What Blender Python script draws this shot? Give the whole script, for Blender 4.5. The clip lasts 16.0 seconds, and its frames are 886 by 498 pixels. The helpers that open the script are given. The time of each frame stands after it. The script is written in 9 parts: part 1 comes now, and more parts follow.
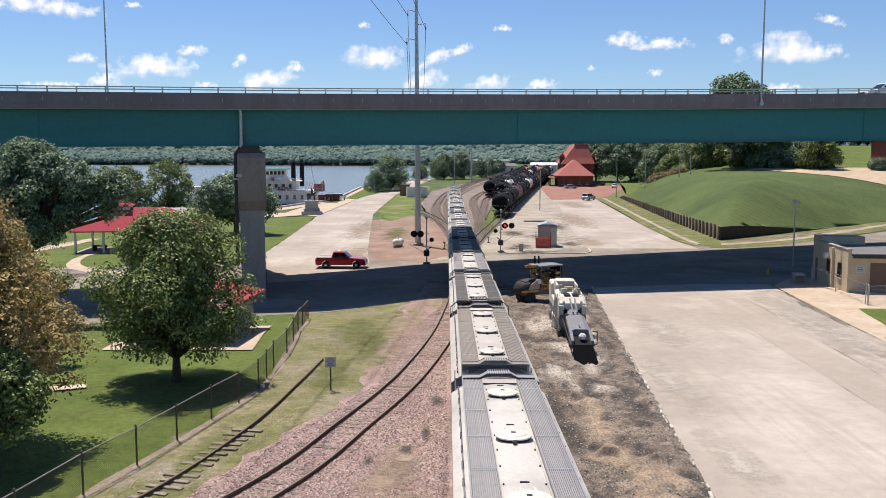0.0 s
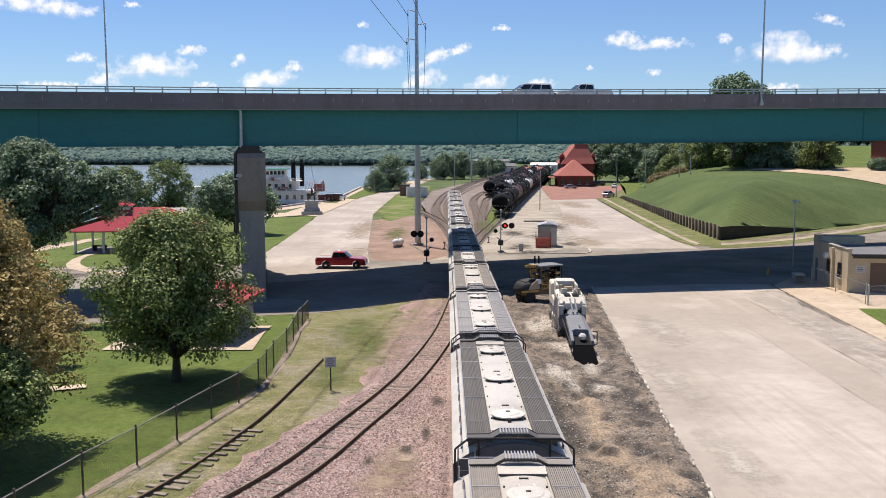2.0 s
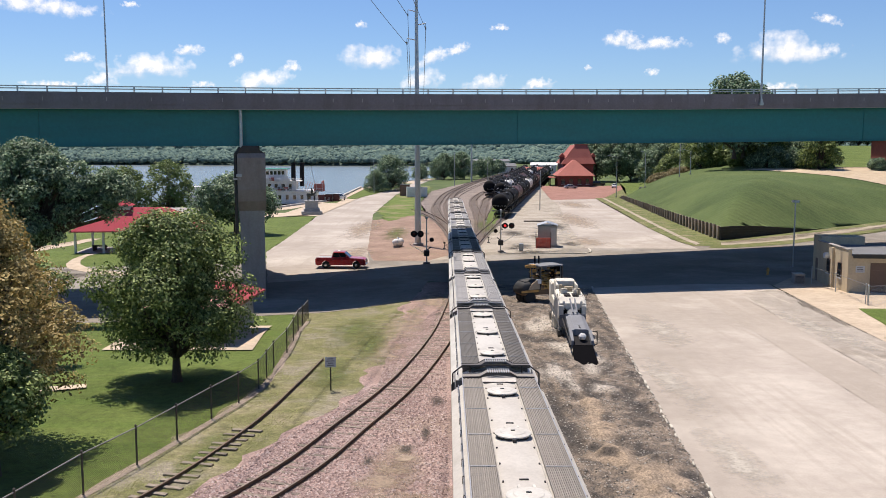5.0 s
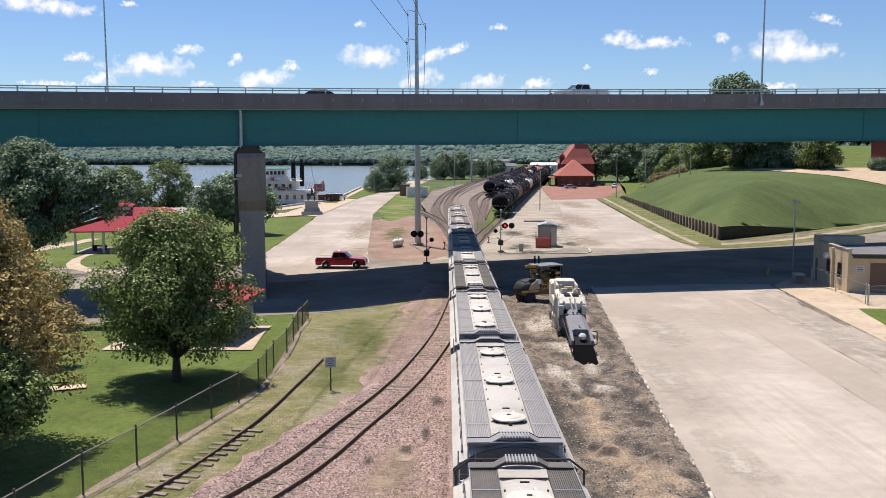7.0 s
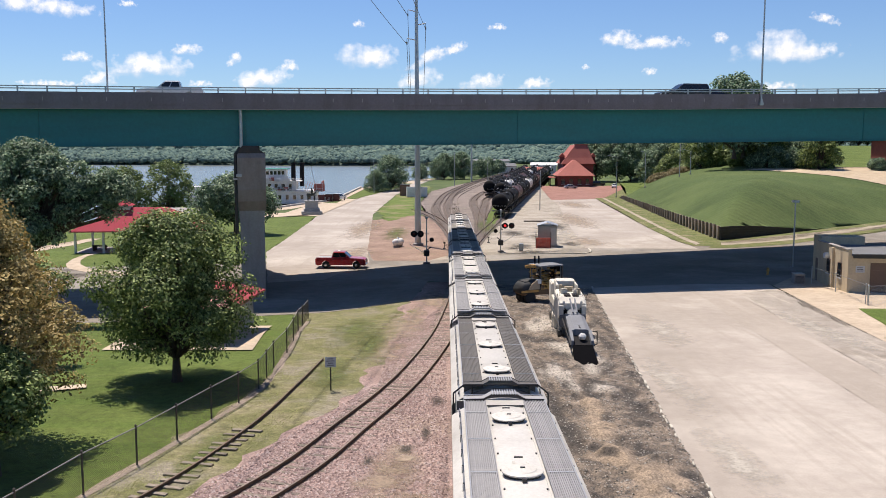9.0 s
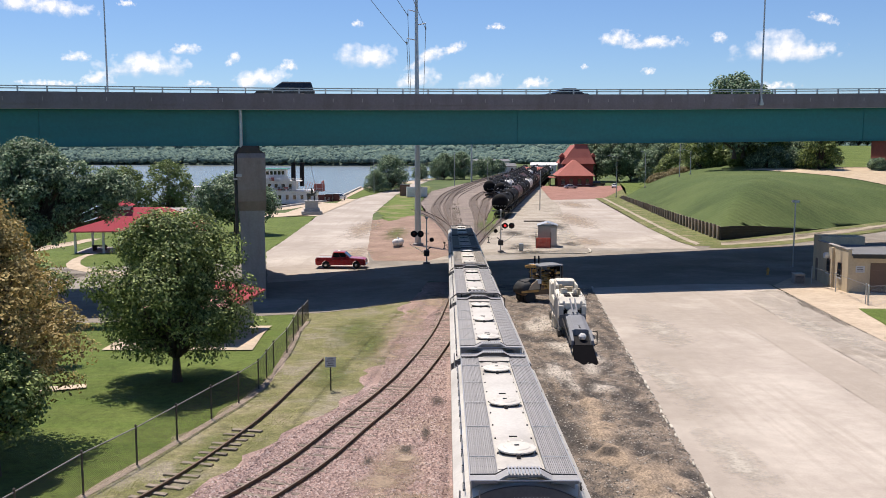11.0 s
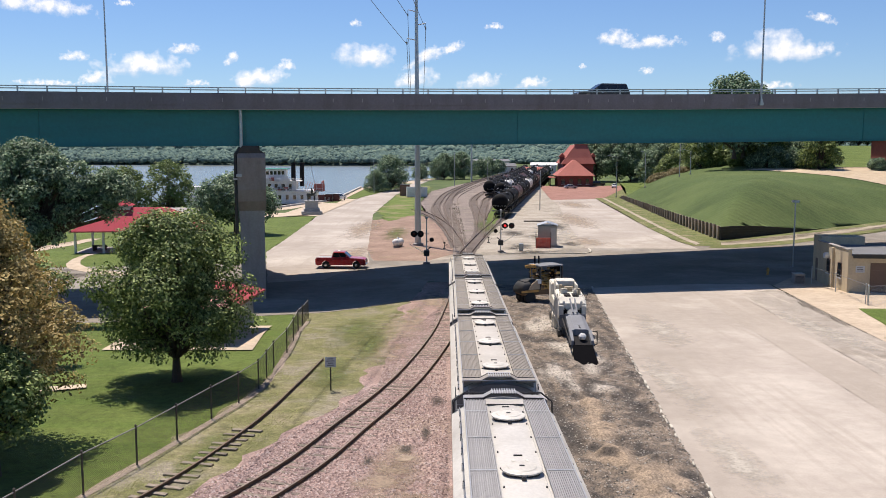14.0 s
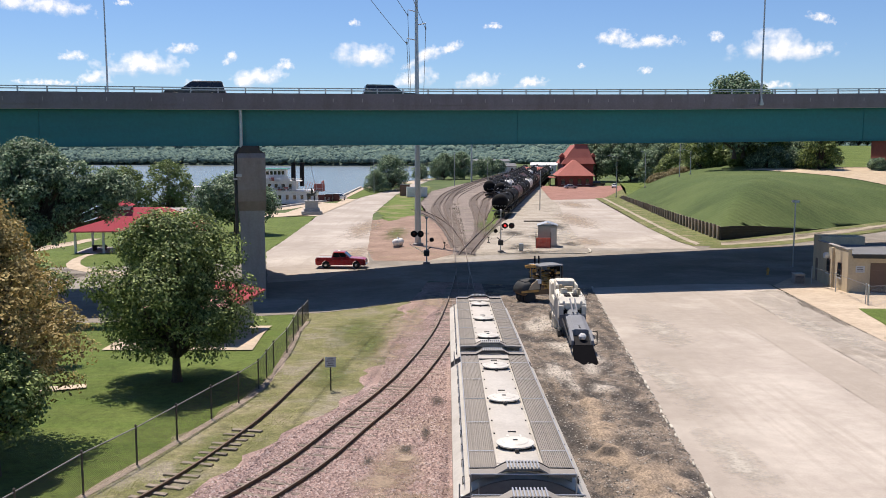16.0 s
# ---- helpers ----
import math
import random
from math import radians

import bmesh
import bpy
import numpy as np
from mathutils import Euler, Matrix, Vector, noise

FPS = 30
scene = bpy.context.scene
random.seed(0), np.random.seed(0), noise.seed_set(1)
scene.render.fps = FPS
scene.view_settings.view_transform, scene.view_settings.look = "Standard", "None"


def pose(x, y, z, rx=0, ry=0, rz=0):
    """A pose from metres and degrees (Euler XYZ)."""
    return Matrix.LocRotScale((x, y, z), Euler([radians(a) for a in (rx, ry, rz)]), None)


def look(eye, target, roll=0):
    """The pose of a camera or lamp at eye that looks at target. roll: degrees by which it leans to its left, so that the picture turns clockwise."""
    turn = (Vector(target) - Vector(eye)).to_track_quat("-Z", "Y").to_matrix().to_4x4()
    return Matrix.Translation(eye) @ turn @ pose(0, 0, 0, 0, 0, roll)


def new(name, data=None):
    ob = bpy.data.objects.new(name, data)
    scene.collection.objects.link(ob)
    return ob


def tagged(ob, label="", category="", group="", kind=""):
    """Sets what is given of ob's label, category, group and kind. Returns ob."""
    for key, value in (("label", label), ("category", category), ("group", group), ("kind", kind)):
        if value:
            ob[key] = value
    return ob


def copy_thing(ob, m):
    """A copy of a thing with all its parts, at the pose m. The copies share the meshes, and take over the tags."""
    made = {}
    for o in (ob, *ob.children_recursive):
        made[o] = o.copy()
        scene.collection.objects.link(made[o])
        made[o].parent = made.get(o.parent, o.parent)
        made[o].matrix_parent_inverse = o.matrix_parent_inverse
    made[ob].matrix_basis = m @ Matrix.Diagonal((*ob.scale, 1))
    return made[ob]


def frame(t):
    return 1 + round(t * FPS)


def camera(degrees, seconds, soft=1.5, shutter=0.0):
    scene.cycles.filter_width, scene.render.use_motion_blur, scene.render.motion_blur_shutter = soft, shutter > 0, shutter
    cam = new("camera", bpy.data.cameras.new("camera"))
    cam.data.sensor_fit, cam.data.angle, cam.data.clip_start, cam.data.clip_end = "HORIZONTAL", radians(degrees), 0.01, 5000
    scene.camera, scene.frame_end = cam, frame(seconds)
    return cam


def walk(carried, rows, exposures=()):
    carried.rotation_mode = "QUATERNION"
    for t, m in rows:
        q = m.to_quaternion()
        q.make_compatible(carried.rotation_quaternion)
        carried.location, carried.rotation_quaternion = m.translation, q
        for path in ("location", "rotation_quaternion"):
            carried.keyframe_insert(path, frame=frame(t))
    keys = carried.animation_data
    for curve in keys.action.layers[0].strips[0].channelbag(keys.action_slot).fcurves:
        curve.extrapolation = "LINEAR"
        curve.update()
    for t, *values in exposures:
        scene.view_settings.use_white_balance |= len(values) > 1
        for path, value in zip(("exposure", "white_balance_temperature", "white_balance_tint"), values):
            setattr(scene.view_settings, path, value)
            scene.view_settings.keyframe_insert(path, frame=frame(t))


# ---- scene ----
cam = camera(53.36, 16.0, soft=0.8)
walk(cam, [(0.0, pose(0, 0, 14.8, 83.454, 0, 0)), (16.0, pose(0, 0, 14.8, 83.454, 0, 0))],
     exposures=[(0.0, 0.35, 6900, 14), (16.0, 0.35, 6900, 14)])

# ---- daylight: clear summer noon, the sun ahead of the camera and to its left ----
TO_SUN = Vector((-0.22, 0.36, 1.0)).normalized()
world = bpy.data.worlds.new("sky")
scene.world = world
world.use_nodes = True
wn = world.node_tree.nodes
sky = wn.new("ShaderNodeTexSky")
sky.sky_type, sky.sun_disc = "NISHITA", False
sky.sun_elevation = math.asin(TO_SUN.z)
sky.sun_rotation = math.atan2(TO_SUN.x, TO_SUN.y)
sky.air_density, sky.dust_density, sky.ozone_density = 1.0, 0.0, 2.0
wn["Background"].inputs["Strength"].default_value = 0.0765
tint = wn.new("ShaderNodeMix")
tint.data_type, tint.blend_type = "RGBA", "MULTIPLY"
tint.inputs[0].default_value, tint.inputs[7].default_value = 1.0, (0.69, 0.90, 1.22, 1)
world.node_tree.links.new(sky.outputs["Color"], tint.inputs[6])
world.node_tree.links.new(tint.outputs[2], wn["Background"].inputs["Color"])
sun = new("sun", bpy.data.lights.new("sun", "SUN"))
sun.data.energy, sun.data.angle, sun.data.color = 5.0, radians(0.55), (1.0, 0.95, 0.88)
sun.matrix_world = look(TO_SUN * 100, (0, 0, 0))


# ---- materials ----
def tree_of(name):
    m = bpy.data.materials.new(name)
    m.use_nodes = True
    return m, m.node_tree.nodes, m.node_tree.links


def coords(nodes, kind):
    if kind == "world":
        return nodes.new("ShaderNodeNewGeometry").outputs["Position"]
    return nodes.new("ShaderNodeTexCoord").outputs["Object"]


def noise_at(nodes, links, vec, scale, detail=4.0, rough=0.6, stretch=None):
    if stretch:
        mp = nodes.new("ShaderNodeMapping")
        mp.inputs["Scale"].default_value = stretch
        links.new(vec, mp.inputs["Vector"])
        vec = mp.outputs["Vector"]
    n = nodes.new("ShaderNodeTexNoise")
    n.inputs["Scale"].default_value, n.inputs["Detail"].default_value = scale, detail
    n.inputs["Roughness"].default_value = rough
    links.new(vec, n.inputs["Vector"])
    return n.outputs["Fac"]


def ramp(nodes, links, fac, stops):
    r = nodes.new("ShaderNodeValToRGB")
    e = r.color_ramp.elements
    while len(e) < len(stops):
        e.new(0.5)
    for el, (p, c) in zip(e, stops):
        el.position, el.color = p, (*c, 1) if len(c) == 3 else c
    links.new(fac, r.inputs["Fac"])
    return r.outputs["Color"]


def mixed(nodes, links, fac, a, b, blend="MIX"):
    m = nodes.new("ShaderNodeMix")
    m.data_type, m.blend_type = "RGBA", blend
    for sock, v in ((m.inputs[0], fac), (m.inputs[6], a), (m.inputs[7], b)):
        if isinstance(v, (int, float)):
            sock.default_value = v
        elif isinstance(v, tuple):
            sock.default_value = (*v, 1)
        else:
            links.new(v, sock)
    return m.outputs[2]


def math_node(nodes, links, op, a, b=None, clamp=False):
    m = nodes.new("ShaderNodeMath")
    m.operation, m.use_clamp = op, clamp
    for i, v in enumerate((a, b)):
        if v is None:
            continue
        if isinstance(v, (int, float)):
            m.inputs[i].default_value = v
        else:
            links.new(v, m.inputs[i])
    return m.outputs[0]


def relief(nodes, links, height, strength, dist):
    b = nodes.new("ShaderNodeBump")
    b.inputs["Strength"].default_value, b.inputs["Distance"].default_value = strength, dist
    links.new(height, b.inputs["Height"])
    links.new(b.outputs["Normal"], nodes["Principled BSDF"].inputs["Normal"])


def paint(name, col, rough=0.5, metal=0.0, dirt=(0.12, 0.1, 0.08), wear=0.25, scale=1.2, fine=14.0, bump=0.15,
          streak=None, random=0.0, spec=0.5, kind="object"):
    """A painted, metal or plain solid surface, with broad stains, fine grain and a slight relief."""
    m, n, l = tree_of(name)
    p = n["Principled BSDF"]
    v = coords(n, kind)
    broad = noise_at(n, l, v, scale, 5, 0.65, streak)
    grain = noise_at(n, l, v, fine, 3, 0.7)
    f = math_node(n, l, "MULTIPLY", ramp(n, l, broad, [(0.42, (0, 0, 0)), (0.72, (1, 1, 1))]), wear)
    c = mixed(n, l, f, col, dirt)
    c = mixed(n, l, 0.35, c, ramp(n, l, grain, [(0.3, (0.55, 0.55, 0.55)), (0.7, (1.0, 1.0, 1.0))]), "MULTIPLY")
    if random:
        oi = n.new("ShaderNodeObjectInfo")
        g = ramp(n, l, oi.outputs["Random"], [(0.0, (1 - random,) * 3), (1.0, (1.0, 1.0, 1.0))])
        c = mixed(n, l, 1.0, c, g, "MULTIPLY")
    l.new(c, p.inputs["Base Color"])
    p.inputs["Roughness"].default_value, p.inputs["Metallic"].default_value = rough, metal
    p.inputs["Specular IOR Level"].default_value = spec
    if bump:
        relief(n, l, grain, bump, 0.02)
    return m


def ground_mat(name, stops, scale, fine_scale, fine_amt=0.5, rough=0.95, bump=0.6, dist=0.05, patch=None, streaks=None,
               stones=0.0, cracks=None, mottle=0.16):
    """Loose ground, lawn or paving: colours by broad noise, fine speckle, patches and streaks of another colour."""
    m, n, l = tree_of(name)
    p = n["Principled BSDF"]
    v = coords(n, "world")
    broad = noise_at(n, l, v, scale, 6, 0.62)
    fine = noise_at(n, l, v, fine_scale, 3, 0.75)
    c = ramp(n, l, broad, stops)
    if patch:
        col, psc, lo, hi, amt = patch
        pf = ramp(n, l, noise_at(n, l, v, psc, 5, 0.6), [(lo, (0, 0, 0)), (hi, (amt,) * 3)])
        c = mixed(n, l, pf, c, col)
    if streaks:
        col, st, lo, hi, amt = streaks
        sf = ramp(n, l, noise_at(n, l, v, 1.0, 4, 0.6, st), [(lo, (0, 0, 0)), (hi, (amt,) * 3)])
        c = mixed(n, l, sf, c, col)
    if stones:
        vo = n.new("ShaderNodeTexVoronoi")
        vo.inputs["Scale"].default_value = stones
        l.new(v, vo.inputs["Vector"])
        c = mixed(n, l, 0.55, c, ramp(n, l, vo.outputs["Color"], [(0.15, (0.35, 0.35, 0.35)), (0.85, (1.25, 1.2, 1.15))]), "MULTIPLY")
    if cracks:
        vo = n.new("ShaderNodeTexVoronoi")
        vo.feature = "DISTANCE_TO_EDGE"
        vo.inputs["Scale"].default_value = cracks
        wob = n.new("ShaderNodeVectorMath")
        wob.operation = "ADD"
        nn = n.new("ShaderNodeTexNoise")
        nn.inputs["Scale"].default_value = 0.35
        l.new(v, nn.inputs["Vector"])
        sc = n.new("ShaderNodeVectorMath")
        sc.operation = "SCALE"
        sc.inputs["Scale"].default_value = 3.0
        l.new(nn.outputs["Color"], sc.inputs[0])
        l.new(v, wob.inputs[0])
        l.new(sc.outputs[0], wob.inputs[1])
        l.new(wob.outputs[0], vo.inputs["Vector"])
        cf = ramp(n, l, vo.outputs["Distance"], [(0.0, (0.22,) * 3), (0.007, (0, 0, 0))])
        c = mixed(n, l, cf, c, (0.14, 0.125, 0.11))
    mid_ = noise_at(n, l, v, math.sqrt(scale * fine_scale) * 1.2, 4, 0.65)
    c = mixed(n, l, 1.0, c, ramp(n, l, mid_, [(0.3, (1 - mottle,) * 3), (0.7, (1 + mottle * 0.6,) * 3)]), "MULTIPLY")
    g = ramp(n, l, fine, [(0.3, (1 - fine_amt,) * 3), (0.7, (1 + fine_amt * 0.35,) * 3)])
    c = mixed(n, l, 1.0, c, g, "MULTIPLY")
    l.new(c, p.inputs["Base Color"])
    p.inputs["Roughness"].default_value = rough
    p.inputs["Specular IOR Level"].default_value = 0.25
    relief(n, l, fine, bump, dist)
    return m


def leaf_mat(name, dark, mid, light, warm=None, gloss=0.6):
    m, n, l = tree_of(name)
    p = n["Principled BSDF"]
    geo = n.new("ShaderNodeNewGeometry")
    c = ramp(n, l, geo.outputs["Random Per Island"], [(0.0, dark), (0.66, mid), (1.0, light)])
    f = noise_at(n, l, geo.outputs["Position"], 0.8, 3, 0.6)
    c = mixed(n, l, 0.6, c, ramp(n, l, f, [(0.3, (0.6, 0.6, 0.6)), (0.7, (1.2, 1.2, 1.1))]), "MULTIPLY")
    if warm:
        c = mixed(n, l, ramp(n, l, noise_at(n, l, geo.outputs["Position"], 0.55, 3, 0.6), [(0.42, (0, 0, 0)), (0.62, (1, 1, 1))]), c, warm)
    l.new(c, p.inputs["Base Color"])
    p.inputs["Roughness"].default_value = gloss
    p.inputs["Specular IOR Level"].default_value = 0.28 if gloss < 0.9 else 0.0
    tr = n.new("ShaderNodeBsdfTranslucent")
    l.new(c, tr.inputs["Color"])
    mx = n.new("ShaderNodeMixShader")
    mx.inputs["Fac"].default_value = 0.22
    l.new(p.outputs[0], mx.inputs[1])
    l.new(tr.outputs[0], mx.inputs[2])
    l.new(mx.outputs[0], n["Material Output"].inputs["Surface"])
    return m


ASPHALT = ground_mat("worn_asphalt", [(0.3, (0.315, 0.273, 0.23)), (0.55, (0.375, 0.328, 0.28)), (0.75, (0.425, 0.373, 0.322))], 0.07, 14.0, 0.10,
                     0.9, 0.25, 0.01, patch=((0.50, 0.45, 0.39), 0.09, 0.48, 0.66, 0.75),
                     streaks=((0.33, 0.285, 0.238), (0.75, 0.035, 0.2), 0.52, 0.68, 0.65), mottle=0.10)
ASPHALT_DARK = ground_mat("street_asphalt", [(0.3, (0.185, 0.163, 0.135)), (0.55, (0.235, 0.208, 0.174)), (0.8, (0.30, 0.268, 0.226))], 0.12, 8.0, 0.2,
                          0.9, 0.3, 0.01, patch=((0.37, 0.345, 0.31), 0.07, 0.48, 0.66, 0.7), cracks=0.13)
CONCRETE_GROUND = ground_mat("pale_concrete", [(0.3, (0.43, 0.345, 0.255)), (0.7, (0.55, 0.455, 0.345))], 0.3, 8.0, 0.15, 0.9, 0.2, 0.01,
                             patch=((0.30, 0.25, 0.2), 0.35, 0.6, 0.75, 0.5))
GRAVEL_PALE = ground_mat("pale_gravel", [(0.3, (0.29, 0.25, 0.20)), (0.55, (0.42, 0.375, 0.31)), (0.8, (0.53, 0.48, 0.41))], 0.22, 7.0, 0.4,
                         patch=((0.17, 0.155, 0.125), 0.12, 0.55, 0.7, 0.7))
BALLAST = ground_mat("pink_ballast", [(0.3, (0.36, 0.25, 0.225)), (0.55, (0.49, 0.355, 0.32)), (0.8, (0.58, 0.46, 0.42))], 0.35, 14.0, 0.55,
                     bump=1.0, dist=0.06, stones=16.0, patch=((0.42, 0.33, 0.26), 0.13, 0.55, 0.68, 0.55))
DIRT_DARK = ground_mat("cinder_dirt", [(0.28, (0.10, 0.087, 0.074)), (0.44, (0.19, 0.165, 0.14)), (0.58, (0.32, 0.28, 0.235)), (0.78, (0.44, 0.39, 0.33))], 0.42, 9.0, 0.6,
                       bump=1.0, dist=0.06, stones=11.0, patch=((0.42, 0.29, 0.17), 0.21, 0.53, 0.63, 0.9), streaks=((0.06, 0.052, 0.045), (0.9, 0.28, 0.3), 0.56, 0.66, 0.8))
DIRT_RED = ground_mat("red_dirt", [(0.3, (0.24, 0.16, 0.12)), (0.6, (0.34, 0.235, 0.18)), (0.85, (0.42, 0.33, 0.27))], 0.2, 6.0, 0.4,
                      patch=((0.2, 0.19, 0.1), 0.18, 0.58, 0.72, 0.6))
YARD = ground_mat("yard_ballast", [(0.3, (0.185, 0.152, 0.13)), (0.6, (0.29, 0.24, 0.208)), (0.85, (0.39, 0.335, 0.29))], 0.25, 7.0, 0.45,
                  patch=((0.15, 0.17, 0.07), 0.1, 0.6, 0.75, 0.6))
LAWN = ground_mat("mown_lawn", [(0.3, (0.095, 0.135, 0.028)), (0.55, (0.135, 0.18, 0.042)), (0.8, (0.185, 0.232, 0.066))], 0.25, 16.0, 0.5,
                  bump=0.8, dist=0.06, mottle=0.3, streaks=((0.095, 0.165, 0.026), (0.05, 0.9, 0.2), 0.45, 0.65, 0.5))
HILL_GRASS = ground_mat("mown_hillside", [(0.3, (0.056, 0.086, 0.024)), (0.55, (0.076, 0.113, 0.033)), (0.8, (0.105, 0.142, 0.045))], 0.07, 9.0, 0.3,
                        bump=0.6, dist=0.08, streaks=((0.115, 0.15, 0.048), (0.05, 0.10, 0.05), 0.46, 0.6, 0.5))
hn, hl = HILL_GRASS.node_tree.nodes, HILL_GRASS.node_tree.links
turned = hn.new("ShaderNodeMapping")
turned.inputs["Rotation"].default_value = (0, 0, radians(-68))
hl.new(coords(hn, "world"), turned.inputs["Vector"])
mown = hn.new("ShaderNodeTexWave")
mown.wave_type, mown.bands_direction = "BANDS", "X"
mown.inputs["Scale"].default_value, mown.inputs["Distortion"].default_value = 0.16, 0.6
mown.inputs["Detail"].default_value, mown.inputs["Detail Scale"].default_value = 2.0, 0.5
hl.new(turned.outputs["Vector"], mown.inputs["Vector"])
plain = hn["Principled BSDF"].inputs["Base Color"].links[0].from_socket
hl.new(mixed(hn, hl, 1.0, plain, ramp(hn, hl, mown.outputs["Fac"], [(0.2, (0.93, 0.935, 0.92)), (0.8, (1.07, 1.065, 1.06))]), "MULTIPLY"), hn["Principled BSDF"].inputs["Base Color"])
WEEDY = ground_mat("bright_weeds", [(0.3, (0.10, 0.15, 0.03)), (0.55, (0.15, 0.205, 0.045)), (0.8, (0.22, 0.25, 0.085))], 0.3, 10.0, 0.5,
                   bump=0.8, dist=0.06, patch=((0.30, 0.25, 0.14), 0.12, 0.5, 0.62, 0.85))
VERGE = ground_mat("patchy_verge", [(0.3, (0.10, 0.125, 0.035)), (0.5, (0.15, 0.17, 0.055)), (0.75, (0.24, 0.225, 0.10))], 0.35, 10.0, 0.5,
                   bump=0.8, dist=0.06, patch=((0.33, 0.27, 0.17), 0.3, 0.52, 0.66, 0.8))
DUSTY_WALK = ground_mat("dusty_sidewalk", [(0.3, (0.30, 0.255, 0.19)), (0.7, (0.43, 0.365, 0.28))], 0.3, 8.0, 0.2, 0.9, 0.2, 0.01,
                        patch=((0.21, 0.2, 0.1), 0.5, 0.56, 0.7, 0.6))
DRY_GRASS = ground_mat("dry_grass", [(0.3, (0.155, 0.165, 0.06)), (0.5, (0.235, 0.225, 0.105)), (0.75, (0.36, 0.31, 0.205))], 0.45, 14.0, 0.55,
                       bump=0.8, dist=0.06, patch=((0.34, 0.30, 0.235), 0.3, 0.53, 0.66, 0.8), mottle=0.32)


def soft_patch(name, stops, fine_scale=8.0, soft=0.8):
    """A patch of loose dirt or weeds that thins out raggedly towards its rim."""
    m_ = ground_mat(name, stops, 0.6, fine_scale, 0.4)
    n_, l_ = m_.node_tree.nodes, m_.node_tree.links
    mp_ = n_.new("ShaderNodeMapping")
    mp_.inputs["Location"].default_value, mp_.inputs["Scale"].default_value = (-1, -1, 0), (2, 2, 0)
    l_.new(n_.new("ShaderNodeTexCoord").outputs["Generated"], mp_.inputs["Vector"])
    ln_ = n_.new("ShaderNodeVectorMath")
    ln_.operation = "LENGTH"
    l_.new(mp_.outputs["Vector"], ln_.inputs[0])
    nz_ = noise_at(n_, l_, coords(n_, "world"), 0.9, 6, 0.65)
    f_ = math_node(n_, l_, "ADD", math_node(n_, l_, "SUBTRACT", 0.75, ln_.outputs["Value"]), math_node(n_, l_, "MULTIPLY", math_node(n_, l_, "SUBTRACT", nz_, 0.5), 2.0))
    a_ = ramp(n_, l_, f_, [(0.0, (0, 0, 0)), (soft, (0.8, 0.8, 0.8))])
    rim = ramp(n_, l_, ln_.outputs["Value"], [(0.75, (1, 1, 1)), (0.98, (0, 0, 0))])
    l_.new(mixed(n_, l_, 1.0, a_, rim, "MULTIPLY"), n_["Principled BSDF"].inputs["Alpha"])
    return m_


SOFT_TAN = soft_patch("scattered_tan_dirt", [(0.3, (0.34, 0.26, 0.19)), (0.7, (0.45, 0.36, 0.27))])
SOFT_PALE = soft_patch("scattered_pale_dust", [(0.3, (0.46, 0.42, 0.36)), (0.7, (0.6, 0.55, 0.47))])
SOFT_DARK = soft_patch("dark_oily_stain", [(0.3, (0.05, 0.045, 0.04)), (0.7, (0.11, 0.10, 0.085))])
SOFT_WEED = soft_patch("scattered_weeds", [(0.3, (0.10, 0.13, 0.035)), (0.7, (0.2, 0.22, 0.08))])
WILD_GRASS = ground_mat("wild_ground", [(0.3, (0.06, 0.09, 0.03)), (0.6, (0.11, 0.15, 0.05)), (0.85, (0.2, 0.19, 0.1))], 0.05, 2.0, 0.4)
SANDY = ground_mat("bare_tan_earth", [(0.3, (0.42, 0.33, 0.22)), (0.7, (0.52, 0.42, 0.3))], 0.08, 3.0, 0.15)
BRICK_PLAZA = ground_mat("brick_paving", [(0.3, (0.26, 0.13, 0.10)), (0.7, (0.36, 0.2, 0.16))], 0.2, 5.0, 0.25)
TAN_DIRT = ground_mat("trampled_tan_dirt", [(0.3, (0.27, 0.215, 0.165)), (0.6, (0.37, 0.30, 0.235)), (0.85, (0.45, 0.38, 0.30))], 0.5, 8.0, 0.35, patch=((0.16, 0.13, 0.1), 0.6, 0.56, 0.7, 0.7))
ROAD_MID = ground_mat("worn_lane", [(0.3, (0.31, 0.268, 0.222)), (0.55, (0.365, 0.317, 0.267)), (0.75, (0.41, 0.36, 0.307))], 0.09, 12.0, 0.12, 0.9, 0.25, 0.01, streaks=((0.46, 0.405, 0.35), (0.9, 0.05, 0.2), 0.55, 0.72, 0.6), mottle=0.08)
ROAD_GREY = ground_mat("stained_concrete_strip", [(0.3, (0.30, 0.265, 0.225)), (0.55, (0.39, 0.345, 0.295)), (0.8, (0.48, 0.43, 0.365))], 0.16, 7.0, 0.2, 0.9, 0.25, 0.01, patch=((0.22, 0.185, 0.15), 0.25, 0.54, 0.68, 0.7), streaks=((0.5, 0.44, 0.36), (0.9, 0.09, 0.3), 0.55, 0.66, 0.7))
# woods floor, its green paled and cooled to paint distance haze
FOREST_HAZE = ground_mat("hazed_woods_floor", [(0.3, (0.07, 0.105, 0.09)), (0.7, (0.10, 0.145, 0.12))], 0.02, 0.3, 0.5, bump=0.9, dist=2.0)

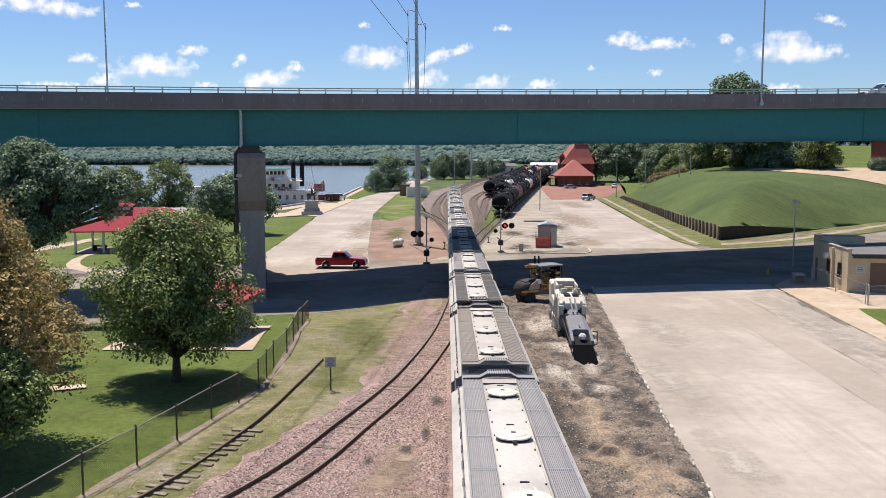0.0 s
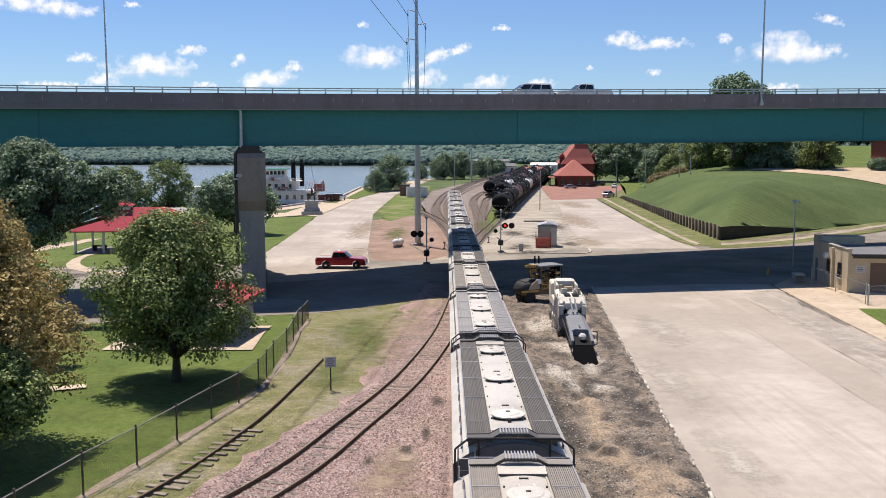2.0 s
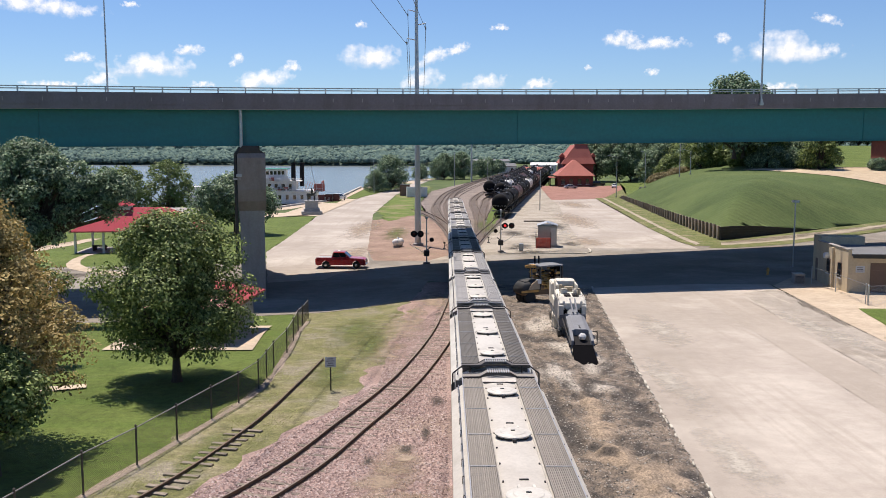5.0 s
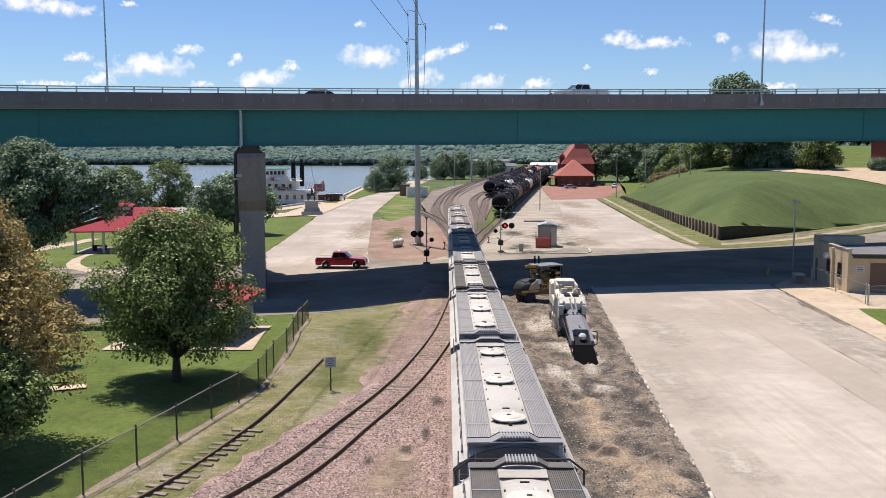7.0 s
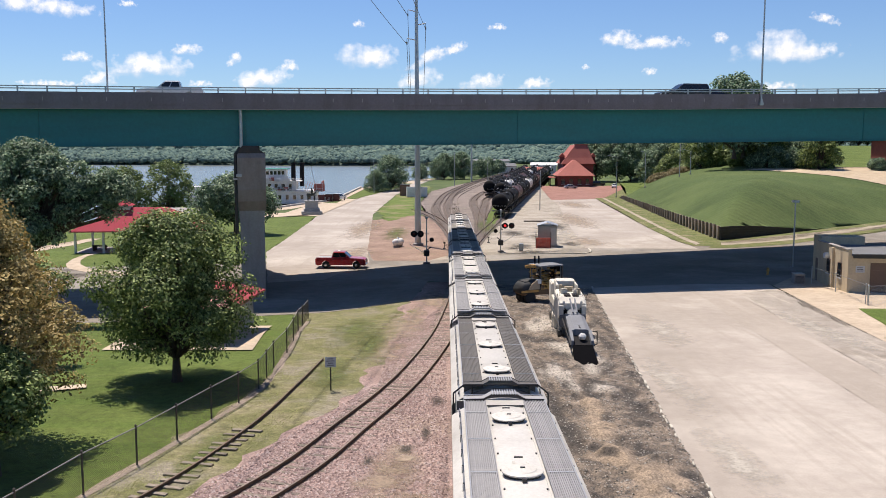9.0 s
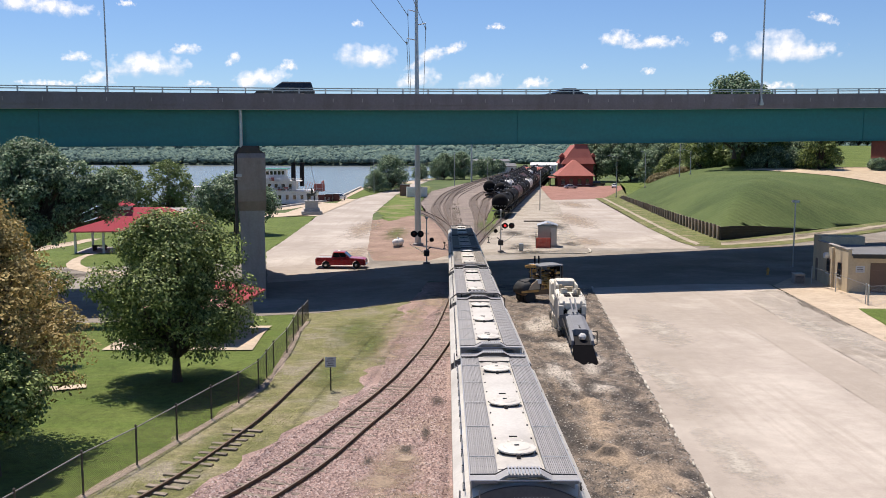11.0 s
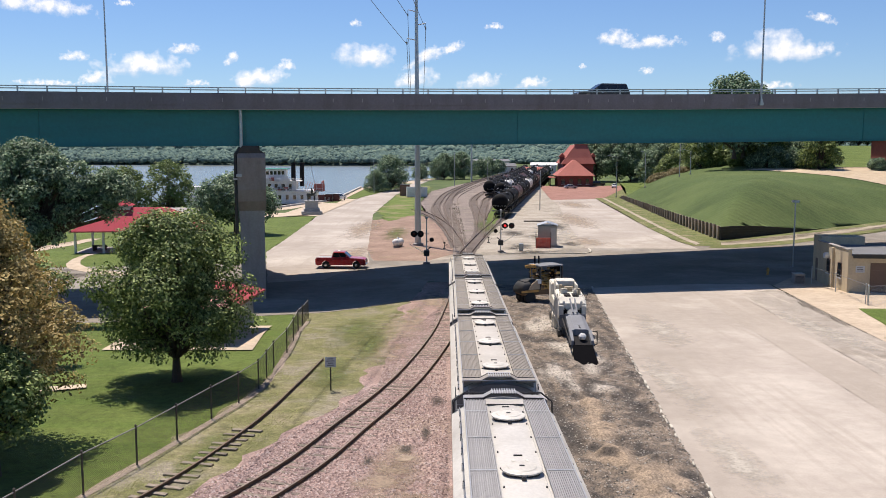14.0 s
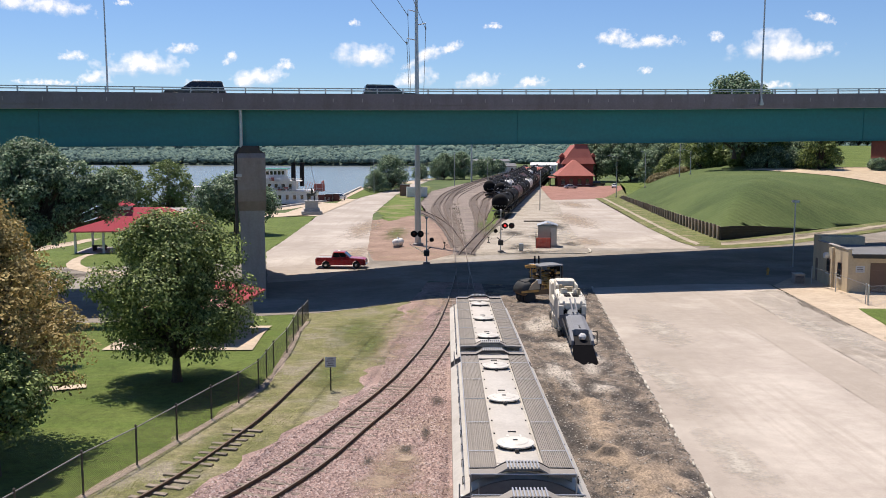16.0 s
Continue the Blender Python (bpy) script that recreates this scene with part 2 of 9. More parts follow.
STEEL_RAIL = paint("rail_steel", (0.13, 0.09, 0.065), 0.65, 0.25, (0.2, 0.1, 0.05), 0.5, 2.0, 20)
RAIL_TOP = paint("polished_rail_head", (0.27, 0.21, 0.165), 0.5, 0.25, (0.16, 0.11, 0.08), 0.45, 1.0, 20, 0.05)
TIMBER = paint("weathered_timber", (0.30, 0.25, 0.195), 0.9, 0, (0.09, 0.075, 0.06), 0.6, 1.5, 10, 0.4, streak=(1, 6, 6), random=0.4)
TEAL = paint("teal_girder_paint", (0.010, 0.185, 0.195), 0.5, 0, (0.03, 0.10, 0.10), 0.35, 0.25, 3, 0.05, streak=(0.4, 1, 2.2))
BARRIER = paint("brown_stained_concrete", (0.225, 0.20, 0.22), 0.9, 0, (0.13, 0.105, 0.1), 0.55, 0.5, 5, 0.2, streak=(1.2, 1.2, 0.25))
CONCRETE = paint("grey_concrete", (0.36, 0.34, 0.315), 0.9, 0, (0.2, 0.16, 0.13), 0.5, 0.45, 6, 0.25, streak=(1.3, 1.3, 0.3))
GALV = paint("galvanised_steel", (0.50, 0.51, 0.52), 0.45, 0.8, (0.3, 0.3, 0.3), 0.3, 2.0, 15, 0.05)
DARK_METAL = paint("dark_steel", (0.035, 0.035, 0.036), 0.5, 0.3, (0.12, 0.08, 0.05), 0.35, 1.5, 14)
BLACK = paint("black_paint", (0.012, 0.012, 0.014), 0.8, 0, (0.06, 0.05, 0.045), 0.4, 0.8, 10, spec=0.12)
WHITE = paint("white_paint", (0.78, 0.77, 0.74), 0.5, 0, (0.4, 0.36, 0.3), 0.35, 0.8, 10)
BARK = paint("bark", (0.09, 0.068, 0.05), 0.95, 0, (0.04, 0.03, 0.022), 0.6, 4, 18, 0.8, streak=(3, 3, 0.6))
GLASS_DARK = paint("dark_glass", (0.015, 0.018, 0.02), 0.06, 0.0, (0.03, 0.03, 0.03), 0.2, 1, 5, 0.0, spec=0.8)
RUBBER = paint("tyre_rubber", (0.02, 0.02, 0.02), 0.85)
LEAF = leaf_mat("broad_leaves", (0.055, 0.088, 0.027), (0.18, 0.25, 0.072), (0.44, 0.51, 0.18))
# sparse palest tone puts the grey-green glint of sunlit leaves into the colour
LEAF_DARK = leaf_mat("dark_leaves", (0.05, 0.09, 0.053), (0.17, 0.262, 0.15), (0.46, 0.58, 0.37), gloss=0.58)
LEAF_LIGHT = leaf_mat("light_leaves", (0.08, 0.125, 0.04), (0.17, 0.235, 0.075), (0.30, 0.37, 0.14))
LEAF_GOLD = leaf_mat("yellowing_leaves", (0.12, 0.105, 0.04), (0.36, 0.285, 0.105), (0.62, 0.49, 0.21), (0.45, 0.33, 0.12))
LEAF_BRUSH = leaf_mat("dry_brush", (0.13, 0.13, 0.05), (0.24, 0.19, 0.09), (0.34, 0.26, 0.15))
# distance haze painted into the leaf colour: pale, bluish, low contrast
LEAF_HAZE = leaf_mat("hazed_far_leaves", (0.12, 0.185, 0.175), (0.165, 0.24, 0.215), (0.225, 0.30, 0.24), gloss=0.95)

m, n, l = tree_of("river_water")
WATER = m
p = n["Principled BSDF"]
p.inputs["Base Color"].default_value = (0.16, 0.18, 0.17, 1)
p.inputs["Roughness"].default_value, p.inputs["IOR"].default_value = 0.22, 1.33
relief(n, l, noise_at(n, l, coords(n, "world"), 0.35, 5, 0.65, (1, 0.5, 1)), 0.7, 0.5)


# ---- mesh helpers ----
def part(name, bm, material, parent=None, label="", smooth=False):
    me = bpy.data.meshes.new(name)
    if smooth:
        for f in bm.faces:
            f.smooth = True
    bm.to_mesh(me)
    bm.free()
    me.materials.append(material)
    ob = new(name, me)
    if parent is not None:
        ob.parent = parent
    return tagged(ob, label)


def shared(name, data, parent, m):
    ob = new(name, data)
    ob.parent = parent
    ob.matrix_basis = m
    return ob


def thing(name, m, label, category, group="", kind=""):
    ob = new(name)
    ob.matrix_basis = m
    return tagged(ob, label, category, group, kind)


def solid(*boxes, bm=None, bevel=0.0):
    """Boxes (x0, x1, y0, y1, z0, z1) in one mesh."""
    bm = bm or bmesh.new()
    for x0, x1, y0, y1, z0, z1 in boxes:
        vs = [bm.verts.new(c) for c in ((x0, y0, z0), (x1, y0, z0), (x1, y1, z0), (x0, y1, z0), (x0, y0, z1), (x1, y0, z1), (x1, y1, z1), (x0, y1, z1))]
        fs = [bm.faces.new([vs[i] for i in q]) for q in ((3, 2, 1, 0), (4, 5, 6, 7), (0, 1, 5, 4), (1, 2, 6, 5), (2, 3, 7, 6), (3, 0, 4, 7))]
        if bevel:
            es = list({e for f in fs for e in f.edges})
            bmesh.ops.bevel(bm, geom=es, offset=bevel, segments=2, affect="EDGES")
    return bm


def tube(a, b, r0, r1=None, sides=8, bm=None, caps=True):
    """A tapered round bar from a to b."""
    bm = bm or bmesh.new()
    r1 = r0 if r1 is None else r1
    a, b = Vector(a), Vector(b)
    q = (b - a).to_track_quat("Z", "Y")
    rings = []
    for c, r in ((a, r0), (b, r1)):
        rings.append([bm.verts.new(c + q @ Vector((math.cos(2 * math.pi * i / sides) * r, math.sin(2 * math.pi * i / sides) * r, 0))) for i in range(sides)])
    for i in range(sides):
        j = (i + 1) % sides
        bm.faces.new((rings[0][i], rings[0][j], rings[1][j], rings[1][i]))
    if caps:
        bm.faces.new(rings[0][::-1])
        bm.faces.new(rings[1])
    return bm


def lathe(profile, sides=16, bm=None, at=(0, 0, 0), axis="Z", caps=True):
    """Turns (radius, height) pairs about an axis."""
    bm = bm or bmesh.new()
    at = Vector(at)
    rings = []
    for r, h in profile:
        ring = []
        for i in range(sides):
            c, s = math.cos(2 * math.pi * i / sides) * r, math.sin(2 * math.pi * i / sides) * r
            ring.append(bm.verts.new(at + Vector({"Z": (c, s, h), "Y": (c, h, -s), "X": (h, c, s)}[axis])))
        rings.append(ring)
    for a, b in zip(rings, rings[1:]):
        for i in range(sides):
            j = (i + 1) % sides
            bm.faces.new((a[i], a[j], b[j], b[i]))
    if caps:
        bm.faces.new(rings[0][::-1])
        bm.faces.new(rings[-1])
    return bm


def prism(outline, z0, z1, bm=None, plane="xy"):
    """Extrudes an outline; plane xz gives a side view pushed from y = z0 to y = z1, yz from x = z0 to x = z1."""
    bm = bm or bmesh.new()
    put = {"xy": lambda u, v, w: (u, v, w), "xz": lambda u, v, w: (u, w, v), "yz": lambda u, v, w: (w, u, v)}[plane]
    lo = [bm.verts.new(put(u, v, z0)) for u, v in outline]
    hi = [bm.verts.new(put(u, v, z1)) for u, v in outline]
    k = len(outline)
    for i in range(k):
        j = (i + 1) % k
        bm.faces.new((lo[i], lo[j], hi[j], hi[i]))
    bm.faces.new(lo[::-1])
    bm.faces.new(hi)
    bmesh.ops.recalc_face_normals(bm, faces=bm.faces)
    return bm


def loft(sections, bm=None, closed=True, caps=True):
    """Skins a row of equal-length outlines."""
    bm = bm or bmesh.new()
    rings = [[bm.verts.new(c) for c in s] for s in sections]
    k = len(rings[0])
    for a, b in zip(rings, rings[1:]):
        for i in range(k if closed else k - 1):
            j = (i + 1) % k
            bm.faces.new((a[i], a[j], b[j], b[i]))
    if caps and closed:
        bm.faces.new(rings[0][::-1])
        bm.faces.new(rings[-1])
    bmesh.ops.recalc_face_normals(bm, faces=bm.faces)
    return bm


# ---- the lie of the land ----
def smooth(a, b, x):
    t = min(1.0, max(0.0, (x - a) / (b - a)))
    return t * t * (3 - 2 * t)


def grade(y):
    """The ground falls gently from the camera's side to the yard."""
    return 9.07e-4 * max(0.0, 180.0 - max(y, -40.0)) ** 1.6


def bank_x(y):
    """The river's near bank."""
    pts = [(-400, -260), (60, -190), (120, -120), (160, -78), (195, -50), (215, -42), (250, -31), (330, -31), (420, -10), (560, 24), (760, 60), (1000, 90), (1500, 120)]
    for (y0, x0), (y1, x1) in zip(pts, pts[1:]):
        if y <= y1:
            return x0 + (x1 - x0) * (y - y0) / (y1 - y0)
    return pts[-1][1]


def far_bank(x):
    return 840 - 0.18 * x


def land(x, y):
    z = grade(y)
    b = bank_x(y) - x
    far = y - far_bank(x)
    if b > 0 and far < 0:
        z -= 4.5 * smooth(0, 7, b) * smooth(0, 20, -far)
    elif far >= 0:
        z += 3.0 * smooth(0, 40, far)
    # the street dips where it passes below the bridge
    return z - 0.78 * smooth(0, 11, -x) * smooth(60, 71, y) * (1 - smooth(88, 112, y))


def drape(name, outline, lift, material, jitter=0.0, label="", category="ground", step=3.0, surface=None):
    """A sheet of ground cover laid on the land, with an uneven edge."""
    pts = []
    for (x0, y0), (x1, y1) in zip(outline, outline[1:] + outline[:1]):
        k = max(1, int(math.hypot(x1 - x0, y1 - y0) / (1.0 if jitter else 6.0)))
        for i in range(k):
            x, y = x0 + (x1 - x0) * i / k, y0 + (y1 - y0) * i / k
            if jitter:
                o = noise.noise_vector(Vector((x * 0.45, y * 0.45, lift * 40))) * jitter + noise.noise_vector(Vector((x * 1.7, y * 1.7, 3))) * jitter * 0.5
                x, y = x + o.x, y + o.y
            pts.append((x, y))
    bm = bmesh.new()
    bm.faces.new([bm.verts.new((x, y, 0)) for x, y in pts])
    bmesh.ops.triangulate(bm, faces=bm.faces, ngon_method="EAR_CLIP")
    ys = [q[1] for q in pts]
    y = (math.floor(min(ys) / step) + 1) * step
    while y < max(ys):
        bmesh.ops.bisect_plane(bm, geom=bm.verts[:] + bm.edges[:] + bm.faces[:], plane_co=(0, y, 0), plane_no=(0, 1, 0))
        y += step if y < 200 else step * 4
    if not surface and min(ys) < 114 and max(ys) > 58:
        for x in range(-40, 3, 3):
            if min(q[0] for q in pts) < x < max(q[0] for q in pts):
                bmesh.ops.bisect_plane(bm, geom=bm.verts[:] + bm.edges[:] + bm.faces[:], plane_co=(x, 0, 0), plane_no=(1, 0, 0))
    if surface:
        x = min(q[0] for q in pts) + 4
        while x < max(q[0] for q in pts):
            bmesh.ops.bisect_plane(bm, geom=bm.verts[:] + bm.edges[:] + bm.faces[:], plane_co=(x, 0, 0), plane_no=(1, 0, 0))
            x += 4
    for v in bm.verts:
        v.co.z = (surface or land)(v.co.x, v.co.y) + lift
    bmesh.ops.triangulate(bm, faces=bm.faces)
    bmesh.ops.recalc_face_normals(bm, faces=bm.faces)
    for f in bm.faces:
        if f.normal.z < 0:
            f.normal_flip()
    return tagged(part(name, bm, material), label, category, kind="structure")


# ---- ground, river and far shore ----
def axis_steps(parts):
    out = []
    for a, b, s in parts:
        k = int(round((b - a) / s))
        out += [a + (b - a) * i / k for i in range(k)]
    return out + [parts[-1][1]]


def build_ground():
    xs = axis_steps([(-1500, -300, 100), (-300, -120, 15), (-120, 120, 4), (120, 300, 15), (300, 1500, 100)])
    ys = axis_steps([(-400, -40, 60), (-40, 260, 4), (260, 520, 10), (520, 1000, 20), (1000, 2600, 200)])
    bm = bmesh.new()
    rows = [[bm.verts.new((x, y, land(x, y) - (0.2 if -44 < x < 4 and 56 < y < 118 else 0))) for x in xs] for y in ys]
    for a, b in zip(rows, rows[1:]):
        for i in range(len(xs) - 1):
            bm.faces.new((a[i], a[i + 1], b[i + 1], b[i]))
    tagged(part("ground", bm, WILD_GRASS, smooth=True), "wild grassy ground falling gently to the river", "ground", kind="structure")
    bm = bmesh.new()
    bm.faces.new([bm.verts.new(c) for c in ((-1500, -400, -2.2), (1500, -400, -2.2), (1500, 1500, -2.2), (-1500, 1500, -2.2))])
    tagged(part("water", bm, WATER), "wide grey-blue river with small ripples", "water", kind="structure")


build_ground()

drape("lawn_park", [(-13.4, 10), (-12.9, 26), (-12.2, 30), (-10.9, 36), (-9.9, 42), (-9.5, 47), (-9.8, 56), (-11.3, 71), (-13, 73.5), (-26.6, 67.5), (-36, 70), (-70, 66), (-80, 10)],
      0.03, LAWN, 0.12, "bright green mown park lawn", "lawn")
drape("dry_verge", [(-13.9, 10), (-13.2, 26), (-12.4, 30), (-11.1, 36), (-10.1, 42), (-9.7, 47), (-10.0, 56), (-11.5, 71), (-13.6, 75.2), (-9, 76.2), (-2.5, 77), (-2.0, 64), (-3.4, 50), (-5.5, 38), (-8, 28), (-12, 10)],
      0.035, DRY_GRASS, 0.6, "thin dry grass beside the spur track", "verge")
drape("ballast_near", [(-24, -60), (-9.0, 28), (-6.2, 38), (-4.4, 46), (-3.4, 56), (-3.2, 66), (-3.0, 76), (-2, 88), (4.2, 88), (4.4, 60), (4.3, 30), (4.3, -60)],
      0.045, BALLAST, 0.9, "pinkish crushed stone ballast beneath the tracks", "ballast")
drape("cinder_strip", [(3.9, 78.5), (14.2, 78.5), (15.8, 92), (3.9, 92)], 0.05, DIRT_DARK, 0.1, "dark cinders beside the level crossing", "dirt")
drape("cinder_strip", [(4.0, -60), (8.0, -60), (9.0, 5), (8.4, 12.5), (3.9, 12.5)],
      0.05, DIRT_DARK, 0.3, "dark cinders and tan dirt beside the railway", "dirt")
drape("side_road", [(4.6, -60), (7.2, 5), (9.33, 29.3), (10.72, 45.8), (13.48, 75.2), (14.3, 84), (24, 86.5), (32.3, 86.5), (29.4, 57.4), (27, 30), (25, 5), (22, -60)],
      0.06, ASPHALT, 0.06, "wide pale worn asphalt road", "road")
drape("street", [(-90, 84), (-60, 70), (-45, 68), (-36, 70.6), (-26.6, 68.5), (-13, 74.5), (-2.8, 76.5), (-1.5, 90), (-2, 108), (-8.8, 108.5), (-17, 97), (-30, 98), (-38, 99.6), (-41.2, 94.3), (-43, 91.7), (-60, 88), (-90, 97)],
      0.055, ASPHALT_DARK, 0.1, "patched grey street passing below the bridge", "road")
drape("street", [(-8.7, 108.0), (-10.4, 121), (-23.8, 119), (-17.2, 96.6)], 0.052, ASPHALT_DARK, 0.1, "patched grey mouth of the riverfront road", "road")
drape("street", [(-1.6, 89), (4, 91), (14.4, 83.5), (24, 85.5), (32, 85.5), (36, 87), (62, 98), (110, 140), (110, 182), (79.3, 157), (61.6, 139.4), (51.6, 130), (45, 126), (41.3, 124.2), (36.5, 124.2), (20.7, 124.5), (20.2, 119.6), (18.4, 117), (7.5, 116.5), (-2.1, 108)],
      0.057, ASPHALT_DARK, 0.1, "patched grey street beyond the level crossing", "road")
drape("crossing_gravel", [(-12, 106), (12, 106), (14, 122), (10, 132), (-10, 132), (-13.5, 120)], 0.03, GRAVEL_PALE, 0.3, "trodden gravel around the level crossing", "gravel")
drape("river_lot", [(-18.7, 93), (-24, 118.5), (-27.35, 190), (-24.4, 264), (-17.1, 319), (-11.6, 370), (-2, 430), (0.5, 425), (-6.2, 400), (-14.9, 280), (-15.6, 196), (-10.4, 120), (-9, 107), (-13, 95)],
      0.065, ASPHALT, 0.15, "pale riverfront parking road", "road")
drape("depot_road", [(20.2, 124.5), (26, 190), (29.8, 225), (31, 252), (44.6, 258), (41.4, 211), (36.2, 138), (36.2, 124)],
      0.062, ASPHALT, 0.12, "pale worn road leading to the depot", "road")
drape("signal_yard", [(4.4, 116.2), (18.3, 116.8), (20.0, 119.5), (20.5, 125), (26.2, 190), (30, 225), (31.2, 252), (38, 337), (33, 337), (14.5, 190), (9, 160)],
      0.05, GRAVEL_PALE, 0.5, "pale gravel around the signal cabinet", "gravel")
drape("red_dirt_patch", [(-10.2, 122), (-8.8, 109), (-2, 108.6), (1, 116), (1.5, 150), (-1.5, 182), (-6, 196), (-14.4, 180), (-13.4, 150), (-11.6, 128)],
      0.045, DIRT_RED, 0.5, "reddish bare dirt beside the tracks", "dirt")
drape("yard_bed", [(0.8, 116), (5.0, 117.2), (9, 150), (15.5, 190), (34, 330), (66, 520), (40, 520), (16, 400), (4, 345), (-4, 300), (-6, 240), (-3.5, 196), (-1.0, 170)],
      0.042, YARD, 0.5, "brown ballast of the railway yard", "ballast")
drape("trackside_grass", [(-11.6, 178), (-15.3, 205), (-14.6, 278), (-7, 345), (-4, 330), (-7, 280), (-7, 225), (-5.6, 196)],
      0.07, WEEDY, 1.1, "bright grass between the road and the tracks", "lawn")
drape("yard_weeds", [(7.5, 165), (10.5, 200), (12.5, 222), (15.5, 222), (13.5, 196), (10, 172)], 0.07, LAWN, 0.5, "weeds between yard tracks", "verge")
drape("riverside_lawn", [(-24.4, 119.5), (-27.6, 190), (-31, 193), (-36.5, 187), (-48, 186), (-75, 150), (-98, 97.5), (-60, 88.3), (-43.2, 92.1), (-41.4, 94.8), (-38.2, 100.1), (-35, 101), (-30, 99), (-18.6, 98)],
      0.04, LAWN, 0.15, "green riverside park lawn", "lawn")
drape("promenade", [(-27.6, 191.5), (-24.7, 262), (-17.4, 317), (-12, 368), (-4, 425), (-9, 424), (-19, 372), (-30, 330), (-30, 250), (-37, 213), (-48, 194), (-36.5, 188), (-31, 194)],
      0.05, CONCRETE_GROUND, 0.1, "pale concrete riverfront promenade", "pavement")
drape("promenade_lawn", [(-25.6, 255), (-18, 318), (-12.8, 368), (-18, 366), (-28, 328), (-28.5, 258)], 0.08, LAWN, 0.3, "strip of lawn along the river", "lawn")
drape("brick_plaza", [(30.8, 250), (46.8, 258), (66, 322), (70, 345), (38, 345), (36.5, 330)], 0.066, BRICK_PLAZA, 0.1, "red brick paving before the depot", "pavement")
drape("depot_verge", [(35.5, 125.5), (44, 258), (64, 322), (69, 345), (77, 389), (93, 389), (80, 310), (58, 270), (53, 265), (42.5, 140), (40, 128)], 0.045, VERGE, 0.2, "rough grass beside the depot road", "lawn")
drape("depot_lawn", [(57, 274), (72, 297), (82, 330), (92, 388), (77, 388), (66.5, 322)], 0.16, LAWN, 0.0, "bright mown lawn beside the brick paving", "lawn")
drape("apron", [(32.3, 85.2), (29.2, 57.0), (31.3, 54), (36, 71), (60, 71), (60, 90), (36.5, 91.6)], 0.09, CONCRETE_GROUND, 0.08, "pale concrete apron before the service building", "pavement")
drape("service_lawn", [(31.0, 57), (33.9, 71.0), (52, 71.3), (52, 50), (31.5, 50)], 0.11, LAWN, 0.08, "small mown lawn beside the apron", "lawn")
drape("road_lane", [(26.6, 77), (23.3, 76.8), (22.3, 67.8), (21.4, 51.5), (20.6, 39.8), (19.4, 20), (17.4, -58), (20.4, -58), (22.8, 25), (24.2, 47), (25.9, 67)], 0.064, ROAD_MID, 0.12, "slightly darker worn lane along the road", "road")
drape("stained_strip", [(27.6, 80), (25.9, 67), (24.2, 47), (22.8, 25), (20.4, -58), (22, -58), (25, 5), (27, 30), (29.2, 57), (29.4, 69), (31.9, 83)], 0.067, ROAD_GREY, 0.25, "stained pale concrete strip along the road", "road")

def patch(name, x, y, rx, ry, mat_, label, lift=0.085):
    """An oval of scattered dirt, dust or weeds."""
    drape(name, [(x + rx * math.cos(a * 0.3927), y + ry * math.sin(a * 0.3927)) for a in range(16)], lift, mat_, 0.0, label, "dirt", step=1.5)


for x, y, rx, ry in ((-2.0, 30.5, 1.9, 4.2), (-1.5, 28, 1.6, 3.5), (-1.8, 33, 1.5, 3.0), (-2.2, 68, 1.3, 7), (-2.9, 63, 2.4, 12), (-3.6, 54, 2.0, 6), (0.2, 26, 1.6, 5), (-0.9, 76, 2.2, 8), (-12, 118, 3.5, 14), (-14.5, 160, 4, 30), (22, 135, 4, 12), (27, 180, 5, 30), (34, 230, 6, 20)):
    patch("tan_dirt_patch", x, y, rx, ry, SOFT_TAN, "scattered tan dirt thinning at its edges")
for x, y, rx, ry in ((14, 121, 5.5, 4.0), (19, 150, 5, 20), (26.9, 62, 1.6, 11), (12.2, 46, 1.5, 9), (11.4, 33, 1.3, 7), (15.5, 62, 2.0, 9)):
    patch("pale_dust", x, y, rx, ry, SOFT_PALE, "scattered pale dust on the ground", 0.092)
for x, y, rx, ry in ((-0.3, 42.3, 0.6, 1.5), (-1.46, 34.4, 0.45, 0.9), (-0.75, 36.5, 0.28, 2.4), (-1.0, 28.5, 0.4, 0.9), (-2.9, 33.0, 0.3, 0.8), (12, 119.5, 3, 2.5), (11.5, 128, 2.6, 6), (19, 131, 2.2, 5), (16, 142, 3.5, 9), (12, 150, 3, 10), (21, 165, 3, 12), (10, 124, 2, 3)):
    patch("dark_stain", x, y, rx, ry, SOFT_DARK, "dark stain of oil and cinders", 0.096)
for x, y, rx, ry in ((-6.4, 62, 2.4, 11), (-6.2, 48, 2.0, 6), (-9.6, 34, 1.0, 6), (-4.7, 56, 1.4, 8), (8, 165, 3, 25), (-8, 150, 3, 20), (30, 56.0, 0.7, 4.5)):
    patch("weed_patch", x, y, rx, ry, SOFT_WEED, "thin weeds scattered over the ground", 0.094)
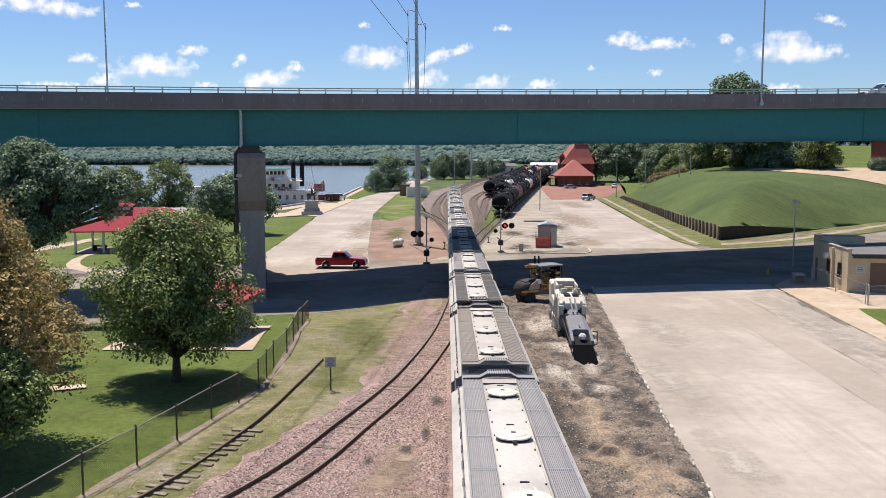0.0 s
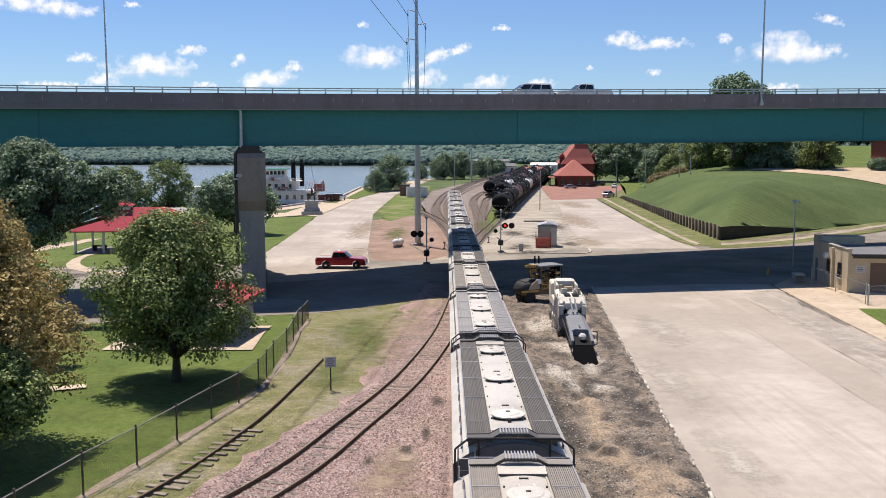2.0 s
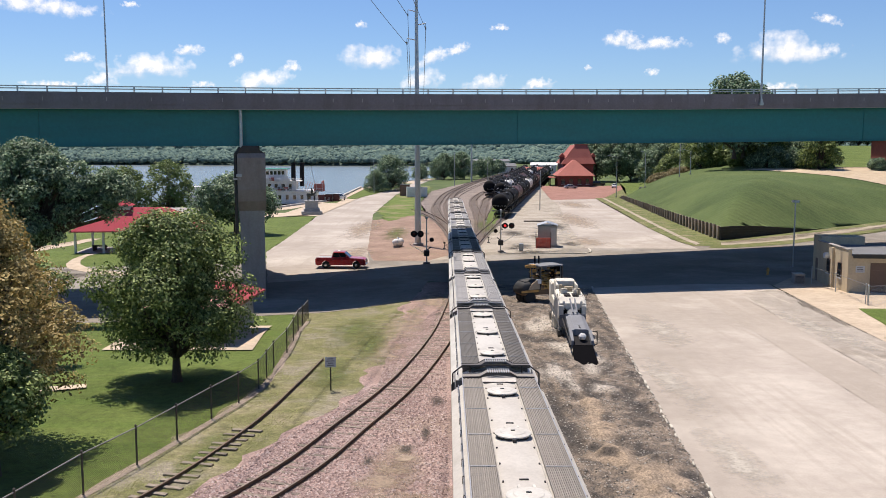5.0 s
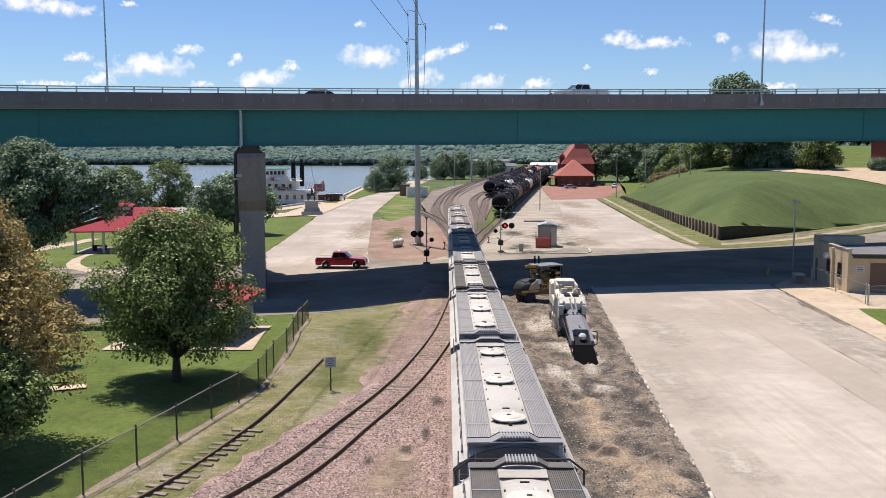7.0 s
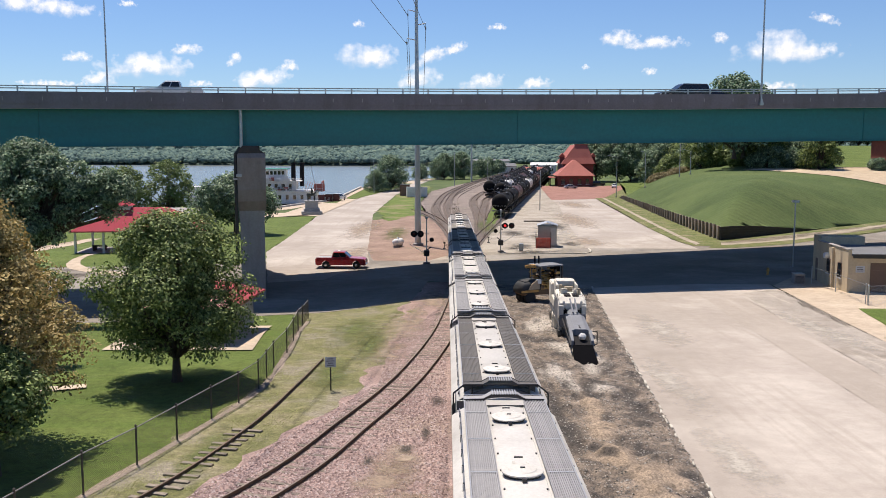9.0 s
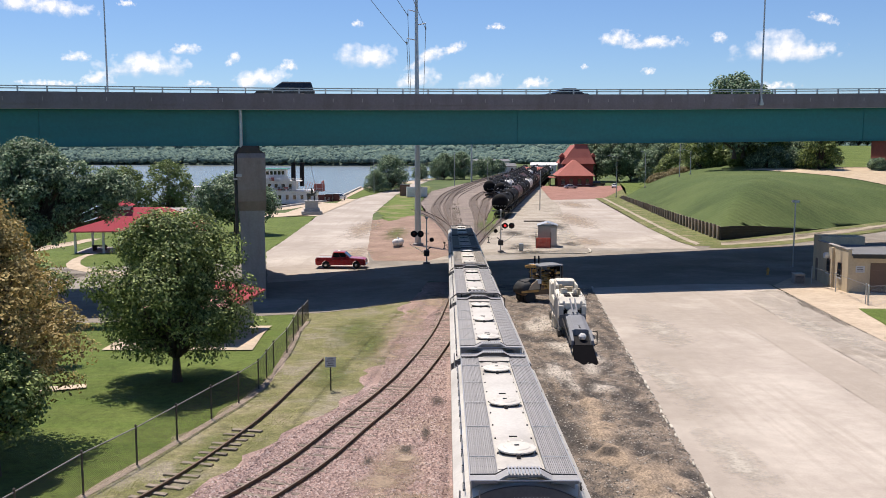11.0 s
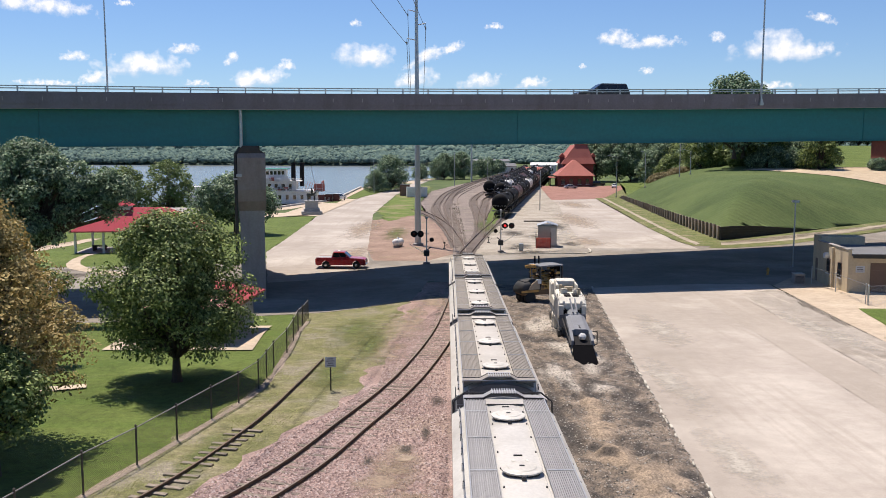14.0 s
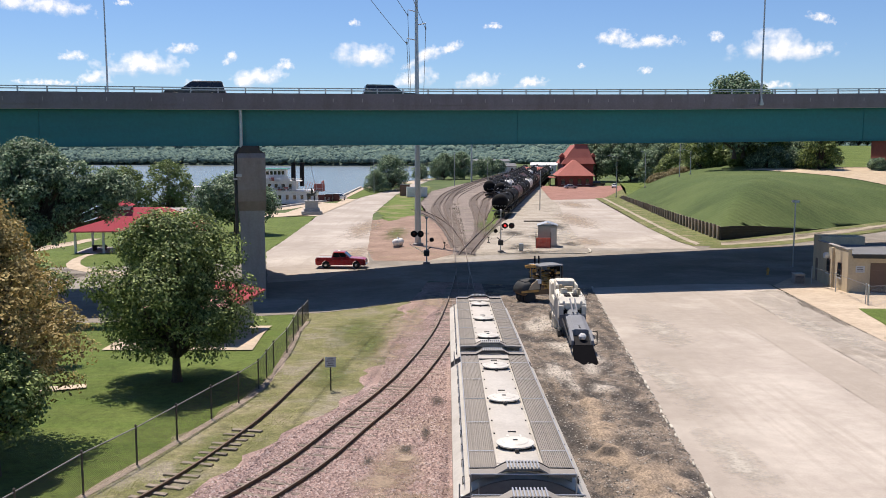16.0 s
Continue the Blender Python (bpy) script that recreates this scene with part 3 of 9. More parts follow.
# cinders and dirt: heaps, hollows and wheel ruts beside the train
SOIL_SPOTS = {"sand": ((7.1, 41.2, 0.6, 2.6), (6.9, 37.6, 0.7, 2.4), (6.7, 33.4, 1.2, 1.6), (7.7, 31.0, 1.2, 1.8), (7.2, 28.2, 0.9, 1.4), (10.6, 67, 0.6, 3.0)),
              "pale": ((7.4, 63.6, 1.6, 3.6), (6.6, 62.0, 0.9, 2.2), (6.3, 47.5, 1.1, 2.2), (8.6, 51.5, 1.0, 4.0), (9.6, 60, 0.9, 5.0), (7.6, 55, 1.0, 2.0), (6.8, 44.6, 0.35, 1.6), (8.3, 44.5, 0.8, 1.2)),
              "dark": ((6.8, 57.4, 1.4, 0.9), (7.5, 42.9, 0.6, 0.7), (9.2, 42.9, 0.6, 0.5), (8.9, 38.0, 0.5, 0.5), (6.5, 33.7, 0.6, 0.5), (7.9, 33.8, 0.6, 0.4), (8.4, 45.8, 0.4, 0.8), (11.6, 60.5, 0.5, 1.4), (5.7, 58.8, 1.1, 1.3), (6.4, 45.2, 0.35, 1.5), (7.45, 45.0, 0.5, 1.3), (5.7, 45.0, 0.18, 1.5), (8.25, 34.2, 0.5, 0.5), (5.4, 38, 0.5, 7.0), (9.2, 29.5, 0.25, 0.8), (9.0, 31.4, 0.5, 0.6), (9.3, 42, 0.5, 5.0), (6.2, 34.5, 0.4, 0.7), (10.7, 56.5, 0.5, 2.5), (8.6, 42.6, 0.35, 0.5), (11.6, 63, 0.4, 6.0), (8.9, 27.4, 0.2, 0.4), (9.3, 27.4, 0.2, 0.4))}


def soil_share(kind, x, y):
    w = 0.0
    for cx, cy, rx, ry in SOIL_SPOTS[kind]:
        d = math.hypot((x - cx) / rx, (y - cy) / ry) + 0.55 * noise.noise(Vector((x * 1.6, y * 0.9, cx)))
        w = max(w, 1 - smooth(0.25, 1.25, d))
    return w


def soil_z(x, y):
    """Height of the loose soil above the lie of the land."""
    v = Vector((x, y * 0.8, 0.0))
    h = 0.16 * noise.noise(v * 0.75) + 0.13 * noise.noise(v * 1.9 + Vector((5, 2, 1))) + 0.075 * noise.noise(v * 4.3 + Vector((1, 7, 3)))
    h += 0.10 * soil_share("sand", x, y) - 0.09 * soil_share("dark", x, y)
    for cx in (5.62, 6.35):
        h -= 0.05 * math.exp(-((x - cx) / 0.13) ** 2) * smooth(42.4, 43.2, y) * (1 - smooth(46.4, 47.2, y))
    edge = min(1.0, max(0.0, (x - 3.9) / 0.5)) * min(1.0, max(0.0, (road_edge(y) - x) / 0.5))
    return land(x, y) + 0.065 + max(-0.04, h + 0.09) * edge


def road_edge(y):
    pts_ = ((-60, 4.6), (5, 7.35), (29.3, 9.43), (45.8, 10.82), (75.2, 13.55), (92, 15.0))
    for (y0, x0), (y1, x1) in zip(pts_, pts_[1:]):
        if y <= y1:
            return x0 + (x1 - x0) * (y - y0) / (y1 - y0)
    return pts_[-1][1]


def build_soil():
    ys = axis_steps([(12, 22, 0.5), (22, 50, 0.13), (50, 79, 0.26)])
    k = 52
    verts, faces, tints = [], [], []
    for y in ys:
        x1 = road_edge(y) - 0.06 + 0.14 * noise.noise(Vector((y * 0.9, 3.1, 0)))
        for i in range(k + 1):
            x = 3.9 + (x1 - 3.9) * i / k
            verts.append((x, y, soil_z(x, y)))
            heap = smooth(0.22, 0.42, noise.noise(Vector((x * 0.8, y * 0.45, 4.0))) + 0.45 * noise.noise(Vector((x * 2.6, y * 1.8, 8.0))))
            tints.append((soil_share("sand", x, y), soil_share("pale", x, y), max(soil_share("dark", x, y), 0.7 * heap), 1.0))
    for r in range(len(ys) - 1):
        for i in range(k):
            a = r * (k + 1) + i
            faces.append((a, a + 1, a + k + 2, a + k + 1))
    me = bpy.data.meshes.new("loose_soil")
    me.from_pydata(verts, [], faces)
    at_ = me.color_attributes.new("soil", "FLOAT_COLOR", "POINT")
    at_.data.foreach_set("color", [c for q in tints for c in q])
    me.polygons.foreach_set("use_smooth", [True] * len(faces))
    m_, n_, l_ = tree_of("cinders_and_dirt")
    v_ = coords(n_, "world")
    base_ = ramp(n_, l_, noise_at(n_, l_, v_, 0.9, 6, 0.65), [(0.34, (0.085, 0.075, 0.067)), (0.47, (0.20, 0.165, 0.135)), (0.6, (0.31, 0.252, 0.20)), (0.75, (0.41, 0.34, 0.275))])
    ca_ = n_.new("ShaderNodeVertexColor")
    ca_.layer_name = "soil"
    sp_ = n_.new("ShaderNodeSeparateColor")
    l_.new(ca_.outputs["Color"], sp_.inputs[0])
    c_ = mixed(n_, l_, math_node(n_, l_, "MULTIPLY", sp_.outputs[0], 0.72), base_, (0.42, 0.325, 0.235))
    c_ = mixed(n_, l_, math_node(n_, l_, "MULTIPLY", sp_.outputs[1], 0.85), c_, (0.58, 0.53, 0.465))
    c_ = mixed(n_, l_, math_node(n_, l_, "MULTIPLY", sp_.outputs[2], 0.85), c_, (0.06, 0.056, 0.054))
    vo_ = n_.new("ShaderNodeTexVoronoi")
    vo_.inputs["Scale"].default_value = 15.0
    l_.new(v_, vo_.inputs["Vector"])
    c_ = mixed(n_, l_, 0.6, c_, ramp(n_, l_, vo_.outputs["Color"], [(0.12, (0.4, 0.4, 0.4)), (0.85, (1.3, 1.27, 1.22))]), "MULTIPLY")
    fine_ = noise_at(n_, l_, v_, 9.0, 4, 0.75)
    c_ = mixed(n_, l_, 1.0, c_, ramp(n_, l_, fine_, [(0.3, (0.6, 0.6, 0.6)), (0.7, (1.18, 1.18, 1.18))]), "MULTIPLY")
    l_.new(c_, n_["Principled BSDF"].inputs["Base Color"])
    n_["Principled BSDF"].inputs["Roughness"].default_value = 0.95
    n_["Principled BSDF"].inputs["Specular IOR Level"].default_value = 0.2
    relief(n_, l_, fine_, 1.0, 0.06)
    me.materials.append(m_)
    tagged(new("loose_soil", me), "heaps of dark cinders and tan dirt with wheel ruts", "dirt", kind="structure")


build_soil()
# curved park path
outer = [(-34, 96.5), (-38.2, 98.2), (-41.6, 100.4), (-44.1, 102.6), (-45.6, 105.6), (-46.7, 110.1), (-47.3, 115.6), (-46.8, 120.1)]
inner = [(-34.2, 98.8), (-39.0, 100.9), (-41.6, 102.6), (-43.8, 105.6), (-45.1, 108.8), (-46.2, 113.5), (-46.2, 117.8), (-45.9, 120.0)]
drape("park_path", outer + inner[::-1], 0.075, CONCRETE_GROUND, 0.0, "curved pale concrete path across the lawn", "path")
drape("park_walk", [(-58, 116), (-55.4, 121.4), (-54.4, 129), (-54.5, 140), (-56.5, 140), (-56.4, 129.5), (-57.4, 122.4), (-60, 117)], 0.078, CONCRETE_GROUND, 0.0, "pale concrete walk to the pavilion", "path")
drape("bench_slab", [(-20.9, 43.6), (-18.5, 44.6), (-18.8, 45.4), (-21.2, 44.6)], 0.12, CONCRETE_GROUND, 0.0, "small pale concrete slab on the lawn", "slab")
drape("wall_verge", [(44.7, 258), (41.5, 211), (36.3, 138), (36.4, 127.5), (40.5, 127.6), (43.2, 137.2), (52.4, 264)], 0.12, VERGE, 0.3, "mown verge before the retaining wall", "lawn")
drape("street_verge", [(38, 125.0), (41.3, 125.0), (45, 126.8), (51.6, 130.8), (61.6, 140.2), (79.3, 157.8), (110, 183), (116, 200), (71, 161.6), (43.3, 138.2), (40.2, 129.6)], 0.079, VERGE, 0.3, "mown verge beside the pavement", "lawn")
drape("sidewalk", [(37.2, 129), (38.2, 143.5), (40.7, 174), (43.3, 211), (46.6, 258), (47.5, 258), (44.2, 211), (41.6, 174), (39.1, 143.5), (38.4, 131)], 0.14, DUSTY_WALK, 0.1, "narrow worn concrete sidewalk along the wall", "pavement")
drape("sidewalk", [(36.6, 127.2), (43.5, 129.9), (55, 137.4), (66.3, 149), (85.7, 168.6), (112, 190), (112, 191.4), (85.7, 169.9), (66.3, 150.3), (55, 138.6), (43.5, 131.2), (37.0, 128.6)], 0.094, DUSTY_WALK, 0.15, "pale concrete sidewalk along the street", "pavement")


# ---- hill behind the retaining wall ----
def wall_line(y):
    return 43.4 + (52.65 - 43.4) * (y - 137.4) / (264 - 137.4)


def front_line(x):
    return 137.4 + (x - 43.4) * 0.848


def hill_z(x, y):
    a = max(0.0, x - wall_line(y) - 0.3)
    b = max(0.0, (y - front_line(x)) * 0.76 - 0.3)
    along = min(1.0, max(0.0, (y - 137.4) / 126.0))
    xf = x - max(0.0, y - front_line(x)) * 0.6
    base = 2.15 * (1 - along * 0.55) * (1 - smooth(45, 72, xf))
    d = min(a * (1 - 0.35 * along), b * 0.8)
    flat = min(1.0, max(0.0, (y - 188) / 67.0))
    top = (9.5 - 0.105 * max(0.0, min(26.0, x - 67))) * (1 - flat) + 8.8 * flat
    rise = (top - base) * (1 - math.exp(-(d / 9.0) ** 1.3))
    far = 6.5 * smooth(256, 335, y) * smooth(80, 100, x)
    back = 1 - smooth(-14, -1, y - (266 + (x - 52.65) * 1.25)) * (1 - smooth(92, 104, x))
    return grade(y) + (base + rise) * back - 0.3 * (1 - back) + far


def build_hill():
    bm = bmesh.new()
    ys = axis_steps([(137.4, 270, 2.5), (270, 480, 15)])
    us = axis_steps([(0, 1, 0.02)])
    rows = []
    for y in ys:
        x0, x1 = wall_line(y) + 0.25, 330.0
        row = []
        for u in us:
            x = x0 + (x1 - x0) * u ** 2.2
            yy = max(y, 137.4) if y > front_line(x) else min(front_line(x) + 0.2, 480 - (480 - y) * 0.02)
            row.append(bm.verts.new((x, max(y, yy), hill_z(x, max(y, yy)))))
        rows.append(row)
    for a, b in zip(rows, rows[1:]):
        for i in range(len(us) - 1):
            q = (a[i], a[i + 1], b[i + 1], b[i])
            if (q[0].co - q[3].co).length > 1e-4 or (q[1].co - q[2].co).length > 1e-4:
                bm.faces.new(q)
    bmesh.ops.remove_doubles(bm, verts=bm.verts, dist=0.02)
    bmesh.ops.dissolve_degenerate(bm, dist=0.02, edges=bm.edges)
    tagged(part("hillside", bm, HILL_GRASS, smooth=True), "mown grass hillside with mowing stripes above a retaining wall", "hill", kind="structure")


build_hill()
drape("hilltop_earth", [(86, 256), (91.5, 250), (95.2, 241), (98, 230), (100.5, 219.5), (103.5, 214), (107, 211), (116, 208), (150, 212), (180, 240), (180, 262), (100, 262)], 0.14, SANDY, 0.5, "bare tan earth on the hilltop", "earth", surface=hill_z)
drape("upper_lawn", [(99, 262.5), (180, 262.5), (230, 335), (120, 335), (98, 300)], 0.3, LAWN, 0.5, "sunlit upper lawn behind the hilltop", "lawn", surface=hill_z)


# ---- the retaining wall of timber posts and boards ----
def build_retaining_wall():
    w = thing("retaining_wall", pose(0, 0, 0), "long low retaining wall of weathered timber posts and boards", "wall", kind="structure")
    n_posts = 46
    post = solid((-0.17, 0.17, -0.17, 0.17, -0.3, 1), bevel=0.02)
    first = part("post", post, PALE_TIMBER, w)
    k = 0
    for i in range(n_posts):
        y = 137.8 + (262 - 137.8) * i / (n_posts - 1)
        x = wall_line(y)
        h = hill_z(x + 0.6, y) - land(x, y) + 0.15
        m4 = Matrix.Translation((x - 0.2, y, land(x, y))) @ Matrix.Diagonal((1, 1, h, 1))
        if i == 0:
            first.matrix_basis = m4
        else:
            shared("post", first.data, w, m4)
    for r in range(5):
        sec = []
        for i in range(n_posts):
            y = 137.6 + (262 - 137.6) * i / (n_posts - 1)
            x = wall_line(y)
            h = (hill_z(x + 0.6, y) - land(x, y)) / 5
            z = land(x, y) + h * r
            sec.append([(x, y, z), (x + 0.16, y, z), (x + 0.16, y, z + h - 0.02), (x, y, z + h - 0.02)])
        part("board", loft(sec), TIMBER, w)
    for r in range(5):
        sec = []
        for i in range(16):
            x = 43.4 + (72 - 43.4) * i / 15
            y = front_line(x) - 0.02
            top = max(0.1, hill_z(x, y + 0.3) - land(x, y))
            z = land(x, y) + top / 5 * r
            sec.append([(x, y, z), (x - 0.1, y + 0.16, z), (x - 0.1, y + 0.16, z + top / 5 - 0.02), (x, y, z + top / 5 - 0.02)])
        part("board", loft(sec), DARK_TIMBER, w)


PALE_TIMBER = paint("sun_bleached_timber", (0.40, 0.31, 0.23), 0.9, 0, (0.2, 0.15, 0.11), 0.5, 1.5, 10, 0.4, streak=(3, 3, 0.6), random=0.3)
DARK_TIMBER = paint("dark_timber", (0.065, 0.055, 0.045), 0.9, 0, (0.03, 0.028, 0.022), 0.5, 1.5, 10, 0.4)
build_retaining_wall()


# ---- far shore: wooded ridges ----
def ridge_height(x, far, seed, top):
    return top * (0.72 + 0.28 * noise.noise(Vector((x * 0.0028, seed, 0))) + 0.12 * noise.noise(Vector((x * 0.012, seed, 5))))


def build_ridges():
    rnd = random.Random(5)
    specs = [("far_shore_woods", 828, 0.18, 12.5, 1.75, -540, 300, 15000, 66), ("distant_ridge", 1500, 0.05, 26, 5.5, -1000, 1000, 5000, 260)]
    unit = bmesh.new()
    bmesh.ops.create_icosphere(unit, subdivisions=1, radius=1)
    vs = [v.co.copy() for v in unit.verts]
    fs = [[v.index for v in f.verts] for f in unit.faces]
    unit.free()
    for name, y0, k, top, size, xa, xb, count, depth in specs:
        verts, faces = [], []
        for i in range(count):
            x = rnd.uniform(xa, xb)
            d = rnd.random()
            y = y0 - k * x + d * depth
            z = ridge_height(x, d, y0, top) * d ** 0.6 + (0.9 if y0 < 1000 else 0)
            s = size * (0.5 + 1.3 * rnd.random() ** 1.8)
            z += 2.2 * d * noise.noise(Vector((x * 0.07, y * 0.05, 2.0))) * (1 if y0 < 1000 else 3)
            base = len(verts)
            for c in vs:
                o = 1 + 0.55 * noise.noise(c * 1.9 + Vector((x, y, 0)))
                verts.append((x + c.x * s * o, y + c.y * s * o, z + c.z * s * o * 0.95 + s * 0.2))
            faces += [[base + j for j in f] for f in fs]
        me = bpy.data.meshes.new(name)
        me.from_pydata(verts, [], faces)
        me.materials.append(LEAF_HAZE)
        me.polygons.foreach_set("use_smooth", [True] * len(faces))
        tagged(new(name, me), "dense woods along the far river shore, tinted for haze" if y0 < 1000 else "distant wooded ridge, tinted blue-green for haze", "woods", kind="stuff")
        bm = bmesh.new()
        rows = []
        for i in range(81):
            x = xa + (xb - xa) * i / 80
            rows.append([bm.verts.new((x, y0 - k * x + depth * d, -2.5 + (ridge_height(x, d, y0, top) + 1.0) * d ** 0.6)) for d in (0, 0.08, 0.3, 0.6, 1.0)] +
                        [bm.verts.new((x, y0 - k * x + depth * 1.5, -2.5))])
        for a, b in zip(rows, rows[1:]):
            for i in range(5):
                bm.faces.new((a[i], b[i], b[i + 1], a[i + 1]))
        tagged(part("ridge_ground" if y0 > 1000 else "shore_ground", bm, FOREST_HAZE, smooth=True), "wooded slope beyond the river, paled for haze", "hill", kind="structure")


build_ridges()


# ---- tracks ----
def curve_through(points, step=1.0):
    """Points along a smooth line through the given (x, y)."""
    out = []
    p = [Vector(q) for q in points]
    p = [p[0] * 2 - p[1]] + p + [p[-1] * 2 - p[-2]]
    for i in range(1, len(p) - 2):
        k = max(2, int((p[i + 1] - p[i]).length / step))
        for j in range(k):
            t = j / k
            a, b, c, d = p[i - 1:i + 3]
            out.append(0.5 * ((2 * b) + (c - a) * t + (2 * a - 5 * b + 4 * c - d) * t * t + (3 * b - a - 3 * c + d) * t ** 3))
    out.append(p[-2])
    return out


def rail_mesh(line, off, z, top):
    sec = []
    for i, c in enumerate(line):
        d = (line[min(i + 1, len(line) - 1)] - line[max(i - 1, 0)]).normalized()
        s = Vector((d.y, -d.x))
        g = grade(c.y) + z
        prof = ((-0.065, 0), (-0.065, 0.03), (-0.012, 0.04), (-0.012, 0.115), (-0.036, 0.125), (-0.036, 0.165), (0.036, 0.165), (0.036, 0.125), (0.012, 0.115), (0.012, 0.04), (0.065, 0.03), (0.065, 0))
        if top:
            prof = ((-0.03, 0.163), (-0.026, 0.169), (0.026, 0.169), (0.03, 0.163))
        sec.append([(*(c + s * (off + u)), g + v) for u, v in prof])
    return loft(sec)


TIE = None


def build_track(points, label, tie_gap=0.0, z=0.06, sunk=0.0, ties_from=-1e9, ties_to=1e9, polished=True, step=1.5):
    global TIE
    line = curve_through(points, step)
    t = thing("railway_track", pose(0, 0, 0), label, "railway track", "railway tracks")
    for off in (-0.753, 0.753):
        r = part("rail", rail_mesh(line, off, z - (sunk if off > 0 else 0), False), STEEL_RAIL, t)
        if polished:
            part("rail_head", rail_mesh(line, off, z, True), RAIL_TOP, r, "polished rail head")
    if tie_gap:
        rnd = random.Random(len(points))
        if TIE is None:
            bm = solid((-1.3, 1.3, -0.11, 0.11, -0.1, 0.07), bevel=0.012)
            TIE = part("sleeper", bm, TIMBER, t)
            base = TIE
        run, k = 0.0, 0
        for a, b in zip(line, line[1:]):
            run += (b - a).length
            if run >= tie_gap and ties_from < a.y < ties_to and k < 300:
                run = 0.0
                d = b - a
                m4 = Matrix.Translation((a.x + rnd.uniform(-0.1, 0.1), a.y, grade(a.y) + z - (0.075 if not sunk else 0.015) + rnd.uniform(-0.015, 0.02))) @ Matrix.Rotation(math.atan2(-d.x, d.y) + rnd.uniform(-0.03, 0.03), 4, "Z")
                if sunk:
                    m4 = m4 @ pose(-0.75, 0, 0) @ Matrix.Diagonal((rnd.uniform(0.38, 0.55), 1, 1, 1))
                if k == 0 and TIE.parent is t:
                    TIE.matrix_basis = m4
                else:
                    shared("sleeper", TIE.data, t, m4)
                k += 1
    return t


def main_x(y):
    return 1.80 + 0.0045 * y + (0.00055 * (y - 222) ** 2 if y > 222 else 0.0)


build_track([(-18, 4), (-12.6, 17), (-6.42, 29.4), (-3.85, 38.2), (-1.85, 46.8), (-0.15, 58.3), (0.85, 70), (1.65, 84), (2.2, 96)], "curved siding with worn rails on pink ballast", 0.52, step=0.52, ties_to=86)
build_track([(-16.3, 14), (-12.4, 22), (-9.42, 29.4), (-7.68, 37.6), (-6.85, 45.8), (-6.4, 51.5)], "disused spur with rusty rails and loose sleepers in grass", 0.6, z=0.04, sunk=0.19, ties_to=37, polished=False, step=0.6)
build_track([(main_x(y), y) for y in (-225, -120, -40, 0, 50, 100, 150, 200, 235, 262)] + [(6.3, 290), (12.3, 337), (18.8, 381), (30, 448), (42, 510)], "straight main track below the grain train", 0.56, step=0.56, ties_from=124, ties_to=235)
def yard_track(points, label, step, polished):
    """A yard track with dull rails on a strip of darker, oily ballast."""
    global BEDS
    BEDS += 1
    line = curve_through(points, 2.0)
    bm = bmesh.new()
    rows = []
    for k, c in enumerate(line):
        d = (line[min(k + 1, len(line) - 1)] - line[max(k - 1, 0)]).normalized()
        rows.append([bm.verts.new((c.x + d.y * u, c.y - d.x * u, land(c.x, c.y) + 0.052 + 0.003 * BEDS)) for u in (-1.25 - 0.2 * noise.noise(Vector((c.y * 0.3, BEDS, 0))), 1.25 + 0.2 * noise.noise(Vector((c.y * 0.3, BEDS, 9))))])
    for a, b in zip(rows, rows[1:]):
        bm.faces.new((a[0], a[1], b[1], b[0]))
    tagged(part("track_bed", bm, BED), "dark oily ballast strip beneath a yard track", "ballast", kind="structure")
    build_track(points, label, step=step, polished=polished, z=0.08)


BEDS = 0
BED = ground_mat("oily_ballast", [(0.3, (0.105, 0.085, 0.072)), (0.6, (0.17, 0.138, 0.117)), (0.85, (0.26, 0.213, 0.183))], 0.4, 6.0, 0.4)
yard_track([(2.45, 150), (1.9, 178), (1.35, 205), (1.35, 237), (4.0, 290), (10.4, 350), (17.2, 396), (26.5, 450), (38.5, 512)], "worn yard track on a long curve", step=1.0, polished=False)
yard_track([(2.2, 135), (0.9, 163), (-0.9, 190), (-1.7, 213), (-1.2, 242), (1.2, 287), (7.0, 337), (14.6, 394), (23.6, 448), (35, 512)], "worn yard track curving beside the grass", step=1.0, polished=False)
yard_track([(2.3, 126), (1.8, 142), (1.0, 158), (-0.1, 172), (-1.8, 186), (-4.3, 200), (-7.0, 212)], "track branching towards the river", step=1.0, polished=False)
yard_track([(2.9, 115), (3.2, 119), (4.7, 132), (6.8, 149), (9.3, 167), (12.2, 187), (14.4, 202), (35.5, 340), (62, 510)], "yard lead running to the tank cars", step=1.0, polished=False)
yard_track([(7.6, 155), (9.4, 180), (12.6, 215), (16.5, 250), (31.5, 350), (55, 510)], "yard track below the middle tank cars", step=1.0, polished=False)
yard_track([(7.0, 163), (8.6, 195), (11.0, 232), (13.6, 262), (27.0, 352), (49, 512)], "yard track below the tank cars beside the grass", step=1.0, polished=False)
yard_track([(4.2, 128), (5.9, 143.5), (7.2, 167), (7.8, 196), (8.0, 232), (9.2, 257), (12.6, 287), (21, 340), (44, 500)], "worn yard track bending behind the tank cars", step=1.0, polished=False)

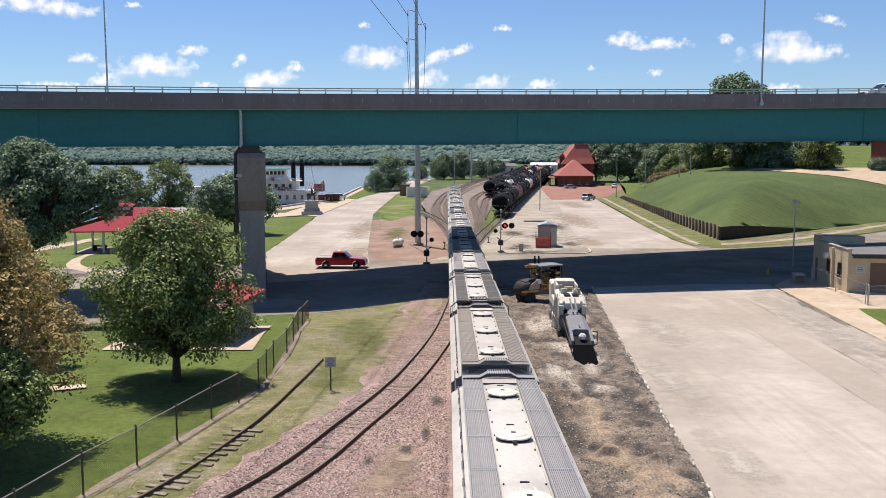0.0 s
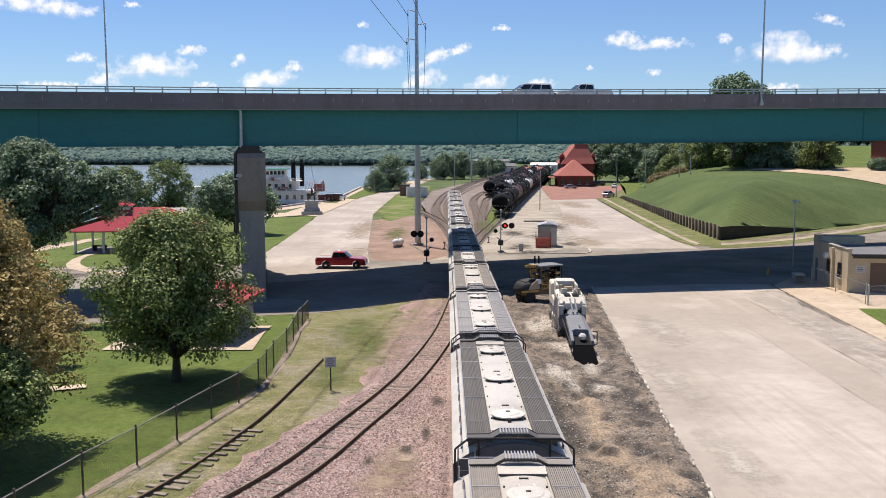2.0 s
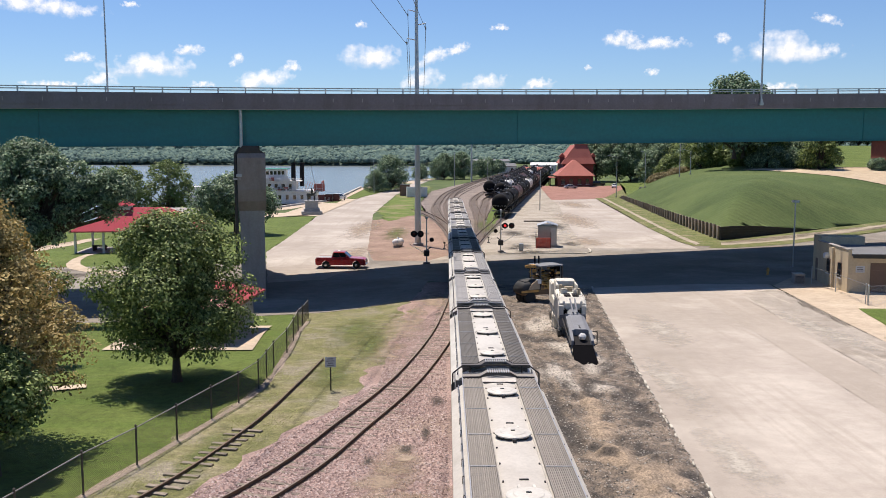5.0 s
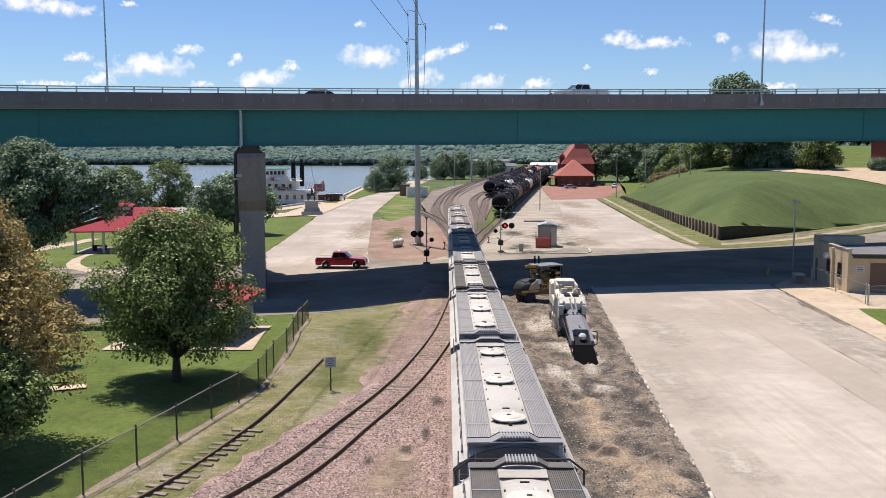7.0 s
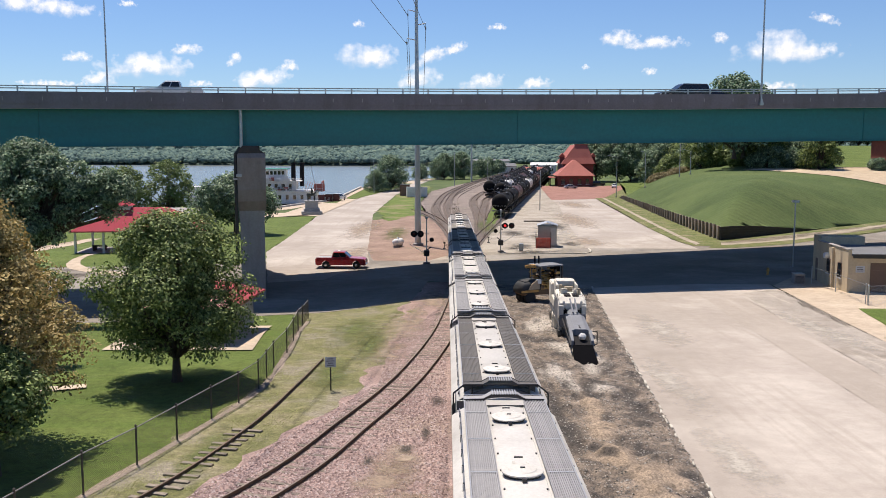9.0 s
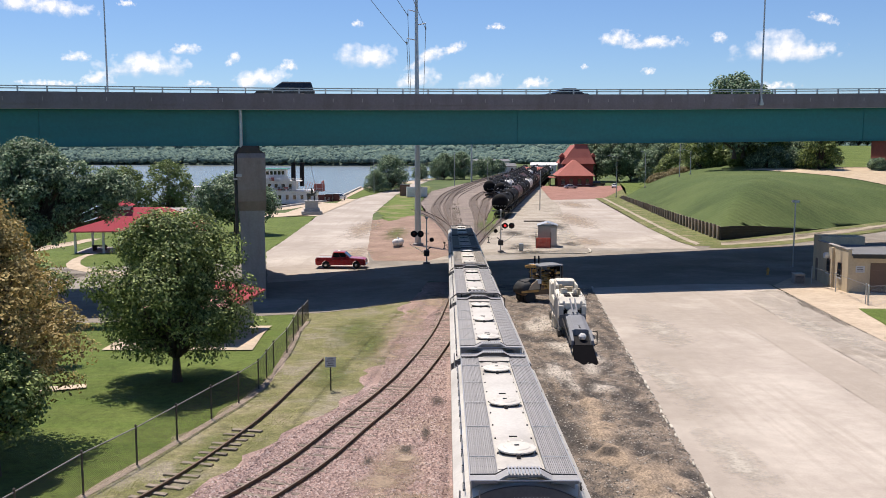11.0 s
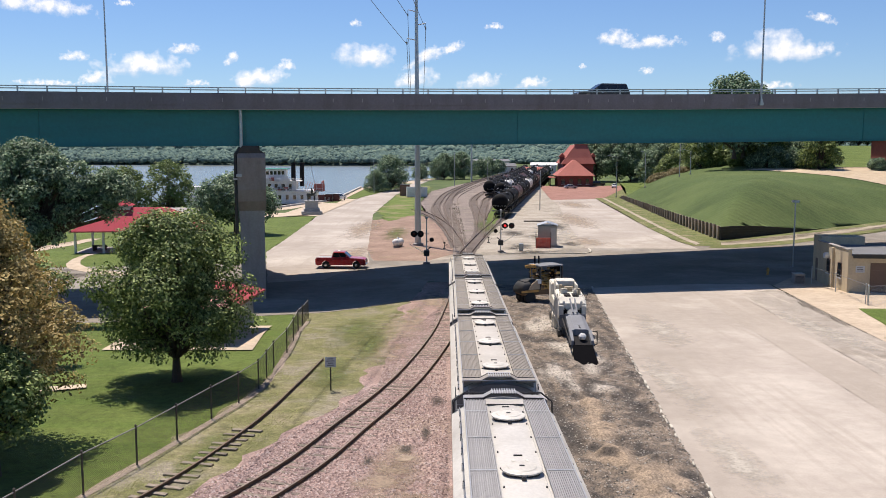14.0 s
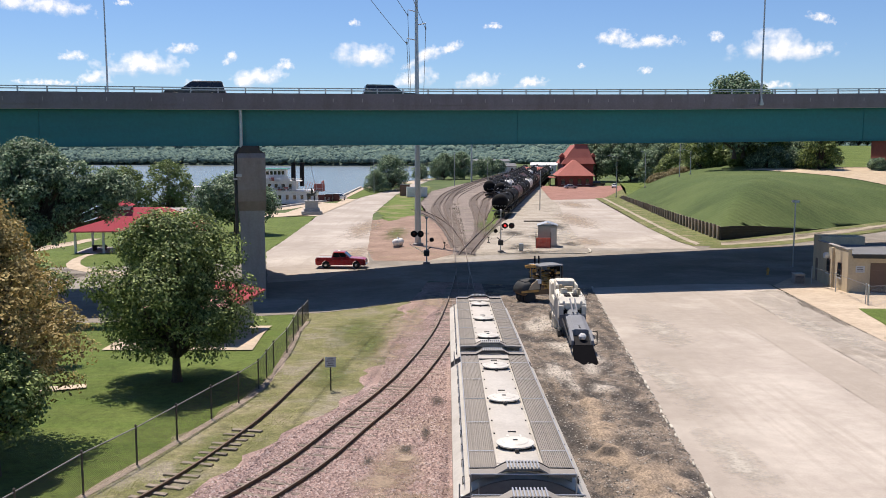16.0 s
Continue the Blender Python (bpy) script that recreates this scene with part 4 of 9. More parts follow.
# ---- rolling stock ----
CAR_WHITE = paint("grimy_white_car_paint", (0.66, 0.63, 0.56), 0.55, 0, (0.40, 0.34, 0.25), 0.5, 0.55, 8, 0.06, streak=(1, 0.5, 1), random=0.1)
CAR_BEIGE = paint("dusty_beige_car_paint", (0.56, 0.51, 0.43), 0.6, 0, (0.34, 0.28, 0.21), 0.55, 0.5, 8, 0.06, streak=(1, 0.5, 1), random=0.14)
CAR_CREAM = paint("rust_stained_cream_car_paint", (0.64, 0.60, 0.50), 0.55, 0, (0.42, 0.27, 0.15), 0.5, 0.6, 8, 0.06, streak=(1, 0.6, 0.7), random=0.1)
ROOF_WHITE = paint("pale_car_roof", (0.58, 0.555, 0.505), 0.5, 0, (0.34, 0.315, 0.275), 0.75, 0.35, 9, 0.06, random=0.14)
ROOF_BEIGE = paint("dusty_beige_car_roof", (0.55, 0.515, 0.455), 0.55, 0, (0.36, 0.32, 0.27), 0.6, 0.45, 9, 0.06, random=0.14)
GRATING = paint("galvanised_grating", (0.325, 0.322, 0.325), 0.65, 0.05, (0.24, 0.235, 0.23), 0.4, 0.7, 14, 0.05, random=0.2)
GRATING_BROWN = paint("dusty_brown_grating", (0.26, 0.235, 0.205), 0.7, 0.05, (0.36, 0.33, 0.29), 0.45, 0.6, 14, 0.05, random=0.2)
GRATING_DARK = paint("dark_grating", (0.12, 0.113, 0.105), 0.65, 0.1, (0.2, 0.18, 0.16), 0.4, 0.7, 14, 0.05, random=0.25)
# grey holds the shade of the car ends, with sooty stains over it
END_SHADE_GREY = paint("sooty_shaded_end_sheet", (0.16, 0.155, 0.15), 0.7, 0, (0.07, 0.06, 0.055), 0.5, 1.2, 9)
HATCH = paint("cream_hatch_lid", (0.66, 0.63, 0.56), 0.45, 0, (0.4, 0.35, 0.28), 0.4, 2.2, 12, 0.05, random=0.15)


def add_truck(parent, y, wheel_mat=None):
    t = part("bogie", solid((-1.05, -0.9, -1.25, 1.25, 0.38, 0.72), (0.9, 1.05, -1.25, 1.25, 0.38, 0.72), (-0.95, 0.95, -0.22, 0.22, 0.4, 0.8), bevel=0.02), DARK_METAL, parent)
    t.location.y = y
    for dy in (-0.88, 0.88):
        bm = lathe([(0.08, -0.95), (0.08, -0.8), (0.46, -0.79), (0.46, -0.72), (0.09, -0.7), (0.09, 0.7), (0.46, 0.72), (0.46, 0.79), (0.08, 0.8), (0.08, 0.95)], 16, axis="X", at=(0, dy, 0.46))
        part("wheelset", bm, STEEL_RAIL, t)


def roof_z(x):
    """Height of the rounded hopper roof across the car."""
    return 3.42 + 0.62 * (1 - (min(1.64, abs(x)) / 1.64) ** 2.2)


def build_hopper(label, skin, roof_mat, board_mat, framed):
    """Covered hopper, 15.7 m over the couplers; the origin on the railhead at its middle."""
    c = thing("hopper_car", pose(0, 0, 0), label, "freight car", "cars of the grain train")
    L = 7.22
    # body with sloping ends towards the hoppers
    sec = []
    for y, zb in ((-L + 0.1, 2.75), (-L + 0.12, 2.6), (-L + 1.5, 1.5), (L - 1.5, 1.5), (L - 0.12, 2.6), (L - 0.1, 2.75)):
        sec.append([(-1.62, y, zb), (-1.64, y, 3.3), (-1.63, y, 3.43), (1.63, y, 3.43), (1.64, y, 3.3), (1.62, y, zb)])
    body = part("body", loft(sec), skin, c)
    # rounded roof with a shallow trough along its crown
    xs = [-1.64, -1.58, -1.46, -1.34, -1.18, -1.0, -0.8, -0.62, -0.5, -0.25, 0, 0.25, 0.5, 0.62, 0.8, 1.0, 1.18, 1.34, 1.46, 1.58, 1.64]
    roof = part("roof", loft([[(x, y, roof_z(x)) for x in xs] for y in (-L, -L + 0.4, 0, L - 0.4, L)], closed=False), roof_mat, c, "dusty rounded roof", smooth=True)
    for s in (-1, 1):
        part("roof_rib", solid((s * 0.55 - 0.02, s * 0.55 + 0.02, -L + 0.9, L - 0.9, 3.95, 4.02), bevel=0.008), roof_mat, roof)
        part("side_rod", tube((s * 1.40, -L + 0.4, 3.78), (s * 1.40, L - 0.4, 3.78), 0.012, sides=5), GALV, roof)
        for i in range(11):
            y = -L + 0.8 + i * 1.285
            part("rod_bracket", solid((s * 1.40 - 0.022, s * 1.40 + 0.022, y - 0.03, y + 0.03, 3.52, 3.80)), DARK_METAL, roof)
            part("trough_lug", solid((s * 0.49 - 0.02, s * 0.49 + 0.02, y + 0.3, y + 0.36, 3.96, 4.03)), DARK_METAL, roof)
    # longitudinal running boards of ribbed grating
    for s in (-1, 1):
        m_ = s * 0.92
        b = part("running_board", solid((m_ - 0.335, m_ - 0.315, -L + 0.1, L - 0.1, 4.02, 4.10), (m_ + 0.315, m_ + 0.335, -L + 0.1, L - 0.1, 4.02, 4.10), (m_ - 0.315, m_ + 0.315, -L + 0.1, L - 0.1, 4.03, 4.045),
                                        *[(m_ - 0.3, m_ + 0.3, y - 0.03, y + 0.03, 3.62, 4.03) for y in [-6.6 + 2.2 * i for i in range(7)]]), board_mat, c, "ribbed grating walkway")
        bar = part("grating_bar", solid((-0.013, 0.013, -L + 0.1, L - 0.1, 4.045, 4.085)), board_mat, b)
        bar.location.x = m_ - 0.29
        for i in range(1, 13):
            shared("grating_bar", bar.data, b, pose(m_ - 0.29 + 0.0485 * i, 0, 0))
        part("outer_lip", solid((s * 1.262 - 0.012, s * 1.262 + 0.012, -L + 0.1, L - 0.1, 4.03, 4.11)), GALV, b)
        for i in range(5):
            y = -5.3 + i * 2.65
            part("cleat", solid((m_ - 0.315, m_ + 0.315, y - 0.022, y + 0.022, 4.086, 4.098)), GALV, b)
    # hatches: a wide lid over a neck coloured dark for the lid's shadow crescent
    for y in (-4.7, 0.0, 4.7):
        h = part("hatch", lathe([(0.495, 4.10), (0.505, 4.12), (0.505, 4.14), (0.47, 4.155), (0.36, 4.165), (0.33, 4.185), (0.1, 4.20), (0.02, 4.20)], 28, at=(0, y, 0)), HATCH, c, "round cream hatch lid", smooth=False)
        part("hatch_shadow_neck", lathe([(0.44, 3.98), (0.44, 4.11)], 24, at=(0, y, 0)), DARK_METAL, h)
        part("latch", solid((-0.05, 0.05, y - 0.66, y - 0.5, 4.03, 4.14), bevel=0.01), DARK_METAL, h)
        for x in (-0.17, 0.17):
            part("hinge", solid((x - 0.035, x + 0.035, y + 0.42, y + 0.62, 4.06, 4.16), bevel=0.01), HATCH, h)
        part("lid_handle", solid((-0.06, 0.06, y - 0.03, y + 0.03, 4.20, 4.22)), DARK_METAL, h)
        part("roof_bracket", solid((-0.11, 0.11, y + 1.2, y + 1.24, 4.03, 4.07)), DARK_METAL, roof)
    # end crosswalks, raised over the middle, and end sheets coloured dark for shade
    for s in (-1, 1):
        a, b = sorted((s * (L - 0.52), s * (L - 0.05)))
        cw = part("end_crosswalk", loft([[(x, a, z), (x, b, z), (x, b, z - 0.05), (x, a, z - 0.05)] for x, z in ((-1.26, 4.11), (-0.66, 4.12), (-0.40, 4.27), (0.40, 4.27), (0.66, 4.12), (1.26, 4.11))]), board_mat, c, "grey end crosswalk")
        part("step_grating", solid(*[(-0.36 + 0.08 * i - 0.018, -0.36 + 0.08 * i + 0.018, a - 0.02, b + 0.06, 4.275, 4.315) for i in range(10)]), GALV, cw)
        # dark bar added as the shadow line along the crosswalk's inner edge
        part("crosswalk_shadow_line", loft([[(x, y_, z + 0.02), (x, y_ + 0.04, z + 0.02), (x, y_ + 0.04, z - 0.06), (x, y_, z - 0.06)] for y_ in ((b - 0.03,) if s < 0 else (a - 0.01,)) for x, z in ((-1.26, 4.11), (-0.66, 4.12), (-0.40, 4.27), (0.40, 4.27), (0.66, 4.12), (1.26, 4.11))]), DARK_METAL, cw)
        y0, y1 = s * (L - 0.52), s * (L - 1.02)
        part("end_plate", loft([[(-0.58, y0, 4.12), (0.58, y0, 4.12), (0.58, y0, 4.05), (-0.58, y0, 4.05)], [(-0.58, y1, 4.06), (0.58, y1, 4.06), (0.58, y1, 3.99), (-0.58, y1, 3.99)]]), roof_mat, c, "pale sloping end plate")
        part("plate_lip", tube((-0.56, y1 - s * 0.02, 4.05), (0.56, y1 - s * 0.02, 4.05), 0.02, sides=6), DARK_METAL, c)
        out = [(x, roof_z(x) - 0.03) for x in xs]
        part("end_sheet", prism([(-1.5, 2.6)] + out + [(1.5, 2.6)], s * (L - 0.03) - 0.015, s * (L - 0.03) + 0.015, plane="xz"), END_SHADE_GREY, body, "sooty end sheet coloured dark for its shaded face")
        ye = s * (L + 0.03 if framed else L - 0.02)
        rail = bmesh.new()
        if framed:
            for sx in (-1, 1):
                for pa, pb in (((sx * 1.22, ye, 4.16), (sx * 1.58, ye, 3.86)), ((sx * 1.58, ye, 3.86), (sx * 1.6, ye, 2.2)), ((sx * 0.95, ye, 4.16), (sx * 0.95, ye, 2.6))):
                    tube(pa, pb, 0.03, sides=6, bm=rail)
            tube((-1.24, ye, 4.16), (1.24, ye, 4.16), 0.03, sides=6, bm=rail)
        else:
            for sx in (-1, 1):
                tube((sx * 1.24, ye, 4.13), (sx * 1.24, ye, 3.1), 0.02, sides=6, bm=rail)
            tube((-1.24, ye, 4.14), (1.24, ye, 4.14), 0.018, sides=6, bm=rail)
        part("end_handrail", rail, DARK_METAL if framed else GALV, c)
        lad = bmesh.new()
        for i in range(8):
            tube((-1.5, ye, 1.2 + 0.34 * i), (-1.05, ye, 1.2 + 0.34 * i), 0.015, sides=5, bm=lad)
        for x in (-1.5, -1.05):
            tube((x, ye, 1.0), (x, ye, 3.9), 0.02, sides=5, bm=lad)
        part("ladder", lad, GALV, c)
        part("end_platform", solid((-1.5, 1.5, min(s * 5.7, s * 7.4), max(s * 5.7, s * 7.4), 1.0, 1.15), bevel=0.02), DARK_METAL, c)
        part("coupler", solid((-0.13, 0.13, min(s * 7.35, s * 7.84), max(s * 7.35, s * 7.84), 0.75, 1.0), bevel=0.03), DARK_METAL, c)
        add_truck(c, s * 5.8)
        # reporting marks too small to read
        part("marking_bar", solid((0.78, 1.18, min(s * (L - 0.012), s * (L + 0.0)), max(s * (L - 0.012), s * (L + 0.0)), 3.45, 3.58)), BLACK, body)
    # hopper bays
    for y in (-3.0, 0.0, 3.0):
        part("hopper_bay", loft([[(-1.45, y - 1.5, 1.52), (1.45, y - 1.5, 1.52), (1.45, y + 1.5, 1.52), (-1.45, y + 1.5, 1.52)],
                                 [(-0.5, y - 0.35, 0.45), (0.5, y - 0.35, 0.45), (0.5, y + 0.35, 0.45), (-0.5, y + 0.35, 0.45)]]), skin, c)
    part("side_sill", solid((-1.58, -1.48, -7.3, 7.3, 1.15, 1.45), (1.48, 1.58, -7.3, 7.3, 1.15, 1.45), bevel=0.02), skin, c)
    c.scale.z = 0.945
    return c


# couplings of the train along the track at the clip's end, from the tail forwards
GAPS = [50.3, 34.7, 19.33, 3.22, -13.12, -28.46, -44.4, -60.32, -75.85, -92.0, -107.6, -123.25, -138.75, -154.41, -170.7, -186.5, -202.3]
TRAIN_SPEED = 12.60
KINDS = {
    "white": ("grimy white covered hopper car with grey roof walkways", CAR_WHITE, ROOF_WHITE, GRATING, False),
    "rail": ("white covered hopper car with grey walkways and dark end rails", CAR_WHITE, ROOF_WHITE, GRATING, True),
    "beige": ("dusty beige covered hopper car with brownish roof walkways", CAR_BEIGE, ROOF_BEIGE, GRATING_BROWN, False),
    "dark": ("cream covered hopper car with rust stains and dark roof walkways", CAR_CREAM, ROOF_WHITE, GRATING_DARK, True),
}
ORDER = ("beige", "beige", "beige", "rail", "white", "white", "dark", "white", "white", "dark", "beige", "rail", "dark", "beige", "white", "white")
HOPPERS, BUILT = [], {}
for kind, a, b in zip(ORDER, GAPS, GAPS[1:]):
    if kind in BUILT:
        car = copy_thing(BUILT[kind], pose(0, 0, 0))
    else:
        car = BUILT[kind] = build_hopper(*KINDS[kind])
    HOPPERS.append((car, (a + b) / 2))


def on_track(y):
    dz = (grade(y + 6) - grade(y - 6)) / 12
    dx = (main_x(y + 6) - main_x(y - 6)) / 12
    return pose(main_x(y), y, (grade(y + 6) + grade(y - 6)) / 2 + 0.23, math.degrees(math.atan(dz)), 0, -math.degrees(math.atan(dx)))


# ---- tank cars standing in the yard ----
TANK_BLACK = paint("black_tank_paint", (0.008, 0.008, 0.009), 0.8, 0, (0.04, 0.033, 0.028), 0.35, 0.6, 8, 0.05, spec=0.15, random=0.3)
TANK_RUST = paint("rust_brown_tank_paint", (0.13, 0.055, 0.04), 0.5, 0, (0.05, 0.04, 0.035), 0.5, 0.6, 8)


def build_tank(mat_, colour):
    c = thing("tank_car", pose(0, 0, 0), colour + " railway tank car standing in the yard", "freight car", "tank cars in the yard")
    part("tank", lathe([(0.05, -7.6), (0.8, -7.5), (1.25, -7.25), (1.5, -6.85), (1.53, -6.5), (1.53, 6.5), (1.5, 6.85), (1.25, 7.25), (0.8, 7.5), (0.05, 7.6)], 24, axis="Y", at=(0, 0, 2.72)), mat_, c, smooth=True)
    for y in (-4.6, -1.6, 1.6, 4.6):
        part("tank_band", lathe([(1.535, y - 0.06), (1.55, y - 0.05), (1.55, y + 0.05), (1.535, y + 0.06)], 24, axis="Y", at=(0, 0, 2.72)), DARK_METAL, c)
    part("manway", lathe([(0.55, 4.1), (0.55, 4.55), (0.58, 4.55), (0.58, 4.65), (0.1, 4.72)], 16), DARK_METAL, c)
    pl = bmesh.new()
    solid((-1.0, 1.0, -1.5, 1.5, 4.18, 4.24), bm=pl)
    for x in (-1.0, 1.0):
        for y in (-1.5, 0, 1.5):
            tube((x, y, 4.2), (x, y, 5.0), 0.025, sides=5, bm=pl)
        tube((x, -1.5, 5.0), (x, 1.5, 5.0), 0.025, sides=5, bm=pl)
    part("platform", pl, DARK_METAL, c)
    for x in (-1.0, 1.0):
        part("platform_rail", tube((x, -1.6, 4.95), (x, 1.6, 4.95), 0.05, sides=5), WHITE if mat_ is not WHITE else GALV, c)
    for y, x in ((0.9, 0.3), (-0.9, -0.3), (0.6, -0.4)):
        part("valve_housing", lathe([(0.2, 4.2), (0.2, 4.75), (0.12, 4.85)], 10, at=(x, y, 0)), DARK_METAL, c)
    for s in (-1, 1):
        part("data_panel", solid((s * 1.46 - 0.1, s * 1.46 + 0.1, -5.6, -4.9, 2.9, 3.2)), WHITE if mat_ is not WHITE else DARK_METAL, c)
        part("side_rail", tube((s * 1.58, -6.8, 1.9), (s * 1.58, 6.8, 1.9), 0.03, sides=5), DARK_METAL, c)
    part("underframe", solid((-0.3, 0.3, -7.9, 7.9, 0.8, 1.2), (-1.4, 1.4, -7.6, -6.4, 1.1, 1.25), (-1.4, 1.4, 6.4, 7.6, 1.1, 1.25)), DARK_METAL, c)
    lad = bmesh.new()
    for x in (-1.58, 1.58):
        tube((x, -0.3, 1.2), (x * 0.7, -0.3, 4.2), 0.025, sides=5, bm=lad)
        tube((x, 0.3, 1.2), (x * 0.7, 0.3, 4.2), 0.025, sides=5, bm=lad)
    part("ladder", lad, DARK_METAL, c)
    part("end_handrail", tube((-1.3, -7.6, 2.1), (1.3, -7.6, 2.1), 0.025, sides=5), WHITE, c)
    for s in (-1, 1):
        add_truck(c, s * 5.9)
    return c


TANKS = [build_tank(TANK_BLACK, "black"), build_tank(TANK_RUST, "rust-brown"), build_tank(WHITE, "dirty white")]


def tank_row(points, start, count, colours):
    line = curve_through(points, 0.5)
    run, goal, k = 0.0, start, 0
    for a, b in zip(line, line[1:]):
        run += (b - a).length
        if run >= goal and k < count:
            d = b - a
            m4 = Matrix.Translation((a.x, a.y, grade(a.y) + 0.23)) @ Matrix.Rotation(math.atan2(-d.x, d.y), 4, "Z") @ Matrix.Diagonal((1.15, 1.1, 1.15, 1))
            kind = colours[k % len(colours)]
            if kind in TANK_FREE:
                TANK_FREE.remove(kind)
                TANKS[kind].matrix_basis = m4
            else:
                copy_thing(TANKS[kind], Matrix.Identity(4)).matrix_basis = m4
            goal += 18.0
            k += 1


TANK_FREE = [0, 1, 2]
tank_row([(12.9, 192), (14.4, 202), (35.5, 340), (62, 510)], 10.0, 17, [0, 0, 1, 0, 0, 2, 0, 0, 1, 0, 0])
tank_row([(15.5, 241), (16.5, 250), (31.5, 350), (55, 510)], 17.0, 14, [0, 2, 0, 0, 0, 1, 0, 0, 2, 0, 0])
tank_row([(12.6, 252), (13.6, 262), (27, 352), (49, 512)], 20.0, 13, [0, 0, 0, 1, 0, 0, 0, 0])


# ---- the road bridge ----
SLOPE = 0.20
ANG = math.atan(SLOPE)
UX, UY = math.cos(ANG), math.sin(ANG)


def wide(s):
    """The deck's width: its unseen far side splays to place the shadow's far edge."""
    return min(42.0, max(10.0, 26.7 + 0.225 * s))



def deck_top(x):
    x = min(70.0, max(-60.0, x))
    return 19.83 + 0.00885 * x + 0.000115 * x * x


def girder_low(x):
    x = min(70.0, max(-60.0, x))
    return 15.18 + 0.0077 * x + 0.0000446 * x * x


def at_bridge(s, back, z):
    """s along the bridge, back from its near face."""
    back = back(s) if callable(back) else back
    x, y = s * UX - back * UY, 84.3 + s * UY + back * UX
    return (x, y, z)


def strip(back0, back1, low, high, s0=-400, s1=400, step=8.0):
    """A long member: low and high are heights as functions of s."""
    k = max(1, int((s1 - s0) / step))
    sec = []
    for i in range(k + 1):
        s = s0 + (s1 - s0) * i / k
        a, b = low(s), high(s)
        sec.append([at_bridge(s, back0, a), at_bridge(s, back1, a), at_bridge(s, back1, b), at_bridge(s, back0, b)])
    return loft(sec)


def build_bridge():
    br = thing("road_bridge", pose(0, 0, 0), "teal steel girder road bridge with a brown concrete parapet", "bridge", kind="structure")
    top = lambda s: deck_top(s * UX)
    low = lambda s: girder_low(s * UX)
    for back, rear in ((0.0, 0.45), (lambda s: wide(s) - 0.45, wide)):
        part("parapet", strip(back, rear, lambda s: top(s) - 1.05, top), BARRIER, br, "brown stained concrete parapet")
        part("fascia", strip(0.06 if back == 0.0 else back, 0.39 if back == 0.0 else (lambda s: wide(s) - 0.06), lambda s: top(s) - 1.48, lambda s: top(s) - 1.05), BARRIER, br)
    part("deck", strip(0.39, lambda s: wide(s) - 0.45, lambda s: top(s) - 1.3, lambda s: top(s) - 0.7), CONCRETE, br)
    part("deck_edge_strip", strip(0.03, 0.06, lambda s: top(s) - 1.5, lambda s: top(s) - 1.44), CONCRETE, br)
    for share in (0.0, 0.25, 0.5, 0.75, 1.0):
        back = 0.9
        line_ = lambda s, o=0.0, f=share: 0.9 + f * (wide(s) - 1.8) + o
        g = part("girder", strip(lambda s: line_(s, -0.02), lambda s: line_(s, 0.02), low, lambda s: top(s) - 1.3), TEAL, br, "teal plate girder")
        part("flange", strip(lambda s: line_(s, -0.3), lambda s: line_(s, 0.3), lambda s: low(s) - 0.06, low), TEAL, g)
        if share == 0.0:
            for s in (-36, -18.3, 7.6, 45.5):
                w = 0.08
                bm = bmesh.new()
                z0, z1 = low(s), top(s) - 1.3
                loft([[at_bridge(s - 0.015, back - w, z), at_bridge(s + 0.015, back - w, z), at_bridge(s + 0.015, back - 0.02, z), at_bridge(s - 0.015, back - 0.02, z)] for z in (z0, z1)], bm=bm)
                part("stiffener", bm, TEAL, g)
    for s in range(-96, 97, 8):
        bm = bmesh.new()
        for k in range(4):
            q = (wide(s) - 1.8) / 4
            a = 0.9 + q * k
            tube(at_bridge(s, a, low(s) + 0.6), at_bridge(s, a + q, low(s) + 0.6), 0.09, sides=5, bm=bm)
            tube(at_bridge(s, a, low(s) + 2.4), at_bridge(s, a + q, low(s) + 0.6), 0.07, sides=5, bm=bm)
        part("cross_brace", bm, TEAL, br)
    # steel railing
    for back, rear in ((0.15, 0.25), (lambda s: wide(s) - 0.3, lambda s: wide(s) - 0.2)):
        for h in (0.27, 0.48):
            part("top_rail", strip(back, rear, lambda s: top(s) + h - 0.045, lambda s: top(s) + h + 0.045), GALV, br)
        post = None
        s = -95.0 if back == 0.15 else -94.1
        while s < 95:
            m4 = Matrix.Translation(at_bridge(s, back, top(s))) @ Matrix.Rotation(ANG, 4, "Z")
            if post is None:
                post = part("rail_post", solid((-0.06, 0.06, -0.07, 0.07, -0.02, 0.5), bevel=0.01), GALV, br)
                post.matrix_basis = m4
            else:
                shared("rail_post", post.data, br, m4)
            s += 2.4
    # drain pipe and clips on the near face
    part("drain_pipe", tube(at_bridge(-18.7, 0.45, 18.3), at_bridge(-18.7, 0.45, 14.0), 0.16, sides=10), GALV, br)
    rnd = random.Random(3)
    for i in range(46):
        s = -70 + i * 3.1 + rnd.uniform(-0.8, 0.8)
        part("drip_stain", strip(-0.004, 0.0, lambda q: top(q) - rnd.uniform(0.75, 0.8), lambda q: top(q) - 0.45, s, s + 0.07, 0.07), PALE_STAIN, br)
    return br


PALE_STAIN = paint("lime_stain", (0.4, 0.37, 0.36), 0.9, 0, (0.25, 0.2, 0.2), 0.4)
build_bridge()


CAP_CONCRETE = paint("stained_cap_concrete", (0.32, 0.275, 0.24), 0.9, 0, (0.16, 0.11, 0.085), 0.6, 0.5, 6, 0.25, streak=(1.0, 1.0, 0.5))


